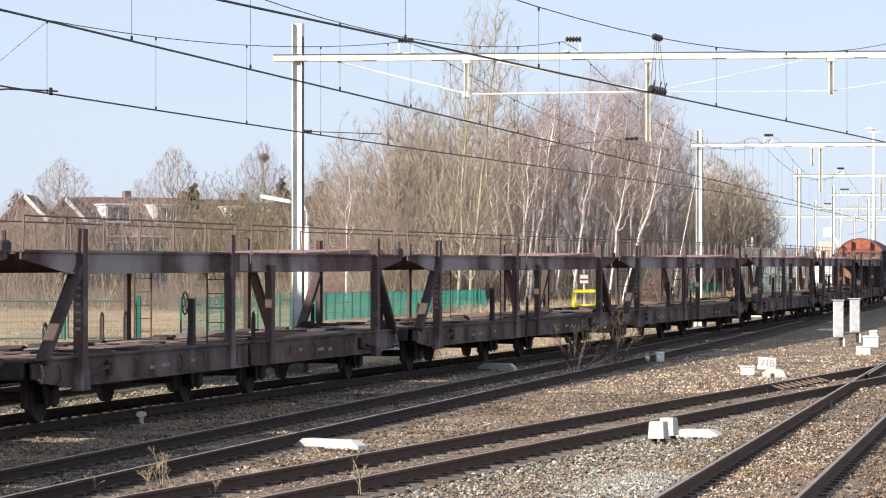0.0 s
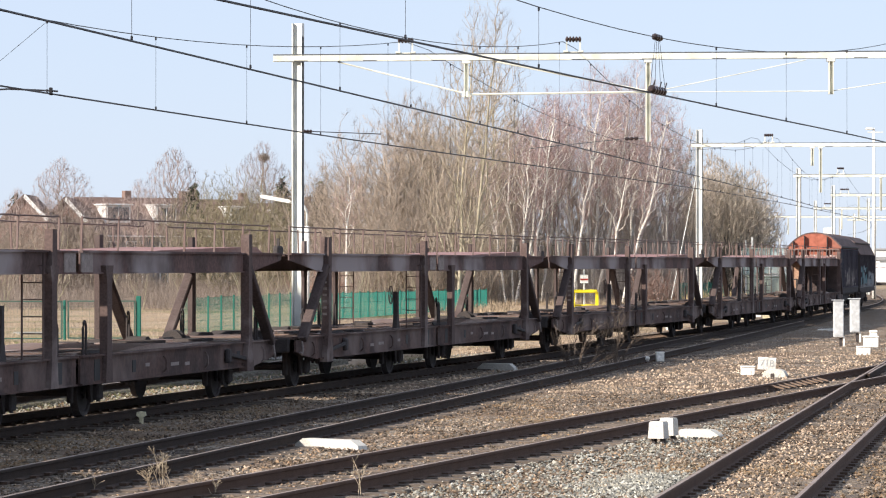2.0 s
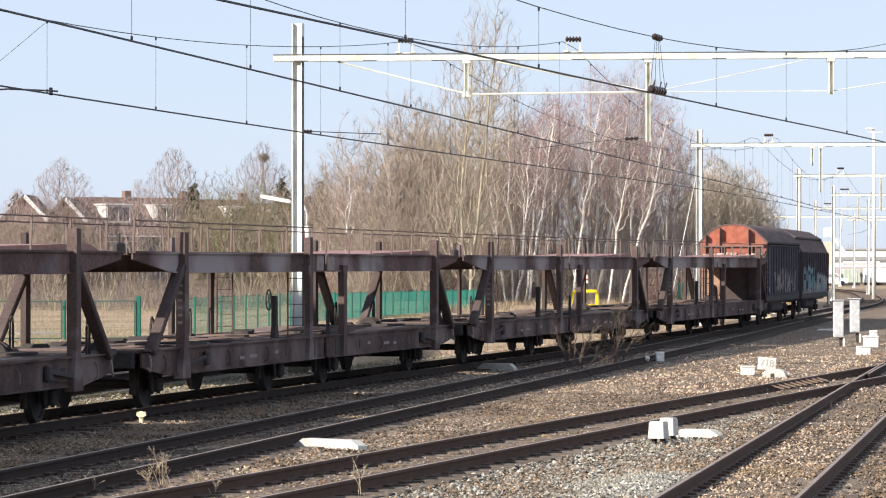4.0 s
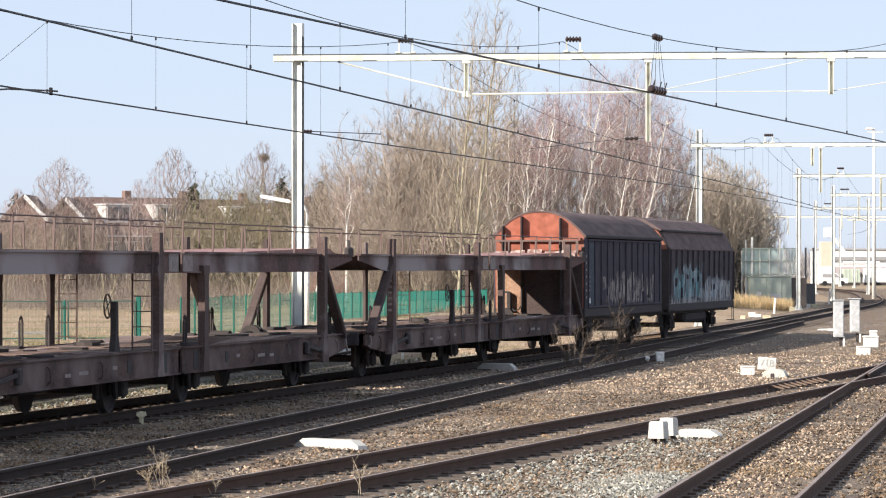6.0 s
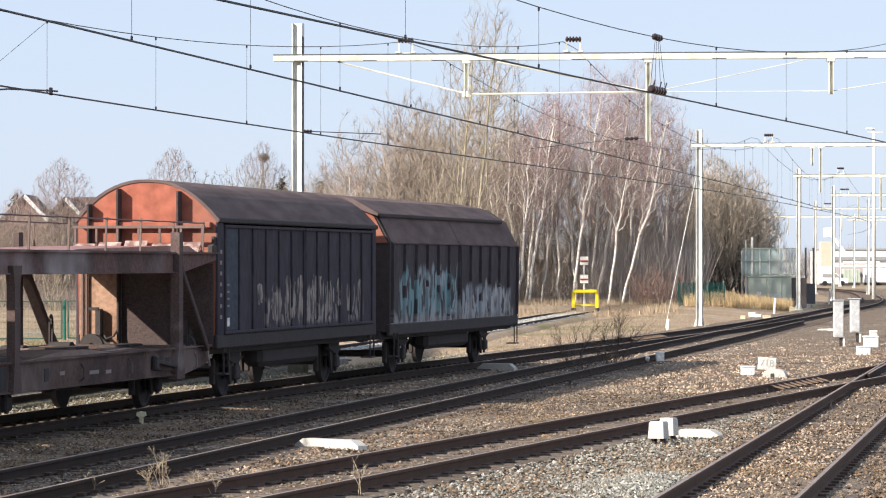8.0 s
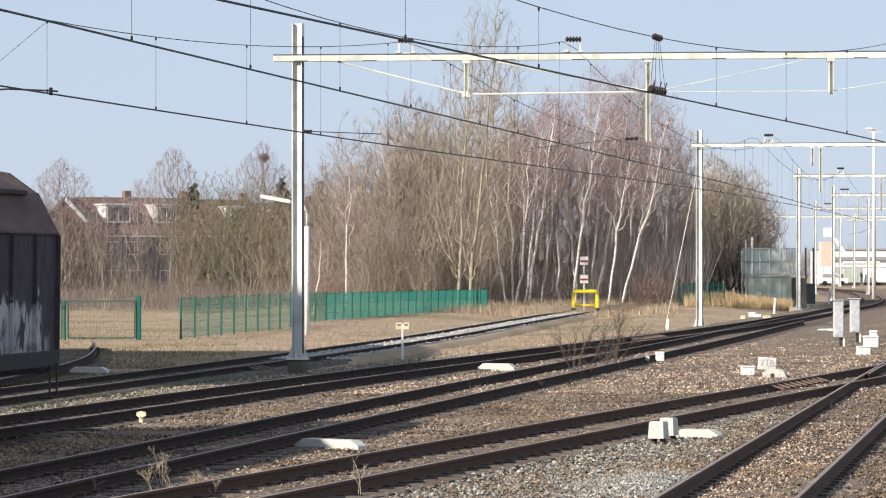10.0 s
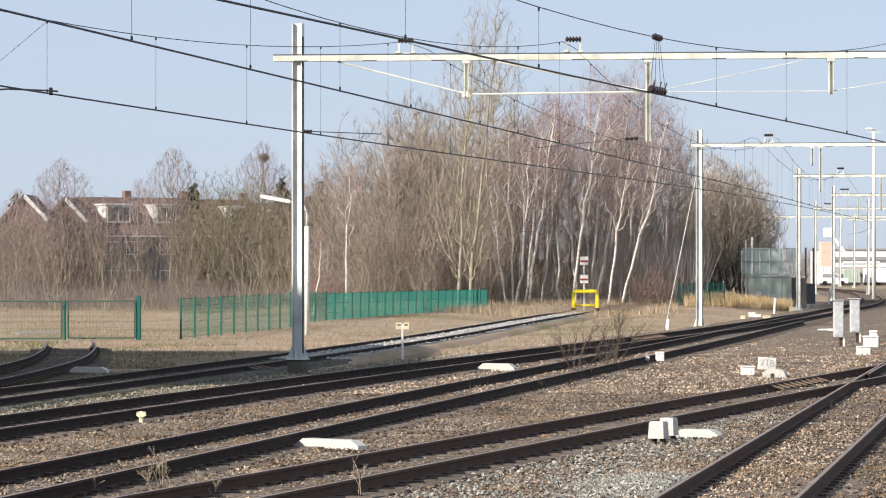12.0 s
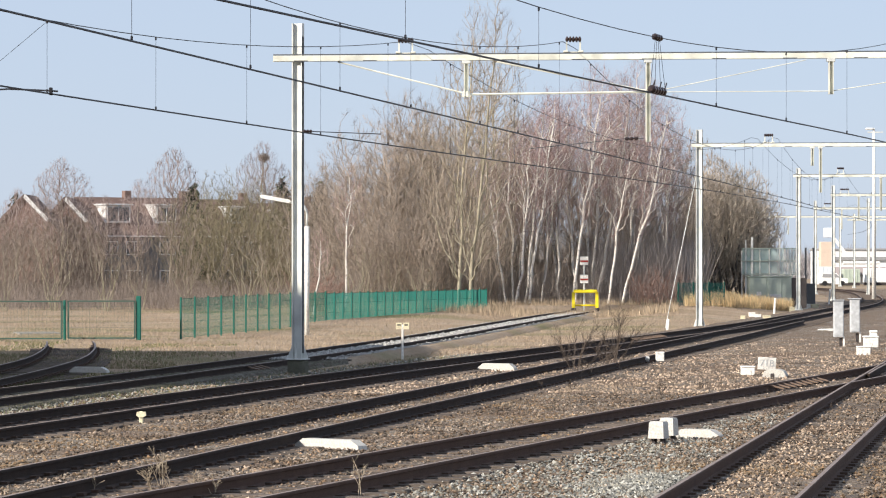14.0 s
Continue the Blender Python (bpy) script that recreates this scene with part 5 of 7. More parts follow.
HABITS = dict(
    birch=dict(climb=0.5, sprays=10, spray=0.06, lift=-0.2, loose=0.5, tip=0.0045, bark_from=0.0105, wobble=0.014, gain=2.75, stout=1.75,
               outline=((0.3, 0.015), (0.48, 0.06), (0.7, 0.15), (0.87, 0.13), (1.0, 0.015))),
    poplar=dict(buds=1300, climb=0.58, sprays=8, spray=0.034, lift=0.4, loose=0.35, tip=0.005, bark_from=0.02, wobble=0.008, arch=0.1,
                outline=((0.1, 0.03), (0.25, 0.14), (0.55, 0.17), (0.8, 0.12), (1.0, 0.015))),
    bushy=dict(buds=850, climb=0.5, sprays=18, spray=0.06, fine=0.65, tip=0.0052, bark_from=0.026, stems=4, fan=0.24, foot=0.04, wobble=0.03, bow=1.3, stem_to=0.8,
               outline=((0.05, 0.07), (0.3, 0.18), (0.65, 0.22), (0.88, 0.15), (1.0, 0.02))),
    round=dict(buds=2000, climb=0.5, sprays=13, spray=0.036, fine=0.7, tip=0.0044, bark_from=0.03, stem_to=0.6, wobble=0.008, lift=0.25, loose=0.4,
               outline=((0.32, 0.03), (0.45, 0.16), (0.66, 0.215), (0.86, 0.16), (1.0, 0.03))),
    olive=dict(buds=1300, climb=0.45, sprays=20, spray=0.045, fine=0.7, tip=0.0062, bark_from=0.04, stems=3, fan=0.16, foot=0.03, wobble=0.015, stem_to=0.65,
               outline=((0.14, 0.06), (0.35, 0.20), (0.65, 0.24), (0.87, 0.17), (1.0, 0.03))),
    shrub=dict(buds=420, climb=0.5, sprays=9, spray=0.07, tip=0.0042, bark_from=0.011, stems=8, fan=0.42, foot=0.03, wobble=0.035, bow=1.15,
               outline=((0.15, 0.03), (0.45, 0.11), (0.8, 0.12), (1.0, 0.02))),
    red_shrub=dict(buds=420, climb=0.5, sprays=9, spray=0.12, tip=0.0036, bark_from=0.02, stems=9, fan=0.45, foot=0.08, wobble=0.03,
                   outline=((0.06, 0.05), (0.5, 0.15), (1.0, 0.04))),
)
HABITS["dull"] = HABITS["bushy"]
HABITS["ivy"] = dict(HABITS["bushy"], buds=1200, sprays=18, spray=0.045)
PROTO = {}
for kind_name, n_kinds, hgt, bark_name, twig_name in (("bushy", 4, 10, "bark", "twig"), ("olive", 3, 9, "dark_bark", "dusk_twig"),
                                                      ("dull", 3, 9, "bark", "dull_twig"), ("ivy", 2, 9, "bark", "moss_twig"), ("round", 3, 11, "bark", "rose_twig"),
                                                      ("shrub", 3, 6, "pale_stem", "dull_twig"), ("red_shrub", 2, 3, "bark", "red_twig")):
    PROTO[kind_name] = [(*grown_tree(11 * k + len(kind_name) * 7, hgt, HABITS[kind_name], M[bark_name], M[twig_name]), hgt) for k in range(n_kinds)]
TREE_WORDS = dict(
    dull=("bare_tree", "bare grey-brown tree before the houses"),
    ivy=("bare_tree", "bare mossy olive-green tree before the houses"),
    olive=("bare_tree", "bare dense olive-brown tree beside the tracks"),
    bushy=("bare_tree", "bare many-stemmed tree in a brown thicket"),
    round=("bare_tree", "bare round-crowned tree with brown twigs"),
    red_shrub=("bare_shrub", "low reddish leafless shrub at the foot of the wood"),
    shrub=("bare_shrub", "bare fan-shaped shrub with olive stems"),
)


def plant(kind_name, x, y, height, width=1.0, seed=0):
    rnd = random.Random(seed * 7 + int(x * 31 + y * 17))
    trunk_me, crown_me, h0 = PROTO[kind_name][seed % len(PROTO[kind_name])]
    name, label = TREE_WORDS[kind_name]
    t = thing(name, label, "shrub" if "shrub" in kind_name else "tree", group="lineside trees")
    t.matrix_basis = Matrix.LocRotScale((x, y, ground_z(x, y)), Euler((0, 0, rnd.uniform(0, 6.28))), (width * height / h0, width * height / h0, height / h0))
    part("trunk", trunk_me, None, t)
    part("crown", crown_me, None, t)
    return t


def sight(px, y):
    """World x at distance y for a bearing given as a share of the picture's width."""
    return (px - 784.0) / 6080.0 * y


def rise(py, y):
    return 2.52 + (468.0 - py) / 6080.0 * y


# birches at the front of the wood, each grown on its own: bearing, distance, height, lean of the top in metres
for k, (px, y, h, lx, buds) in enumerate((
        (898, 195, 8.8, -1.4, 150), (908, 197, 10.8, -0.3, 200), (911, 196, 10.2, 1.0, 220), (928, 199, 12.6, 1.5, 260), (936, 197, 12.2, 1.5, 260), (994, 200, 11.6, -0.3, 240),
        (1012, 198, 13.8, 1.9, 330), (1019, 201, 12.5, -0.4, 260), (1046, 203, 11.8, 1.1, 240), (1055, 200, 13.0, 2.1, 290), (1076, 198, 9.8, 1.7, 220), (1100, 198, 12.1, 3.0, 260),
        (1074, 206, 12.6, 1.2, 260), (554, 172, 4.4, 0.35, 60), (611, 182, 7.6, 0.25, 110), (962, 208, 12.4, 0.5, 300), (1038, 209, 14.4, 0.6, 340), (1104, 210, 14.8, 0.9, 360),
        (1136, 210, 13.0, 0.6, 320), (1164, 210, 11.2, 1.0, 300), (982, 212, 12.8, 0.0, 320), (884, 203, 10.8, -0.5, 220), (1186, 214, 9.6, 0.5, 260), (945, 202, 11.0, -0.3, 240),
        (918, 203, 11.4, 0.3, 200), (1090, 213, 14.2, 0.4, 340), (1120, 208, 11.2, 1.4, 220), (958, 200, 9.8, 0.9, 160))):
    t = thing("birch_tree", "bare white-stemmed birch with fine purple-brown twigs", "tree", Matrix.Translation((sight(px, y), y, ground_z(sight(px, y), y))), group="lineside trees")
    trunk_me, crown_me = grown_tree(300 + k, h, dict(HABITS["birch"], buds=2 * buds), M["birch_bark"], M["birch_twig"], lean=(lx, 0.3))
    part("trunk", trunk_me, None, t)
    part("crown", crown_me, None, t)
for k, (px, y, h, lx) in enumerate(((811, 186, 16.6, 1.1), (831, 184, 17.0, 1.6), (868, 200, 14.0, 0.3), (760, 202, 11.8, -0.3), (905, 208, 12.6, 0.2))):
    t = thing("poplar_tree", "tall bare poplar with steep olive-brown branches", "tree", Matrix.Translation((sight(px, y), y, ground_z(sight(px, y), y))), group="lineside trees")
    trunk_me, crown_me = grown_tree(400 + k, h, HABITS["poplar"], M["green_bark"], M["olive_twig"], lean=(lx, 0.2))
    part("trunk", trunk_me, None, t)
    part("crown", crown_me, None, t)
# the wood behind: bearing, distance, height
for k, (px, y, h) in enumerate(((560, 205, 8.0), (595, 210, 8.8), (640, 204, 10.0), (675, 212, 11.6), (705, 205, 11.4), (735, 214, 12.6), (775, 208, 13.4), (815, 214, 13.0),
                                (850, 206, 10.6), (890, 216, 11.2), (925, 212, 10.8), (960, 218, 11.4), (1000, 220, 11.6), (1040, 216, 11.8), (1085, 220, 12.0),
                                (1130, 217, 11.8), (1165, 222, 11.2), (1195, 218, 9.4), (1215, 224, 8.4), (690, 200, 11.0), (720, 198, 11.6), (755, 203, 12.6), (790, 202, 13.2), (655, 198, 9.6), (830, 200, 10.8), (1080, 210, 12.0), (1125, 214, 10.6), (665, 193, 5.4), (695, 192, 6.0), (728, 193, 6.4), (762, 191, 5.8), (790, 194, 6.6), (852, 193, 5.6), (880, 196, 5.0), (715, 195, 8.0))):
    plant("bushy", sight(px, y), y, h, 1.05, k)
# the clump past the second mast
for k, (px, y, h) in enumerate(((1258, 232, 8.6), (1288, 228, 9.2), (1314, 234, 8.4), (1240, 238, 8.4), (1270, 240, 9.4), (1302, 242, 9.2), (1322, 243, 8.0), (1246, 228, 7.6), (1296, 231, 9.6), (1272, 229, 9.8), (1332, 240, 7.4), (1340, 246, 6.8), (1250, 236, 9.0), (1312, 229, 8.6))):
    plant("olive", sight(px, y), y, h, 1.0, k + 1)
# trees by the houses
for k, (kind_name, px, y, h, wide) in enumerate((
        ("round", 118, 262, 10.9, 1.2), ("round", 300, 258, 11.5, 1.05), ("round", 466, 266, 12.2, 1.0), ("ivy", 385, 255, 10.3, 1.0), ("ivy", 425, 262, 10.2, 1.0), ("ivy", 352, 270, 9.6, 1.0), ("ivy", 500, 250, 9.4, 1.0),
        ("round", 30, 300, 9.4, 1.0), ("round", 245, 310, 10.4, 1.0), ("dull", 0, 262, 7.4, 1.0), ("ivy", 445, 240, 8.4, 1.0), ("dull", 540, 242, 9.2, 1.0), ("dull", 50, 240, 5.8, 1.0), ("dull", 165, 242, 6.0, 1.0),
        ("dull", 330, 238, 7.0, 1.0), ("dull", 110, 246, 6.8, 1.0), ("dull", -5, 244, 6.4, 1.0), ("ivy", 480, 236, 8.2, 1.0), ("dull", 575, 236, 8.8, 1.0), ("ivy", 400, 240, 8.2, 1.0), ("dull", 85, 250, 7.4, 1.0),
        ("dull", 25, 252, 7.6, 1.0), ("dull", 145, 256, 7.6, 1.0), ("ivy", 325, 250, 7.8, 1.0), ("dull", 205, 252, 5.2, 1.0), ("dull", 260, 246, 5.0, 1.0), ("dull", 225, 236, 4.0, 1.0), ("ivy", 520, 238, 8.2, 1.0),
        ("bushy", 590, 222, 9.0, 1.0), ("dull", 620, 225, 9.6, 1.0), ("round", 180, 300, 8.8, 1.1), ("round", 75, 310, 9.0, 1.0))):
    plant(kind_name, sight(px, y), y, h, wide, k)
for k, (px, y, h) in enumerate(((95, 205, 6.0), (188, 205, 5.4), (435, 205, 5.6), (8, 205, 4.8), (520, 200, 5.0), (330, 210, 3.6), (625, 192, 4.6), (700, 192, 4.4), (475, 203, 5.0), (250, 208, 3.0), (655, 195, 5.2), (745, 190, 3.6))):
    plant("shrub", sight(px, y), y, h, 0.9, k)
for k, (px, y, h) in enumerate(((1130, 193, 2.0), (1148, 195, 2.4), (1166, 192, 2.2), (1190, 196, 2.0), (566, 178, 2.6), (548, 180, 2.2), (590, 182, 2.0))):
    plant("red_shrub", sight(px, y), y, h, 1.2, k)


def evergreen(x, y, h, w):
    """A dark conifer: a stem with many small drooping sprays."""
    t = thing("evergreen_tree", "dark evergreen tree among bare ones", "tree", Matrix.Translation((x, y, ground_z(x, y))))
    part("trunk", Builder().tube([(0, 0, -0.1), (0, 0, h * 0.95)], [0.16, 0.03], 7), M["bark"], t)
    rnd = random.Random(int(x * 10))
    vs, fs = [], []
    for k in range(2600):
        z = h * (1 - rnd.random() ** 0.6 * 0.95)
        r = w * (1 - z / h) ** 0.8 * (0.3 + 0.7 * math.sqrt(rnd.random())) + 0.05
        a = rnd.uniform(0, 6.28)
        c = Vector((r * math.cos(a), r * math.sin(a), z))
        s = rnd.uniform(0.1, 0.28)
        o = [Vector((rnd.gauss(0, s), rnd.gauss(0, s), rnd.gauss(-0.05, s))) for _ in range(3)]
        i = len(vs)
        vs += [c + q for q in o]
        fs.append((i, i + 1, i + 2))
    part("crown", Builder().add(vs, fs), M["evergreen"], t)


for px, y, h, w in ((500, 275, 9.7, 2.1), (342, 290, 9.6, 2.0), (28, 330, 9.4, 0.8), (568, 262, 8.8, 1.7)):
    evergreen(sight(px, y), y, h, w)

nest = Sticks()
rn = random.Random(5)
nx, ny, nz = sight(467, 266), 266.0, rise(279, 266)
for k in range(260):
    d = Vector((rn.gauss(0, 1), rn.gauss(0, 1), rn.gauss(0, 0.8))).normalized() * rn.uniform(0.1, 0.38)
    e = Vector((rn.gauss(0, 1), rn.gauss(0, 1), rn.gauss(0, 0.5))).normalized() * 0.22
    c = Vector((nx, ny, nz)) + d
    nest.stick(c - e, c + e, 0.012, 0.008)
for a in (0.3, 2.4, 4.5):                              # the fork that carries it
    nest.stick(Vector((nx, ny, nz - 2.6)), Vector((nx + 0.2 * math.cos(a), ny + 0.2 * math.sin(a), nz)), 0.035, 0.018)
tagged(part("bird_nest", nest.mesh("bird_nest", M["bark"])), "dark twig nest high in a bare tree", "nest")


def thicket(name, label, n, place, mat, h0, h1, r, spread_a, seed):
    """Thin upright stems standing close together."""
    rnd = random.Random(seed)
    st = Sticks()
    for k in range(n):
        x, y = place(rnd)
        h = rnd.uniform(h0, h1)
        p = Vector((x, y, ground_z(x, y) - 0.03))
        q = p + Vector((rnd.gauss(0, spread_a), rnd.gauss(0, spread_a), 1)).normalized() * h
        mid = p.lerp(q, 0.55) + Vector((rnd.gauss(0, 0.04), 0, 0)) * h
        st.stick(p, mid, r * 0.8, r * 0.6)
        for j in range(4):
            a = p.lerp(mid, rnd.uniform(0.5, 1))
            st.tip(a, a + Vector((rnd.gauss(0, 0.25), rnd.gauss(0, 0.25), rnd.uniform(0.3, 1))) * h * 0.4, r * 0.55)
    return tagged(part(name, st.mesh(name, mat)), label, "undergrowth", kind="stuff")


thicket("undergrowth", "brown leafless undergrowth along the foot of the wood", 6500, lambda r: (lambda y: (sight(r.uniform(540, 1050), y), y))(r.uniform(196, 228)),
        M["wood_floor"], 0.6, 3.6, 0.010, 0.45, 1)
thicket("undergrowth", "leafless undergrowth in the depth of the birch wood, hazed in colour", 4500, lambda r: (lambda y: (sight(r.uniform(1040, 1240), y), y))(r.uniform(200, 228)),
        M["deep_wood"], 1.0, 7.0, 0.014, 0.22, 8)
thicket("undergrowth", "hazy brown edge of the wood behind the stems", 4200, lambda r: (lambda y: (sight(r.uniform(550, 1240), y), y))(r.uniform(226, 244)),
        M["wood_floor"], 2.5, 8.0, 0.016, 0.25, 17)
thicket("undergrowth", "brown leafless hedge before the houses", 4500, lambda r: (lambda y: (sight(r.uniform(-30, 560), y), y))(r.uniform(208, 240)),
        M["hedge"], 0.5, 2.4, 0.010, 0.35, 2)
thicket("undergrowth", "dense brown hedge behind the field", 6000, lambda r: (lambda y: (sight(r.uniform(-30, 560), y), y))(r.uniform(240, 262)),
        M["hedge"], 0.8, 3.3, 0.014, 0.35, 3)


def blades(name, label, n, place, mat, h0, h1, w, seed, lean=0.35):
    """Loose grass blades standing on the ground."""
    rnd = random.Random(seed)
    vs, fs = [], []
    for k in range(n):
        x, y, z = place(rnd)
        h = rnd.uniform(h0, h1)
        a = rnd.uniform(0, 3.14)
        dx, dy = math.cos(a) * w, math.sin(a) * w
        i = len(vs)
        vs += [(x - dx, y - dy, z - 0.02), (x + dx, y + dy, z - 0.02), (x + rnd.gauss(0, lean) * h, y + rnd.gauss(0, lean) * h, z + h)]
        fs.append((i, i + 1, i + 2))
    me = bpy.data.meshes.new(name)
    me.from_pydata(vs, [], fs)
    me.materials.append(mat)
    return tagged(part(name, me), label, "grass", kind="stuff")


def field(r):
    while True:
        y = 92 + 130 * r.random() ** 1.4
        x = r.uniform(-0.135, 0.14) * y
        if x < LINE_A.at(y) - 2.6 and abs(x - LINE_S.at(y)) > (1.7 if y < 190 else 0):
            return x, y, ground_z(x, y)


blades("dry_grass", "short straw-coloured winter grass", 80000, field, M["drygrass"], 0.02, 0.10, 0.012, 4, 0.7)


def verge(r):
    while True:
        y = r.uniform(66, 128)
        x = r.uniform(-0.135 * y, LINE_S.at(y) - 1.5 if y < 100 else -0.06 * y)
        if noise.noise((x / 2.2, y / 6.0, 1.7)) > (y - 100) / 60 - 0.1:
            return x, y, ground_z(x, y)


blades("verge_grass", "short green grass beside the shaded sidings", 16000, verge, M["green_grass"], 0.03, 0.11, 0.012, 9)


def reeds(r):
    while True:
        px = r.uniform(1212, 1402)
        y = r.uniform(190 + 0.06 * (px - 1212), 205)
        x = sight(px, y)
        if noise.noise((x / 0.7, y / 3.0, 4.2)) + r.uniform(-0.35, 0.35) > -0.12:
            return x, y, ground_z(x, y)


blades("tall_grass", "tall straw-yellow dry grass", 9000, reeds, M["straw"], 0.25, 0.86, 0.015, 5, 0.22)


def fence_foot(r):
    y = r.uniform(176, 196)
    x = sight(r.uniform(560, 1200), y)
    return x, y, ground_z(x, y)


blades("tall_grass", "pale dry grass along the fence and the wood", 14000, fence_foot, M["drygrass"], 0.12, 0.5, 0.014, 6, 0.25)


# ---- fences, signs and boxes along the line ----
def clear_green(name, colour, alpha):
    m = bpy.data.materials.new(name)
    m.use_nodes = True
    b = m.node_tree.nodes["Principled BSDF"]
    b.inputs["Base Color"].default_value = (*colour, 1)
    b.inputs["Roughness"].default_value, b.inputs["Alpha"].default_value = 0.4, alpha
    return m


M["mesh_green"] = material("green_mesh_wire", (0.022, 0.19, 0.15), 0.6, second=(0.018, 0.15, 0.12), grain=1.5, bump=0.03)
M["gate_green"] = material("dull_green_gate_paint", (0.045, 0.10, 0.08), 0.7, second=(0.06, 0.075, 0.06), grain=1.5, bump=0.05)
M["screen"] = clear_green("green_tinted_screen", (0.66, 0.84, 0.77), 0.34)


def mesh_fence(p0, p1, z0, z1, posts, wire_gap, label, solid=False, name="mesh_fence"):
    """Green steel fence: posts and panels of upright and level wires."""
    t = thing(name, label, "fence", group="green fences")
    p0, p1 = Vector((*p0, 0)), Vector((*p1, 0))
    n = posts - 1
    d = (p1 - p0).normalized()
    ln = (p1 - p0).length
    for k in range(posts):
        p = p0.lerp(p1, k / n)
        g0 = ground_z(p.x, p.y) - 0.2
        part("post", Builder().box((p.x, p.y, (g0 + z1 + 0.06) / 2), (0.07, 0.07, z1 + 0.06 - g0), pose(0, 0, 0, 0, 0, math.degrees(math.atan2(d.y, d.x))), ch=0.01), M["green"], t)
    for k in range(n):
        a, b2 = p0.lerp(p1, k / n), p0.lerp(p1, (k + 1) / n)
        b = Builder()
        w = (b2 - a).length
        m = max(2, int(w / wire_gap))
        off = Vector((d.y, -d.x, 0)) * 0.03
        for j in range(m):
            q = a.lerp(b2, (j + 0.5) / m) + off
            if solid:
                b.bar((q.x, q.y, z0), (q.x, q.y, z1), 0.0125, 0.010)
            else:
                b.bar((q.x, q.y, z0), (q.x, q.y, z1), 0.006, 0.006)
        for j in range(4 if solid else 6):
            z = z0 + (z1 - z0) * j / (3 if solid else 5)
            b.bar(Vector((a.x, a.y, z)) + off, Vector((b2.x, b2.y, z)) + off, 0.010, 0.010)
        part("panel", b, M["mesh_green"] if solid else M["green"], t)
    return t


mesh_fence((-9.74, 127.6), (-6.3, 152.0), -0.2, 1.24, 11, 0.075, "green welded-mesh fence with square posts")
mesh_fence((-6.3, 156.0), (-5.5, 161.0), -0.2, 1.2, 3, 0.05, "green welded-mesh fence with square posts")
mesh_fence((-5.5, 161.0), (2.35, 186.0), -0.2, 1.15, 22, 0.048, "dense green steel fence before the wood", solid=True)
mesh_fence((13.25, 193.5), (16.05, 196.0), -0.1, 1.46, 4, 0.034, "dense green steel fence beside the tracks", solid=True)

gate = thing("metal_gate", "wide green mesh gate across the industrial track", "gate")
gz = -0.2
for x0, x1, yy in ((-16.6, -13.95, 125.7), (-13.8, -11.35, 126.5)):
    f = Builder()
    for z in (gz, 1.16):
        f.bar((x0, yy, z), (x1, yy, z), 0.06, 0.05)
    for x in (x0, x1):
        f.bar((x, yy, gz), (x, yy, 1.18), 0.06, 0.06)
    leaf = part("gate_frame", f, M["gate_green"], gate)
    w = Builder()
    k = x0
    while k < x1:
        w.bar((k, yy, gz), (k, yy, 1.16), 0.004, 0.004)
        k += 0.13
    for j in range(1, 7):
        w.bar((x0, yy, gz + 1.36 * j / 7), (x1, yy, gz + 1.36 * j / 7), 0.004, 0.004)
    part("gate_mesh", w, M["gate_green"], leaf)
part("gate_post", Builder().box((-11.22, 126.6, 0.5), (0.18, 0.18, 1.7), ch=0.02), M["green"], gate)
part("gate_post", Builder().box((-13.88, 126.0, 0.45), (0.1, 0.1, 1.5), ch=0.02), M["green"], gate)


M["concrete_white"] = material("weathered_white_box", (0.53, 0.51, 0.46), 0.85, second=(0.36, 0.33, 0.28), grain=9, fine=40, bump=0.1, contrast=(0.5, 0.8))


def marker_beam(x0, y0, x1, y1, h, label, lift=-0.2):
    """White fouling-point beam with sloped ends lying between tracks."""
    a, b2 = Vector((x0, y0, 0)), Vector((x1, y1, 0))
    ln = (b2 - a).length
    b = Builder()
    b.prism([(-ln / 2, 0), (ln / 2, 0), (ln / 2 - 0.02, h * 0.45), (ln / 2 - 0.16, h), (-ln / 2 + 0.16, h), (-ln / 2 + 0.02, h * 0.45)], 1, -0.1, 0.1)
    c = (a + b2) / 2
    me = b.mesh("fouling_marker", M["concrete_white"])
    ob = part("fouling_marker", me, m=Matrix.Translation((c.x, c.y, lift)) @ pose(0, 0, 0, 0, 0, math.degrees(math.atan2(b2.y - a.y, b2.x - a.x))))
    return tagged(ob, label, "marker beam", "fouling markers")


marker_beam(-2.14, 51.1, -1.17, 50.3, 0.14, "white painted concrete beam lying between two tracks")
marker_beam(0.92, 87.9, 1.86, 87.4, 0.19, "white painted concrete beam lying between two tracks", -0.2)
marker_beam(-9.38, 86.5, -8.4, 86.2, 0.14, "grey-white concrete beam lying in the shade")
marker_beam(3.62, 53.7, 4.33, 53.3, 0.15, "chipped white concrete beam beside two small boxes")


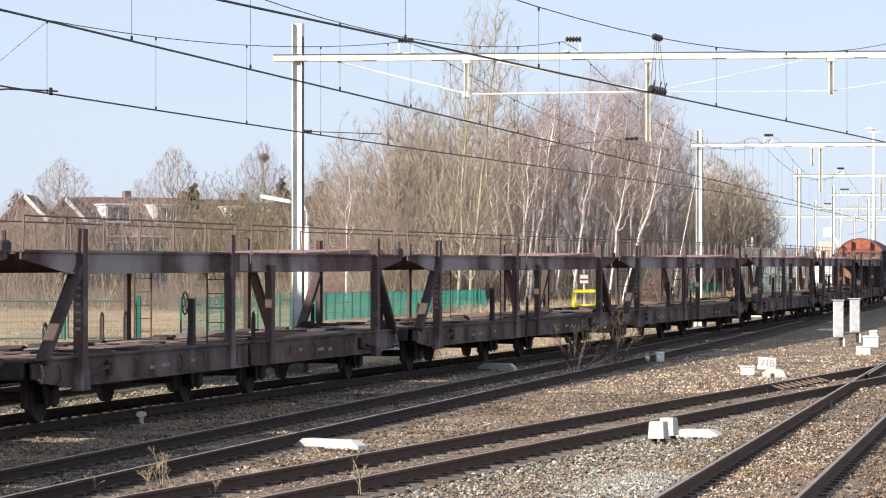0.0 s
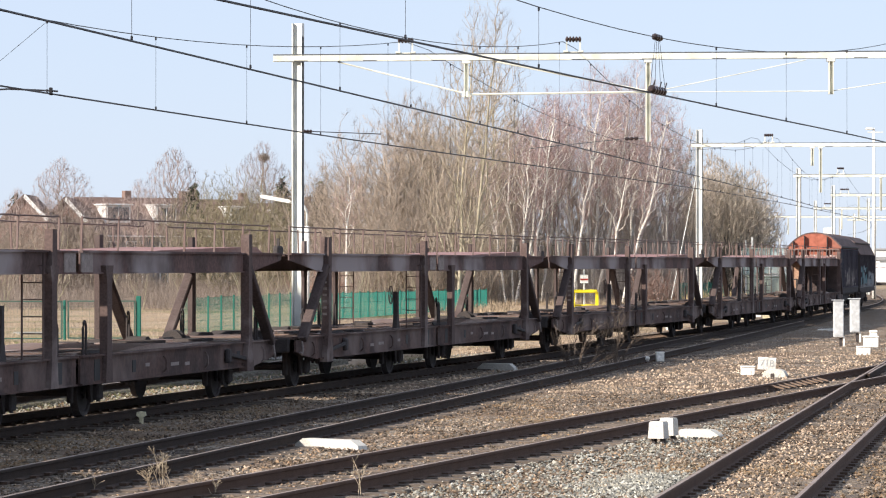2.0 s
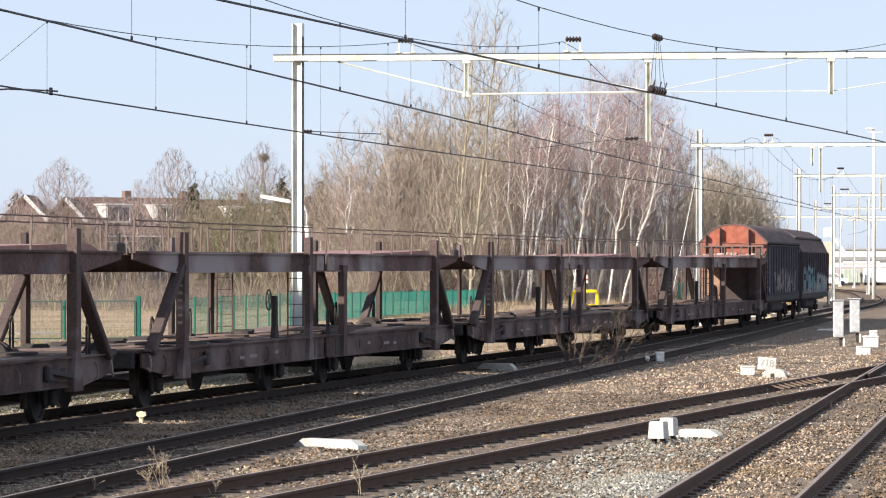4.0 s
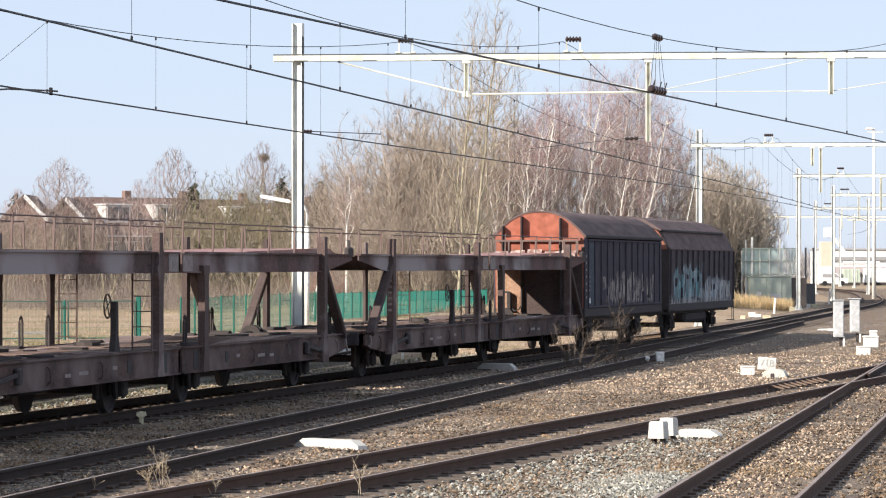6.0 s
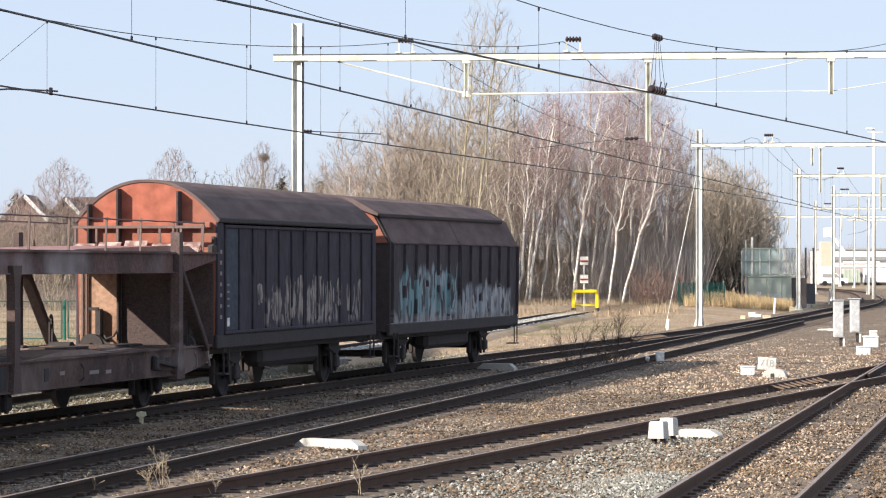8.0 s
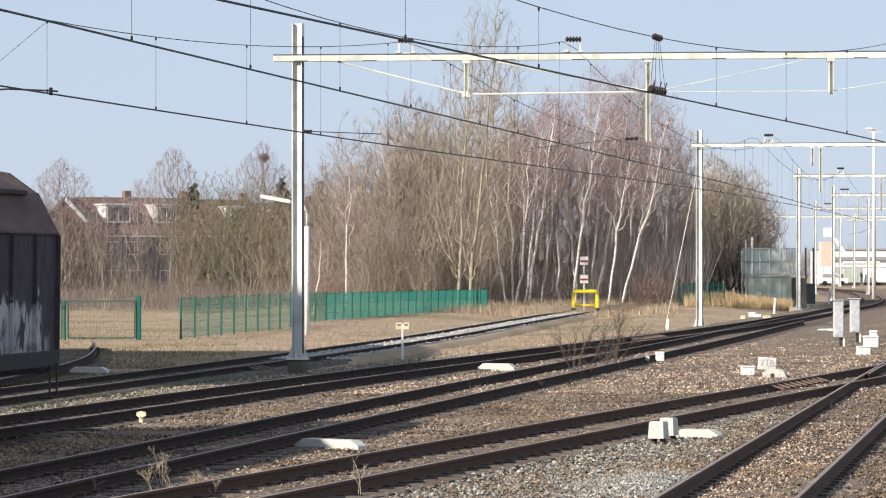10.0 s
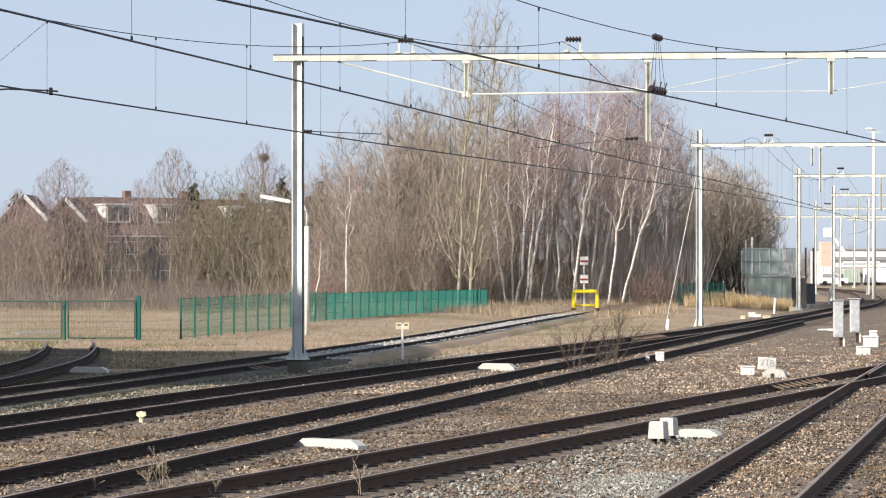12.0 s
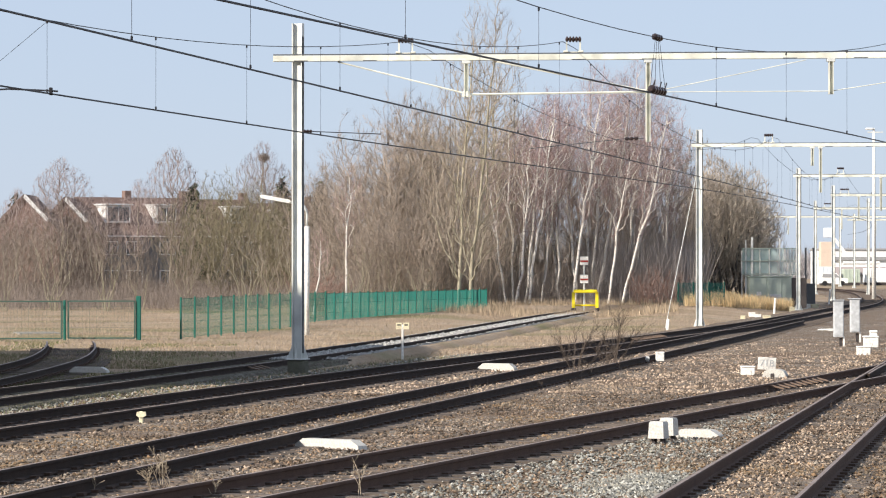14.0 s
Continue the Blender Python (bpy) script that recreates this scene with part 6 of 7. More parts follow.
def lidded_box(name, x, y, z, size, mat, label, category, turn=0, legs=0.0):
    """A small cast box with a lid that overhangs it."""
    sx, sy, sz = size
    z, legs = max(z, -0.26) if name == "marker_box" else -0.26, min(legs, 0.03)
    t = thing(name, label, category, Matrix.Translation((x, y, z)) @ pose(0, 0, 0, 0, 0, turn))
    part("body", Builder().box((0, 0, legs + sz * 0.42), (sx * 0.92, sy * 0.92, sz * 0.84), ch=0.015), M[mat], t)
    part("lid", Builder().box((0, 0, legs + sz * 0.92), (sx, sy, sz * 0.16), ch=0.02), M[mat], t)
    for s in (-1, 1):
        part("leg", Builder().box((s * sx * 0.3, 0, legs / 2 - 0.08), (0.05, 0.05, legs + 0.2)), M["dark"], t)
    return t




def tapered_box(x, y, z, w, d, h, turn, label):
    """A cast box, wider at its foot, on two dark legs."""
    t = thing("junction_box", label, "junction box", Matrix.Translation((x, y, z)) @ pose(0, 0, 0, 0, 0, turn))
    b = Builder()
    c = 0.03
    b.add([(sx * w / 2 * k, sy * d / 2 * k, zz) for zz, k in ((0.0, 1.0), (h - c, 0.9), (h, 0.8)) for sx, sy in ((-1, -1), (1, -1), (1, 1), (-1, 1))],
          [(3, 2, 1, 0)] + [(4 * r + i, 4 * r + (i + 1) % 4, 4 * r + 4 + (i + 1) % 4, 4 * r + 4 + i) for r in range(2) for i in range(4)] + [(8, 9, 10, 11)])
    part("body", b, M["concrete_white"], t)
    for s in (-1, 1):
        part("leg", Builder().box((s * w * 0.28, 0, -0.12), (0.06, 0.08, 0.26)), M["dark"], t)


tapered_box(3.25, 51.8, -0.104, 0.25, 0.24, 0.255, -24, "small off-white junction box standing in the ballast")
tapered_box(3.47, 52.8, -0.11, 0.24, 0.24, 0.27, -24, "small off-white junction box standing behind another")
lidded_box("junction_box", 7.47, 84.2, -0.2, (0.36, 0.3, 0.26), "white", "white junction box beside a point machine", "junction box", 0, 0.06)
lidded_box("marker_box", 6.0, 95.0, -0.2, (0.24, 0.22, 0.27), "white", "small white box standing in the ballast", "marker box", 5, 0.03)
lidded_box("junction_box", 12.6, 102.9, -0.2, (0.42, 0.4, 0.3), "white", "white junction box beside the turnout", "junction box", 0, 0.1)
lidded_box("junction_box", 13.95, 112.0, -0.2, (0.5, 0.4, 0.42), "white", "white junction box beside the turnout", "junction box", 0, 0.05)
lidded_box("junction_box", 14.6, 111.0, -0.2, (0.4, 0.4, 0.25), "white", "low white box beside the turnout", "junction box", 0, 0.05)
lidded_box("junction_box", 14.35, 114.5, -0.2, (0.25, 0.3, 0.55), "white", "upright white box beside the turnout", "junction box", 0, 0.05)
lidded_box("junction_box", 13.55, 103.5, -0.24, (0.4, 0.3, 0.24), "grey", "grey box beside the turnout", "junction box", 0, 0.02)
lidded_box("junction_box", 14.6, 107.0, -0.24, (0.6, 0.4, 0.26), "cream", "dirty cream box beside the turnout", "junction box", 0, 0.02)
for px, py, s in ((1315, 562, 0.24), (1331, 556, 0.36), (1342, 559, 0.3), (1357, 562, 0.4)):
    yy = 2.72 / ((py + 4 - 468) / 6080)
    lidded_box("junction_box", sight(px, yy), yy, -0.22, (s, s, 0.24), "white" if py < 562 else "cream", "white box beside the far turnout", "junction box", 0, 0.02)
for px, py, s in ((1428, 541, 0.45), (1442, 541, 0.5), (1402, 546, 0.3)):
    yy = 2.6 / ((py + 2 - 468) / 6080)
    lidded_box("junction_box", sight(px, yy), yy, -0.15, (s, s, 0.32), "white" if px == 1428 else "cream", "pale box at the foot of a mast", "junction box", 0, 0.02)

# point machine and its number board
pm = thing("point_machine", "grey cast point machine beside the track", "point machine", Matrix.Translation((7.95, 82.6, -0.27)) @ pose(0, 0, 0, 0, 0, -14))
prof = [(-0.24, 0), (0.32, 0), (0.32, 0.14), (0.26, 0.23), (0.14, 0.27), (-0.1, 0.27), (-0.2, 0.22), (-0.24, 0.12)]
part("housing", Builder().prism(prof, 1, -0.2, 0.2), M["concrete_white"], pm)
part("lock", Builder().box((0, -0.21, 0.12), (0.09, 0.03, 0.1), ch=0.01), M["dark"], pm, "dark lock plate")
part("base_plate", Builder().box((0.1, 0, 0.0), (1.2, 0.5, 0.1), ch=0.01), M["white"], pm, "pale base plate")
nb = thing("number_board", "white number board on a short stake", "sign", Matrix.Translation((8.2, 87.3, -0.45)) @ pose(0, 0, 0, 8, 3, 4))
part("board", Builder().box((0, 0, 0.45), (0.46, 0.03, 0.32), ch=0.008), M["white"], nb)
part("stake", Builder().box((0, 0.03, 0.15), (0.04, 0.03, 0.36)), M["dark"], nb)
figures = bpy.data.curves.new("figures", "FONT")
figures.body, figures.size, figures.extrude, figures.align_x, figures.align_y = "71B", 0.24, 0.003, "CENTER", "CENTER"
text_ob = bpy.data.objects.new("figures", figures)
me = bpy.data.meshes.new_from_object(text_ob)
me.materials.clear()
me.materials.append(M["grey"])
bpy.data.objects.remove(text_ob)
part("figures", me, None, nb, "grey painted figures", m=Matrix.Translation((0, -0.02, 0.46)) @ pose(0, 0, 0, 90, 0, 0))

ob = part("concrete_slab", Builder().box((0, 0, 0), (1.7, 3.0, 0.12), pose(0, 0, 0, 0, 0, 12), ch=0.02), M["concrete"], m=Matrix.Translation((-16.3, 138.0, ground_z(-16.3, 138.0))))
tagged(ob, "pale concrete slab lying in the grass", "slab", kind="structure")

# low white mushroom marker and small white post
tm = thing("cable_marker", "cream T-shaped cable marker post", "marker post", Matrix.Translation((-5.12, 58.3, -0.215)))
part("post", Builder().box((0, 0, 0.1), (0.07, 0.07, 0.28), ch=0.012), M["cream"], tm)
part("cap", Builder().prism([(-0.085, 0.17), (-0.04, 0.14), (0.04, 0.14), (0.085, 0.17), (0.07, 0.23), (-0.07, 0.23)], 1, -0.06, 0.06), M["cream"], tm)
tm2 = thing("cable_marker", "small white cable marker post", "marker post", Matrix.Translation((5.6, 94.0, -0.25)))
part("post", Builder().box((0, 0, 0.1), (0.07, 0.07, 0.22), ch=0.012), M["white"], tm2)
part("cap", Builder().box((-0.03, 0, 0.2), (0.17, 0.12, 0.09), ch=0.02), M["white"], tm2)
for x, y, h in ((9.54, 146.0, 0.5), (sight(1370, 190), 190.0, 0.95), (sight(1467, 230), 230.0, 1.15)):
    ob = part("stake", Builder().box((0, 0, h / 2), (0.11, 0.11, h), ch=0.02), M["white"], m=Matrix.Translation((x, y, ground_z(x, y) - 0.02)) @ pose(0, 0, 0, 0, 4, 0))
    tagged(ob, "short pale concrete stake beside the track", "stake")

# relay cabinets on posts
for x, y, z0, h, w in ((12.93, 112.3, 0.14, 1.19, 0.32), (14.2, 118.4, 0.17, 1.15, 0.33)):
    c = thing("relay_cabinet", "tall narrow grey relay cabinet on a steel post", "relay cabinet", Matrix.Translation((x, y, 0)), group="relay cabinets")
    part("body", Builder().box((0, 0, z0 + h / 2), (w, 0.3, h), ch=0.012), M["grey"], c)
    part("roof", Builder().box((-0.02, 0, z0 + h + 0.015), (w + 0.08, 0.38, 0.03), ch=0.008), M["grey"], c)
    part("door", Builder().box((0, -0.155, z0 + h / 2), (w - 0.05, 0.012, h - 0.08), ch=0.004), M["grey"], c)
    part("post", Builder().box((0.08, 0.0, z0 / 2 - 0.2), (0.09, 0.09, z0 + 0.35)), M["dark"], c)
    part("conduit", Builder().box((0.17, -0.05, z0 / 2 - 0.1), (0.06, 0.06, z0 + 0.25)), M["white"], c)
ob = part("cable_trough", Builder().prism([(-0.4, 0), (0.35, 0), (0.35, 0.14), (-0.2, 0.12), (-0.4, 0.05)], 1, -0.12, 0.12), M["white"], m=Matrix.Translation((sight(1460, 138), 138.0, -0.2)))
tagged(ob, "white concrete trough end on the ballast", "cable trough")

# small signs on a stake beside the siding
sp = thing("track_sign", "slim white stake with two small pale plates", "sign", Matrix.Translation((-1.16, 98.5, -0.25)))
part("stake", Builder().box((0, 0, 0.5), (0.06, 0.06, 1.08), ch=0.01), M["white"], sp)
for s in (-1, 1):
    part("plate", Builder().box((s * 0.105, -0.035, 1.0), (0.17, 0.012, 0.19), ch=0.004), M["cream"], sp)
    part("figure_bar", Builder().box((s * 0.105, -0.043, 1.03), (0.10, 0.004, 0.04)), M["dark"], sp)

# buffer stop and stop signs
bx0, by0 = 7.78, 188.0
bs = thing("buffer_stop", "bright yellow steel buffer stop at the siding's end", "buffer stop", Matrix.Translation((bx0, by0, 0.0)))
for s in (-1, 1):
    part("upright", Builder().prism([(-0.3, 0.0), (0.25, 0.0), (0.1, 1.0), (-0.12, 1.0)], 0, s * 0.64 - 0.08, s * 0.64 + 0.08), M["yellow"], bs)
    part("clamp", Builder().box((s * 0.64, -0.18, 0.05), (0.26, 0.3, 0.16), ch=0.03), M["dark"], bs)
part("crossbeam", Builder().box((0, -0.1, 1.04), (1.30, 0.26, 0.18), ch=0.03), M["yellow"], bs)
part("tie_bar", Builder().box((0, 0.05, 0.27), (1.2, 0.08, 0.10), ch=0.02), M["yellow"], bs)
ss_ = thing("stop_sign", "two red and white striped stop plates on a pale post", "sign", Matrix.Translation((bx0 - 0.02, by0 + 0.8, ground_z(bx0, by0))))
part("post", Builder().tube([(0, 0, 0), (0, 0, 3.0)], 0.04, 8), M["galv"], ss_)
for z in (2.0, 3.0):
    pl = part("plate", Builder().box((0, -0.06, z), (0.44, 0.03, 0.46), ch=0.006), M["white"], ss_)
    part("stripe", Builder().box((0, -0.078, z - 0.03), (0.43, 0.006, 0.10)), M["red"], pl)

# street lamp behind the siding
lp = thing("street_lamp", "slim white street lamp with a long arm and flat head", "street lamp", Matrix.Translation((-5.38, 135.8, ground_z(-5.38, 135.8))))
part("pole", Builder().tube([(0, 0, -0.1), (0, 0, 4.3)], 0.095, 12), M["white"], lp, smooth=True)
part("arm", Builder().tube([(0, 0, 4.28), (0, 0, 4.75), (-0.03, 0, 4.95), (-0.12, 0, 5.1), (-0.3, 0, 5.2), (-0.8, 0, 5.27)], 0.05, 8), M["galv"], lp, smooth=True)
part("head", Builder().prism([(-1.86, 5.52), (-1.82, 5.42), (-0.72, 5.22), (-0.62, 5.28), (-0.7, 5.36), (-1.78, 5.56)], 1, -0.12, 0.12), M["white"], lp)

# guy wire at the second mast
gy = thing("guy_wire", "steel guy wire with a pale anchor", "guy wire")
part("rod", Builder().tube([(10.9, 147.9, 6.3), (9.45, 146.0, -0.2)], 0.014, 6), M["galv"], gy)

# green equipment cabinet and screen past the wood
M["shed_brown"] = material("dark_brown_boards", (0.15, 0.125, 0.11), 0.9, second=(0.10, 0.085, 0.075), grain=2, fine=20, bump=0.2)
gc = thing("equipment_cabinet", "grey-green equipment building beside the tracks", "cabinet", Matrix.Translation((sight(1361, 208), 208.0, ground_z(19.5, 208))))
M["sage"] = material("faded_green_cladding", (0.45, 0.50, 0.42), 0.8, second=(0.36, 0.41, 0.34), grain=1.5, fine=20, bump=0.1)
part("body", Builder().box((0, 0, 0.78), (2.54, 2.0, 1.9), ch=0.02), M["sage"], gc)
part("roof", Builder().box((0, 0, 1.77), (2.72, 2.12, 0.08), ch=0.02), M["sage"], gc)
for s in (-0.65, 0.25):
    d = part("door", Builder().box((s, -1.02, 0.8), (0.82, 0.05, 1.7), ch=0.01), M["sage"], gc)
part("vent", Builder().box((0.3, -1.06, 0.45), (0.7, 0.03, 0.5), ch=0.01), M["grey"], gc, "grey vent grille")
part("notice", Builder().box((-0.7, -1.06, 0.72), (0.28, 0.02, 0.26)), M["white"], gc, "small white notice")
part("shed", Builder().box((1.75, 0.1, 0.76), (0.9, 1.8, 1.86), ch=0.02), M["shed_brown"], gc, "dark brown lean-to shed")
sc = thing("wind_screen", "tall green-tinted glass screen on white posts", "screen", Matrix.Translation((0, 0, 0)))
for px, z1, w in ((1313, 3.4, 0.06), (1320, 4.1, 0.09), (1331, 4.3, 0.15), (1345, 3.5, 0.06), (1362, 3.5, 0.06), (1380, 4.2, 0.10), (1389, 3.6, 0.13), (1395, 3.5, 0.13), (1402, 3.5, 0.09), (1410, 3.5, 0.06)):
    part("post", Builder().box((sight(px, 226), 226.0, z1 / 2), (w, 0.1, z1), ch=0.01), M["white"], sc)
for k in range(6):
    for z in (2.3, 3.15):
        part("pane", Builder().box((sight(1321 + 16 * k, 226), 226.02 + 0.01 * k, z), (0.57, 0.02, 0.78)), M["screen"], sc)
for z in (1.85, 2.74, 3.56):
    part("rail", Builder().box((sight(1361, 226), 225.94, z), (3.6, 0.05, 0.06)), M["sage"], sc)
M["slate"] = material("dark_slate_paint", (0.07, 0.075, 0.08), 0.7, second=(0.10, 0.105, 0.11), grain=1.5, bump=0.05)
dk = thing("signal_frame", "black steel frame beside the tracks", "frame", Matrix.Translation((sight(1432, 222), 222.0, ground_z(24, 222))))
for s in (-0.22, 0.28):
    part("upright", Builder().box((s, 0, 1.9), (0.12, 0.12, 3.9), ch=0.01), M["slate"], dk)
part("box", Builder().box((0.1, 0.1, 0.8), (0.6, 0.4, 1.5), ch=0.03), M["slate"], dk)
part("brace", Builder().bar((-0.75, 0, 2.6), (-0.25, 0, 1.1), 0.06, 0.06), M["white"], dk)


# ---- houses ----
M.update(
    tile=material("brown_roof_tiles", (0.17, 0.112, 0.092), 0.85, second=(0.11, 0.077, 0.066), grain=1.2, fine=14, bump=0.4, stretch=(1, 1, 3)),
    brick=material("red_brown_brick", (0.20, 0.13, 0.107), 0.9, second=(0.14, 0.10, 0.085), grain=2, fine=18, bump=0.3),
    greywall=material("grey_plaster", (0.30, 0.30, 0.30), 0.9, second=(0.22, 0.22, 0.22), grain=1.5, fine=15, bump=0.2),
    # house walls darkened: the trees' shade is put into the grey
    shade_grey=material("shaded_grey_render", (0.17, 0.165, 0.165), 0.9, second=(0.12, 0.115, 0.115), grain=1.0, fine=15, bump=0.2),
    pane=material("dark_window_glass", (0.03, 0.035, 0.04), 0.08, spec=0.6, second=(0.05, 0.055, 0.06), grain=0.6, bump=0),
    clad=material("white_cladding", (0.8, 0.8, 0.78), 0.6, second=(0.68, 0.68, 0.66), grain=1.5, bump=0.05),
)


def window(parent, x, y, z, w, h, panes=2):
    wf = Builder()
    t = 0.07
    for s in (-1, 1):
        wf.box((x, y - 0.03, z + s * (h / 2 - t / 2)), (w, 0.08, t))
        wf.box((x + s * (w / 2 - t / 2), y - 0.033, z), (t, 0.08, h - 2 * t))
    for k in range(1, panes):
        wf.box((x - w / 2 + w * k / panes, y - 0.036, z), (t * 0.8, 0.07, h - 2 * t))
    f = part("window", wf, M["clad"], parent, "white-framed window")
    for k in range(panes):
        part("pane", Builder().box((x - w / 2 + w * (k + 0.5) / panes, y, z), (w / panes - t, 0.02, h - 2 * t)), M["pane"], f)


Y_H = 322.0
ROW_TURN = Matrix.Translation((-32.9, Y_H, 0)) @ pose(0, 0, 0, 0, 0, 30) @ Matrix.Translation((32.9, -Y_H, 0))


def row_house(x0, x1, y, eave, ridge, dormer, wall, label):
    """A terrace house with its ridge along x; the front looks at the railway."""
    t = thing("row_house", label, "house", group="terrace houses")
    depth = 8.0
    part("wall", Builder().prism([(y, -0.3), (y + depth, -0.3), (y + depth, eave), (y + depth / 2, ridge - 0.2), (y, eave)], 0, x0, x1), M[wall], t)
    rf = Builder()
    e = 0.4
    rf.prism([(y - e, eave - 0.1), (y + depth / 2, ridge), (y + depth + e, eave - 0.1), (y + depth + e, eave + 0.08), (y + depth / 2, ridge + 0.2), (y - e, eave + 0.08)], 0, x0 - 0.02, x1 + 0.02)
    part("roof", rf, M["tile"], t)
    part("gutter", Builder().box(((x0 + x1) / 2, y - e - 0.06, eave - 0.04), (x1 - x0, 0.12, 0.12), ch=0.03), M["clad"], t)
    part("chimney", Builder().box((x1 - 0.6, y + depth / 2, ridge + 0.35), (0.7, 0.7, 1.0), ch=0.03), M["brick"], t)
    if dormer:
        dx, dw = dormer
        zd0, zd1 = eave + 1.2, ridge - 0.6
        d = part("dormer", Builder().box((dx, y + 2.2, (zd0 + zd1) / 2), (dw, 3.0, zd1 - zd0), ch=0.03).box((dx, y + 2.1, zd1 + 0.06), (dw + 0.3, 3.4, 0.14), ch=0.02), M["clad"], t, "white clad dormer")
        window(t, dx, y + 0.68, (zd0 + zd1) / 2, dw * 0.9, (zd1 - zd0) * 0.84, 2)
    t.matrix_basis = ROW_TURN
    for k in range(2):
        xw = x0 + (x1 - x0) * (0.3 + 0.42 * k)
        window(t, xw, y - 0.01, eave - 1.15, (x1 - x0) * 0.28, 1.25, 2)
        window(t, xw, y - 0.01, 1.2, (x1 - x0) * 0.28, 1.5, 2)
    return t


row_house(-32.9, -26.9, Y_H, 5.2, 8.7, (-29.9, 2.6), "shade_grey", "grey terrace house with a brown tiled roof and white dormer")
row_house(-26.9, -20.9, Y_H, 5.2, 8.7, (-24.9, 2.2), "shade_grey", "terrace house with a brown tiled roof and shade-dark walls")
row_house(-20.9, -14.5, Y_H, 5.2, 8.6, (-17.2, 1.9), "shade_grey", "terrace house with a brown tiled roof and shade-dark walls")
row_house(-14.5, -7.5, Y_H, 5.2, 8.3, (-11.9, 1.8), "greywall", "grey terrace house behind bare trees")


def gable_house(x, y, w, eave, ridge, label):
    """A house whose gable looks at the railway, with white verge boards."""
    t = thing("gable_house", label, "house", group="gable houses")
    part("wall", Builder().prism([(x - w / 2, -0.3), (x + w / 2, -0.3), (x + w / 2, eave), (x, ridge), (x - w / 2, eave)], 1, y, y + 9), M["brick"], t)
    rf = Builder()
    rf.prism([(x - w / 2 - 0.3, eave - 0.25), (x, ridge), (x + w / 2 + 0.3, eave - 0.25), (x + w / 2 + 0.3, eave), (x, ridge + 0.25), (x - w / 2 - 0.3, eave)], 1, y - 0.25, y + 9.2)
    part("roof", rf, M["tile"], t)
    for s in (-1, 1):
        part("verge_board", Builder().bar((x, y - 0.3, ridge + 0.12), (x + s * (w / 2 + 0.3) * 0.62, y - 0.3, ridge + 0.12 - (ridge - eave + 0.22) * 0.62), 0.34 if s > 0 else 0.2, 0.06, up=(0, 1, 0)), M["clad"] if s > 0 else M["tile"], t, "white verge board" if s > 0 else "")
    return t


gable_house(-37.2, 305.0, 6.2, 5.2, 8.5, "brick house with a tall gable and white verge boards")
gable_house(-34.8, 316.0, 6.0, 5.2, 8.5, "brick house with a tall gable and white verge boards")

# ---- the yard far along the line ----
M["mauve"] = material("grey_mauve_wall", (0.42, 0.37, 0.37), 0.8, second=(0.34, 0.30, 0.30), grain=0.6, bump=0.05)
wh = thing("warehouse", "long white industrial building with bands and a tower", "building", Matrix.Translation((0, 0, 0)))
part("wall", Builder().box((sight(1570, 480), 486.0, 2.0), (19.0, 10, 5.0), ch=0.05), M["clad"], wh)
part("wall_band", Builder().box((sight(1570, 480), 480.8, 3.3), (19.0, 0.3, 0.5)), M["greywall"], wh)
part("roof", Builder().box((sight(1570, 480), 486.0, 4.6), (19.3, 10.4, 0.3), ch=0.05), M["greywall"], wh)
part("wall_band", Builder().box((sight(1570, 480), 480.8, 1.6), (19.0, 0.3, 1.1)), M["mauve"], wh, "grey-mauve wall band")
part("pipe", Builder().tube([(sight(1493, 478), 478.5, 2.7), (sight(1557, 478), 478.5, 2.7), (sight(1558, 478), 478.5, 1.5)], 0.22, 8), M["clad"], wh, "white pipe")
for k in range(7):
    part("door", Builder().box((sight(1496 + 12 * k, 480), 480.6, 0.7), (0.7, 0.2, 1.5)), M["greywall"], wh)
tw = thing("silo_tower", "white block tower above a peach-coloured wall", "tower")
M["peach"] = material("peach_wall", (0.62, 0.50, 0.40), 0.8, second=(0.52, 0.42, 0.34), grain=0.8, bump=0.1)
part("base", Builder().box((sight(1462, 470), 470.0, 2.1), (1.7, 2.4, 7.0), ch=0.05), M["peach"], tw)
part("head", Builder().box((sight(1466, 470), 470.0, 6.85), (1.1, 1.8, 1.3), ch=0.05), M["clad"], tw)
part("chute", Builder().bar((sight(1477, 469), 469.0, 6.0), (sight(1500, 469), 469.0, 3.6), 0.4, 0.4), M["clad"], tw)


def van(x, y, ln, h, mat, label):
    t = thing("parked_van", label, "van", Matrix.Translation((x, y, -0.25)), group="parked vans")
    part("body", Builder().prism([(-ln / 2, 0.35), (ln / 2, 0.35), (ln / 2, 0.95), (ln / 2 - 0.9, 1.05), (ln / 2 - 1.5, h), (-ln / 2 + 0.1, h), (-ln / 2, h - 0.15)], 1, -0.9, 0.9), M[mat], t)
    part("window", Builder().prism([(ln / 2 - 1.05, 1.08), (ln / 2 - 1.5, h - 0.12), (-ln / 2 + 0.5, h - 0.12), (-ln / 2 + 0.4, 1.1)], 1, -0.93, -0.905), M["greywall"], t)
    for s in (-1, 1):
        w = part("wheel", Builder().tube([(s * ln * 0.3, -0.92, 0.33), (s * ln * 0.3, -0.7, 0.33)], 0.33, 14), M["black"], t)
    return t


van(sight(1474, 440), 440.0, 3.7, 1.65, "clad", "silver-white car parked by the yard")


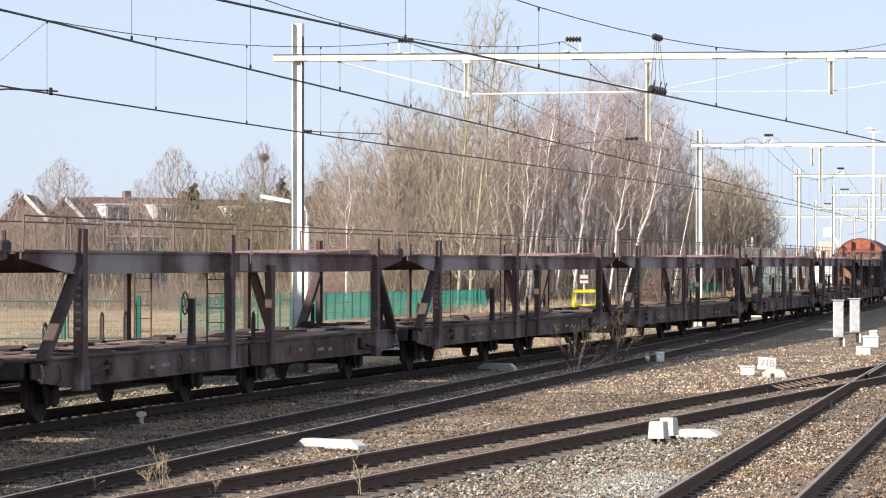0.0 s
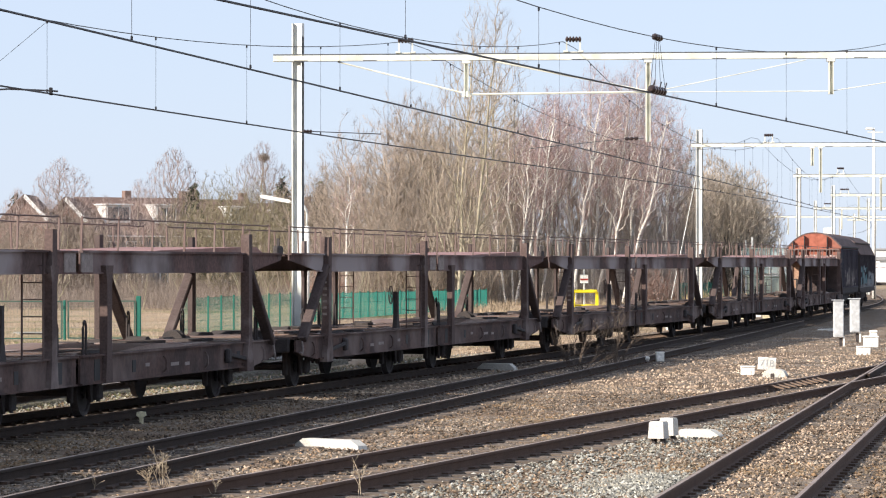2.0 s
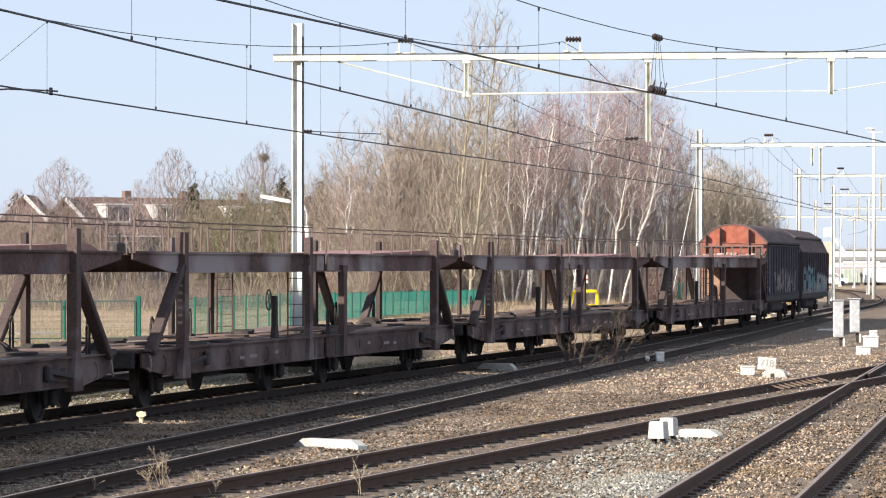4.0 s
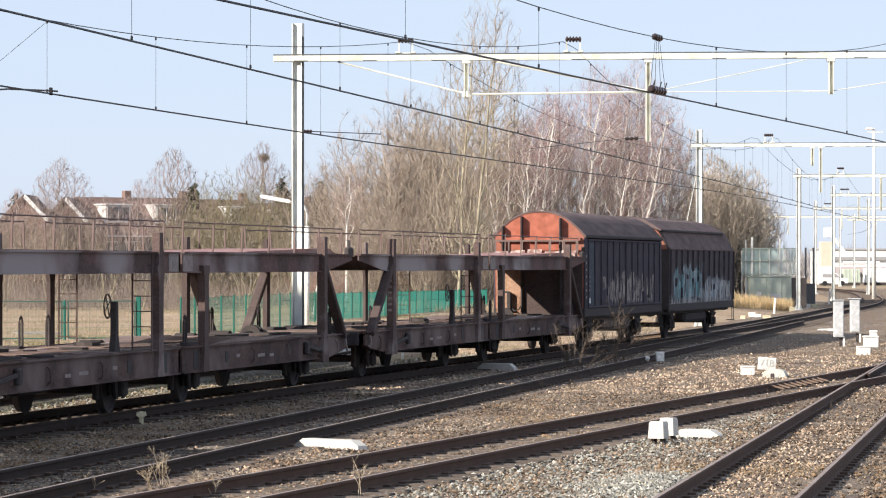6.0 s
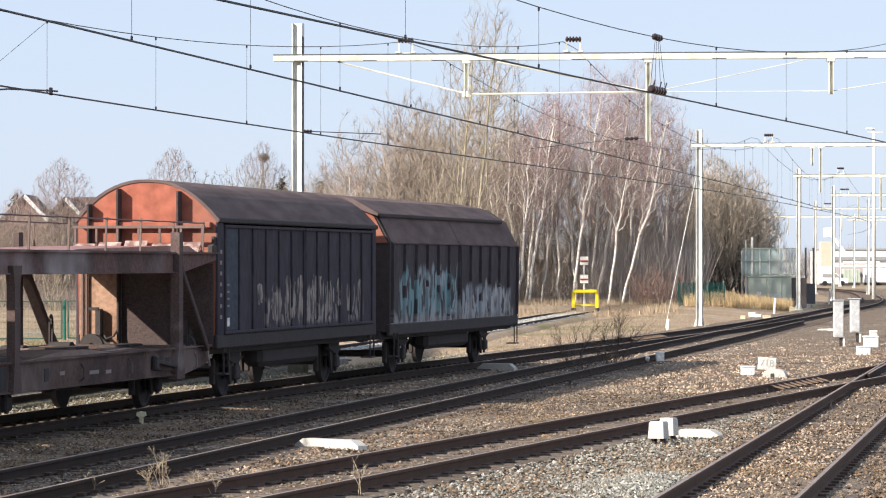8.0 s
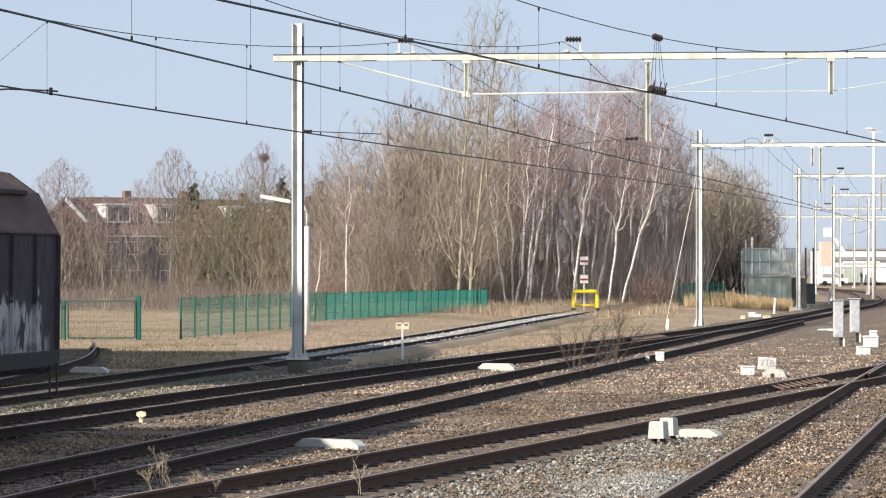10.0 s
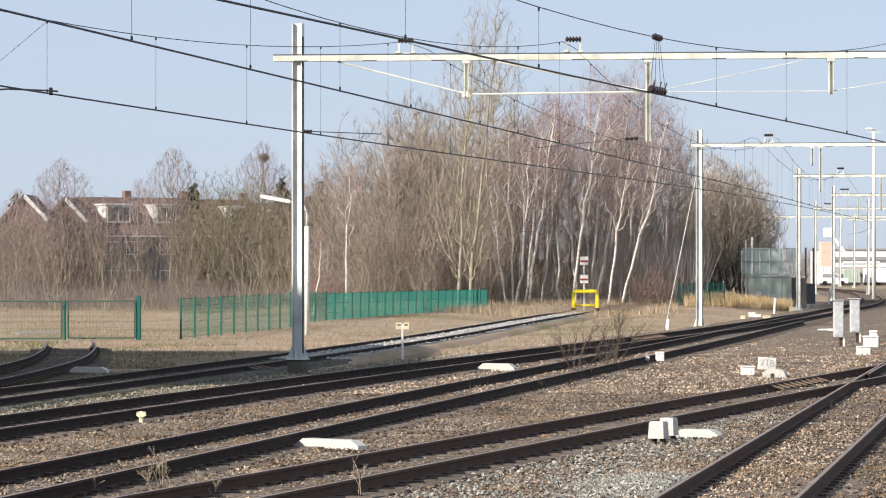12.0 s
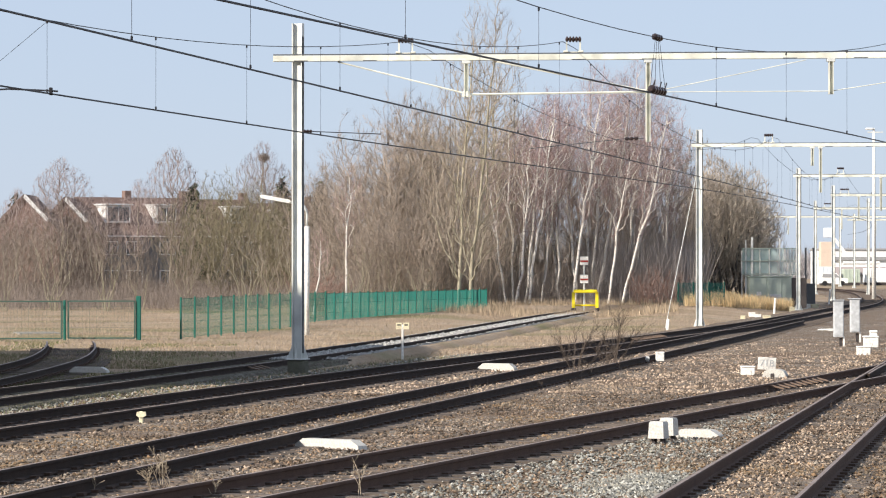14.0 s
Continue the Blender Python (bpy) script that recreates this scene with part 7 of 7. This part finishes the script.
def container(x, y, w, h, mat, label):
    t = thing("site_container", label, "container", Matrix.Translation((x, y, -0.25)), group="site containers")
    part("body", Builder().box((0, 0, 0.35 + h / 2), (w, 2.4, h), ch=0.04), M[mat], t)
    for k in range(int(w / 0.5)):
        part("rib", Builder().box((-w / 2 + 0.25 + 0.5 * k, -1.22, 0.35 + h / 2), (0.08, 0.05, h - 0.2)), M[mat], t)
    part("base", Builder().box((0, 0, 0.17), (w * 0.96, 2.2, 0.36)), M["dark"], t)


M["ice"] = material("pale_blue_white_paint", (0.66, 0.70, 0.73), 0.6, second=(0.55, 0.6, 0.64), grain=0.8, bump=0.05)
container(sight(1462, 452), 452.0, 1.6, 2.1, "ice", "pale blue-white container in the yard")
container(sight(1506, 453), 453.0, 2.2, 1.8, "sage", "small green container in the yard")
container(sight(1552, 456), 456.0, 3.4, 1.9, "clad", "white container in the yard")

for px, ytop, label in ((1475, 252, MAST_GREY), (1443, 312, MAST_GREY), (1512, 392, MAST_GREY), (1352, 367, MAST_GREY), (1487, 420, MAST_GREY), (1537, 300, MAST_GREY)):
    mast(sight(px, ytop), ytop, -0.2, 8.3, 0.24, label, plinth=False)
for px, yy in ((1470, 252), (1440, 312), (1500, 392), (1345, 367)):
    bm_t, e0, ex = portal(sight(px, yy), sight(px, yy) + 26, yy, 0.0, 7.6, 0.2, "pale overhead line beam far along the tracks")
    drop_post(bm_t, e0, ex, sight(px + 50, yy), 5.7)
    support_frame(bm_t, e0, ex, sight(px + 25, yy), 0.5)
fl = thing("yard_lamp", "tall pale yard light mast with a flat head", "yard lamp", Matrix.Translation((sight(1547, 262), 262.0, -0.3)))
part("pole", Builder().tube([(0, 0, 0), (0, 0, 13.2)], [0.17, 0.09], 12), M["white"], fl, smooth=True)
part("crossarm", Builder().box((0.1, 0, 12.9), (1.2, 0.1, 0.08)), M["galv"], fl)
part("head", Builder().box((-0.35, 0, 13.15), (0.55, 0.4, 0.16), ch=0.04), M["white"], fl)
for px, yy, h in ((1340, 330, 4.9), (1380, 300, 5.0)):
    sl = thing("street_lamp", "small pale street lamp past the wood", "street lamp", Matrix.Translation((sight(px, yy), yy, -0.3)))
    part("pole", Builder().tube([(0, 0, 0), (0, 0, h), (-0.2, 0, h + 0.3), (-0.8, 0, h + 0.4)], 0.06, 8), M["white"], sl)
    part("head", Builder().box((-1.1, 0, h + 0.4), (0.7, 0.2, 0.12), ch=0.03), M["white"], sl)

# far trackside and low wooded horizon
track("far_track", Line([90, 120, 160, 220, 300, 400], [17.6, 20.0, 25.5, 35.0, 46.0, 58.0]), 96, 300, "rust-brown yard track beyond the cabinets", parts_to=0)
thicket("far_wood", "low grey wood on the horizon", 2500, lambda r: (r.uniform(52, 112), r.uniform(640, 720)), M["far_twig"], 4, 9.5, 0.09, 0.3, 8)
thicket("far_wood", "low grey wood behind the houses", 2500, lambda r: (r.uniform(-70, 10), r.uniform(420, 470)), M["far_twig"], 4, 9.5, 0.04, 0.3, 9)

# station building beside the line, out of view, whose shade lies over the siding
bd = thing("station_building", "plain brick station building beside the tracks", "building")
part("wall", Builder().box((-29.5, 81.4, 5.8), (19.0, 31.0, 12.4), ch=0.1), M["brick"], bd)
part("roof", Builder().box((-29.5, 81.4, 12.1), (19.4, 31.4, 0.3), ch=0.05), M["greywall"], bd)

# slide plates and blade rails of the turnouts
def slide_plates(line, side, y0, n, step, label):
    t = thing("slide_plates", label, "turnout plates")
    for k in range(n):
        y = y0 + step * k
        part("plate", Builder().box(line.point(y, side, -0.075), (0.34, 0.16, 0.03), pose(0, 0, 0, 0, 14, -math.degrees(line.heading(y))), ch=0.005), M["plate_lit"], t)


# lighter than the fastenings: sun on the plate tops put into colour
M["plate_lit"] = material("lit_rusty_plate", (0.20, 0.14, 0.10), 0.8, second=(0.12, 0.075, 0.05), grain=12, bump=0.1)
slide_plates(LINE_C, -GAUGE + 0.16, 72.5, 9, 0.62, "rusty slide plates inside the turnout rail")
slide_plates(LINE_A, -GAUGE + 0.16, 118.0, 10, 0.62, "rusty slide plates inside the main track rail")
slide_plates(LINE_S, GAUGE + 0.14, 86.0, 3, 0.62, "grey slide plates beside the siding rail")
bl = thing("switch_blades", "bright worn switch blades in the turnouts", "switch blades")
part("blade", rail_mesh(Line([70, 88, 105], [LINE_D.at(70) - 0.62, LINE_D.at(88) - 0.60, LINE_D.at(105) + 0.3]), 79, 92, 0.0, 1.0, 0.002), None, bl)
part("blade", rail_mesh(Line([110, 130, 150], [LINE_A.at(110) + 0.60, LINE_A.at(130) + 0.62, LINE_A.at(150) + 0.45]), 112, 146, 0.0, 1.0, 0.002), None, bl)


# ---- loose stones and dry weeds on the ballast ----
M["stone"] = material("ballast_stone", (0.243, 0.194, 0.147), 0.95, second=(0.118, 0.088, 0.065), grain=0.7, fine=30, bump=0.3, island=0.7, mix=1.0, third=(0.24, 0.178, 0.115))
# lighter copy of stone; bright haze on the far ballast put in
M["light_stone"] = material("light_ballast_stone", (0.45, 0.35, 0.255), 0.95, second=(0.275, 0.20, 0.143), grain=0.5, fine=30, bump=0.3, island=0.6, mix=1.0, third=(0.28, 0.21, 0.145))
M["grey_stone"] = material("grey_ballast_stone", (0.28, 0.272, 0.24), 0.95, second=(0.15, 0.148, 0.132), grain=0.8, fine=30, bump=0.3, island=0.45)


def mixed_tints(m, tints):
    """Gives each loose piece one of several tints over its own colour."""
    n, l = m.node_tree.nodes, m.node_tree.links
    b = n["Principled BSDF"]
    geo = n.new("ShaderNodeNewGeometry")
    white = n.new("ShaderNodeTexWhiteNoise")
    white.noise_dimensions = "1D"
    l.new(geo.outputs["Random Per Island"], white.inputs["W"])
    ramp = n.new("ShaderNodeValToRGB")
    ramp.color_ramp.interpolation = "CONSTANT"
    el = ramp.color_ramp.elements
    el[0].color, el[1].color = (*tints[0], 1), (*tints[-1], 1)
    el[1].position = 1 - 1 / len(tints)
    for k, c in enumerate(tints[1:-1]):
        el.new((k + 1) / len(tints)).color = (*c, 1)
    l.new(white.outputs["Value"], ramp.inputs[0])
    mx = n.new("ShaderNodeMix")
    mx.data_type, mx.blend_type = "RGBA", "MULTIPLY"
    mx.inputs["Factor"].default_value = 1.0
    l.new(b.inputs["Base Color"].links[0].from_socket, mx.inputs["A"])
    l.new(ramp.outputs[0], mx.inputs["B"])
    l.new(mx.outputs["Result"], b.inputs["Base Color"])


mixed_tints(M["stone"], [(1, 1, 1), (0.7, 0.66, 0.6), (1.15, 0.98, 0.8), (0.9, 0.98, 1.05), (1.5, 1.5, 1.5), (0.95, 0.85, 0.75), (0.55, 0.55, 0.55), (1.2, 1.2, 1.22)])


def stones(name, label, n, place, mat, s0, s1, seed):
    """Loose angular stones, joined into one sheet of rubble."""
    rnd = np.random.RandomState(seed)
    base = np.array([(1, 0, 0), (-1, 0, 0), (0, 1, 0), (0, -1, 0), (0, 0, 1), (0, 0, -1)], float)
    tri = np.array([(0, 2, 4), (2, 1, 4), (1, 3, 4), (3, 0, 4), (2, 0, 5), (0, 3, 5)])
    c = place(rnd, n)
    n = len(c)
    v = np.repeat(base[None], n, 0) * rnd.uniform(0.6, 1.3, (n, 6, 3)) + rnd.normal(0, 0.22, (n, 6, 3))
    a = rnd.uniform(0, 6.28, n)
    ca, sa = np.cos(a)[:, None], np.sin(a)[:, None]
    x, y = v[..., 0] * ca - v[..., 1] * sa, v[..., 0] * sa + v[..., 1] * ca
    size = rnd.uniform(s0, s1, n)[:, None]
    v = np.stack([x * size, y * size, v[..., 2] * size * 0.75], -1) + c[:, None, :]
    f = (tri[None] + 6 * np.arange(n)[:, None, None]).reshape(-1, 3)
    me = bpy.data.meshes.new(name)
    me.from_pydata(v.reshape(-1, 3).tolist(), [], f.tolist())
    me.materials.append(mat)
    return tagged(part(name, me), label, "ballast", kind="stuff")


def line_x(line, y):
    t = np.arange(18.0, 372.0, 1.0)
    return np.interp(y, t, [line.at(q) for q in t])


def bed_places(y0, y1, power, clear=0.19):
    """Places on the ballast, not on the rails, thinning with distance."""
    def place(rnd, n):
        y = y0 + (y1 - y0) * rnd.random_sample(n) ** power
        ax = line_x(LINE_A, y)
        lo, hi = np.maximum(ax - 3.2, -0.135 * y), np.minimum(ax + 17.5, 0.135 * y)
        x = lo + (hi - lo) * rnd.random_sample(n)
        keep = np.ones(n, bool)
        z = np.full(n, -0.195)
        for line, end, up in ((LINE_A, 372, 0.0), (LINE_B, 180, 0.0), (LINE_C, 88, 0.0), (LINE_D, 105, 0.035)):
            d = np.abs(x - line_x(line, y)) * 0.98
            on = y < end
            keep &= ~(on & (np.abs(d - GAUGE) < clear))
            if up:
                keep &= ~(on & (d < 1.3) & (rnd.random_sample(n) < 0.2 + 0.55 * (np.sin(y * 0.8) + 0.5 * np.sin(y * 2.1) > 0.5)))
                z = np.where(on & (d < 2.2), np.maximum(z, -0.195 + up * np.clip((2.2 - d) / 0.8, 0, 1)), z)
            else:
                keep &= ~(on & (d < 1.3) & (rnd.random_sample(n) < (0.6 if line is LINE_A else 0.25)))
                if line is not LINE_A:
                    z = np.where(on & (d < 0.5), z + 0.022, z)
        p = np.stack([x, y, z + rnd.uniform(-0.01, 0.02, n)], 1)
        return p[keep]
    return place


stones("loose_stones", "loose brown and grey ballast stones", 84000, bed_places(30, 72, 1.2), M["stone"], 0.013, 0.034, 1)
stones("loose_stones", "loose brown ballast stones farther along", 30000, bed_places(72, 170, 1.35), M["light_stone"], 0.02, 0.046, 2)


def grey_heap(rnd, n):
    y = np.concatenate([rnd.normal(41.2, 2.2, n // 2), rnd.uniform(38, 55, n - n // 2)])
    mid = 2.45 + (y - 41.6) * 0.172
    x = mid + rnd.normal(0, 0.42, n)
    d = np.exp(-((x - mid) / 0.5) ** 2 - ((y - 41.6) / 2.4) ** 2)
    return np.stack([x, y, -0.19 + 0.10 * d * rnd.uniform(0.4, 1.0, n)], 1)


mixed_tints(M["grey_stone"], [(1, 1, 1), (1.5, 1.5, 1.48), (0.6, 0.6, 0.6), (1.1, 1.05, 0.95), (0.8, 0.82, 0.82)])
stones("grey_stones", "low heap of clean grey ballast stones", 6800, grey_heap, M["grey_stone"], 0.02, 0.042, 3)


def grey_scatter(rnd, n):
    y = 38 + 24 * rnd.random_sample(n) ** 1.3
    lo, hi = line_x(LINE_C, y) + 1.15, line_x(LINE_D, y) - 1.1
    x = lo + (hi - lo) * rnd.random_sample(n)
    return np.stack([x, y, -0.185 + rnd.uniform(-0.01, 0.025, n)], 1)[hi > lo + 0.1]


stones("grey_stones", "clean grey stones strewn between two tracks", 4200, grey_scatter, M["grey_stone"], 0.016, 0.036, 7)


def sandy_scatter(rnd, n):
    y = 34 + 24 * rnd.random_sample(n) ** 1.5
    u = rnd.uniform(-0.5, 0.5, n)
    return np.stack([line_x(LINE_D, y) + u, y, -0.15 + rnd.uniform(-0.01, 0.02, n)], 1)


stones("sandy_stones", "rusty sand-coloured stones between the platform track's rails", 1300, sandy_scatter, M["light_stone"], 0.013, 0.03, 8)


def grey_strip(rnd, n):
    y = rnd.uniform(33, 62, n)
    x = line_x(LINE_D, y) + 1.9 + rnd.gamma(1.5, 0.35, n)
    return np.stack([x, y, np.full(n, -0.18) + rnd.uniform(-0.01, 0.03, n)], 1)


stones("grey_stones", "clean grey ballast stones along the platform track", 7000, grey_strip, M["grey_stone"], 0.018, 0.04, 6)


def pale_places(rnd, n):
    y = 95 + 93 * rnd.random_sample(n) ** 1.2
    u = rnd.uniform(-1.5, 0.98, n)
    keep = np.abs(np.abs(u) - GAUGE) > 0.12
    x = line_x(LINE_S, y) + u
    return np.stack([x, y, -0.11 - 0.7 * np.clip(np.abs(u) - 1.35, 0, 1) / 0.4 + rnd.uniform(-0.01, 0.03, n)], 1)[keep]


M["pale_stone"] = material("pale_ballast_stone", (0.42, 0.41, 0.38), 0.95, second=(0.3, 0.29, 0.27), grain=0.8, fine=30, bump=0.3, island=0.4)
stones("pale_stones", "pale loose stones along the siding", 7000, pale_places, M["pale_stone"], 0.025, 0.055, 4)


def shoulder(rnd, n):
    y = 44 + 60 * rnd.random_sample(n) ** 1.1
    u = -1.4 - 2.2 * rnd.random_sample(n)
    return np.stack([line_x(LINE_A, y) + u, y, -0.19 - 0.3 * np.clip(-2.95 - u, 0, 1) + rnd.uniform(-0.01, 0.025, n)], 1)


stones("grey_stones", "weedy grey gravel beside the main track", 5000, shoulder, M["grey_stone"], 0.02, 0.042, 9)
blades("shoulder_weeds", "thin green weeds in the gravel shoulder", 5000, lambda r: (lambda y, u: (LINE_A.at(y) + u, y, -0.19))(r.uniform(46, 100), r.uniform(-3.3, -1.5)), M["green_grass"], 0.03, 0.10, 0.008, 23)


def weed(x, y, h, n, seed):
    """A dry branching weed standing in the ballast."""
    rnd = random.Random(seed)
    st = Sticks()
    z = -0.2

    def grow(p, d, ln, r, level):
        q = p + d * ln
        st.stick(p, q, r, r * 0.7)
        if level < 3:
            for k in range(3):
                nd = (d + Vector((rnd.gauss(0, 0.5), rnd.gauss(0, 0.5), rnd.gauss(0.1, 0.25)))).normalized()
                grow(p.lerp(q, rnd.uniform(0.4, 1)), nd, ln * rnd.uniform(0.4, 0.7), r * 0.7, level + 1)
    for k in range(n):
        d = Vector((rnd.gauss(0, 0.35), rnd.gauss(0, 0.35), 1)).normalized()
        grow(Vector((x + rnd.gauss(0, 0.02), y + rnd.gauss(0, 0.02), z)), d, h * rnd.uniform(0.4, 0.6), 0.003 + 0.00006 * y, 0)
    return tagged(part("dry_weed", st.mesh("dry_weed", M["weed"] if y > 70 else M["pale_weed"])), "dry brown branching weed in the ballast", "weed", "dry weeds")


for k, (px, py, h, n) in enumerate(((1018, 672, 1.7, 9), (1088, 656, 1.9, 11), (1070, 658, 0.9, 8), (1110, 650, 0.6, 4), (640, 882, 0.55, 2), (870, 825, 0.3, 4), (885, 818, 0.3, 3), (300, 870, 0.5, 3),
                                    (270, 880, 0.45, 4), (165, 875, 0.3, 3), (345, 880, 0.4, 4), (380, 882, 0.35, 3), (840, 705, 0.3, 3), (960, 690, 0.3, 3), (1040, 668, 0.5, 4), (720, 665, 0.3, 3),
                                    (285, 862, 0.55, 3), (1170, 700, 0.3, 4), (1240, 690, 0.3, 5), (1010, 690, 0.25, 4))):
    yy = 2.72 / ((py - 468) / 6080)
    weed(sight(px, yy), yy, h, n, k + 3)


def low_weeds(r):
    y = 62 + 70 * r.random() ** 1.3
    u = r.gauss(4.5, 3.0)
    x = LINE_B.at(y) + u
    return x, y, -0.2


blades("low_weeds", "thin dead weeds between the stones", 6000, low_weeds, M["weed"], 0.05, 0.25, 0.004, 11, 0.3)


# ---- movement ----
def along():
    """Table of distance run along the main line against y; zero at y = 0."""
    ys = np.arange(-420.0, 380.0, 0.5)
    xs = np.array([LINE_A.at(y) for y in ys])
    s = np.concatenate([[0], np.cumsum(np.hypot(np.diff(xs), np.diff(ys)))])
    return ys, s - np.interp(0.0, ys, s)


def motions():
    ys, ss = along()
    speed, s_ref, t_ref = 18.92, 92.6, 6.5

    def on_line(s):
        y = float(np.interp(s, ss, ys))
        return Vector((LINE_A.at(y), y, grade(y)))

    def rows(offset, rear, front):
        out = []
        for k in range(36):
            t = k * 0.4
            s = s_ref - speed * (t - t_ref) + offset
            a, b2 = on_line(s + rear), on_line(s + front)
            d = b2 - a
            f = -rear / (front - rear)
            p = a + d * f
            out.append((t, pose(p.x, p.y, p.z, 0, 0, -math.degrees(math.atan2(d.x, d.y)))))
        return out

    for k, c in enumerate(carriers):
        walk(c, rows(-13.45 - PITCH * k, -10.6, 10.6))
    walk(van_a, rows(0.0, 2.4, 10.4))
    walk(van_b, rows(14.15, 2.6, 11.6))

    # wheels roll with the train
    radius = {}
    for w in [o for wagon in (*carriers, van_a, van_b) for o in wagon.children_recursive if o.name.split(".")[0] == "wheelset"]:
        r = w.matrix_basis.translation.z
        if r not in radius:
            radius[r] = [(k / 30.0, pose(0, 0, r, math.degrees(speed * k / 30.0 / r), 0, 0)) for k in range(421)]
        walk(w, radius[r])


motions()
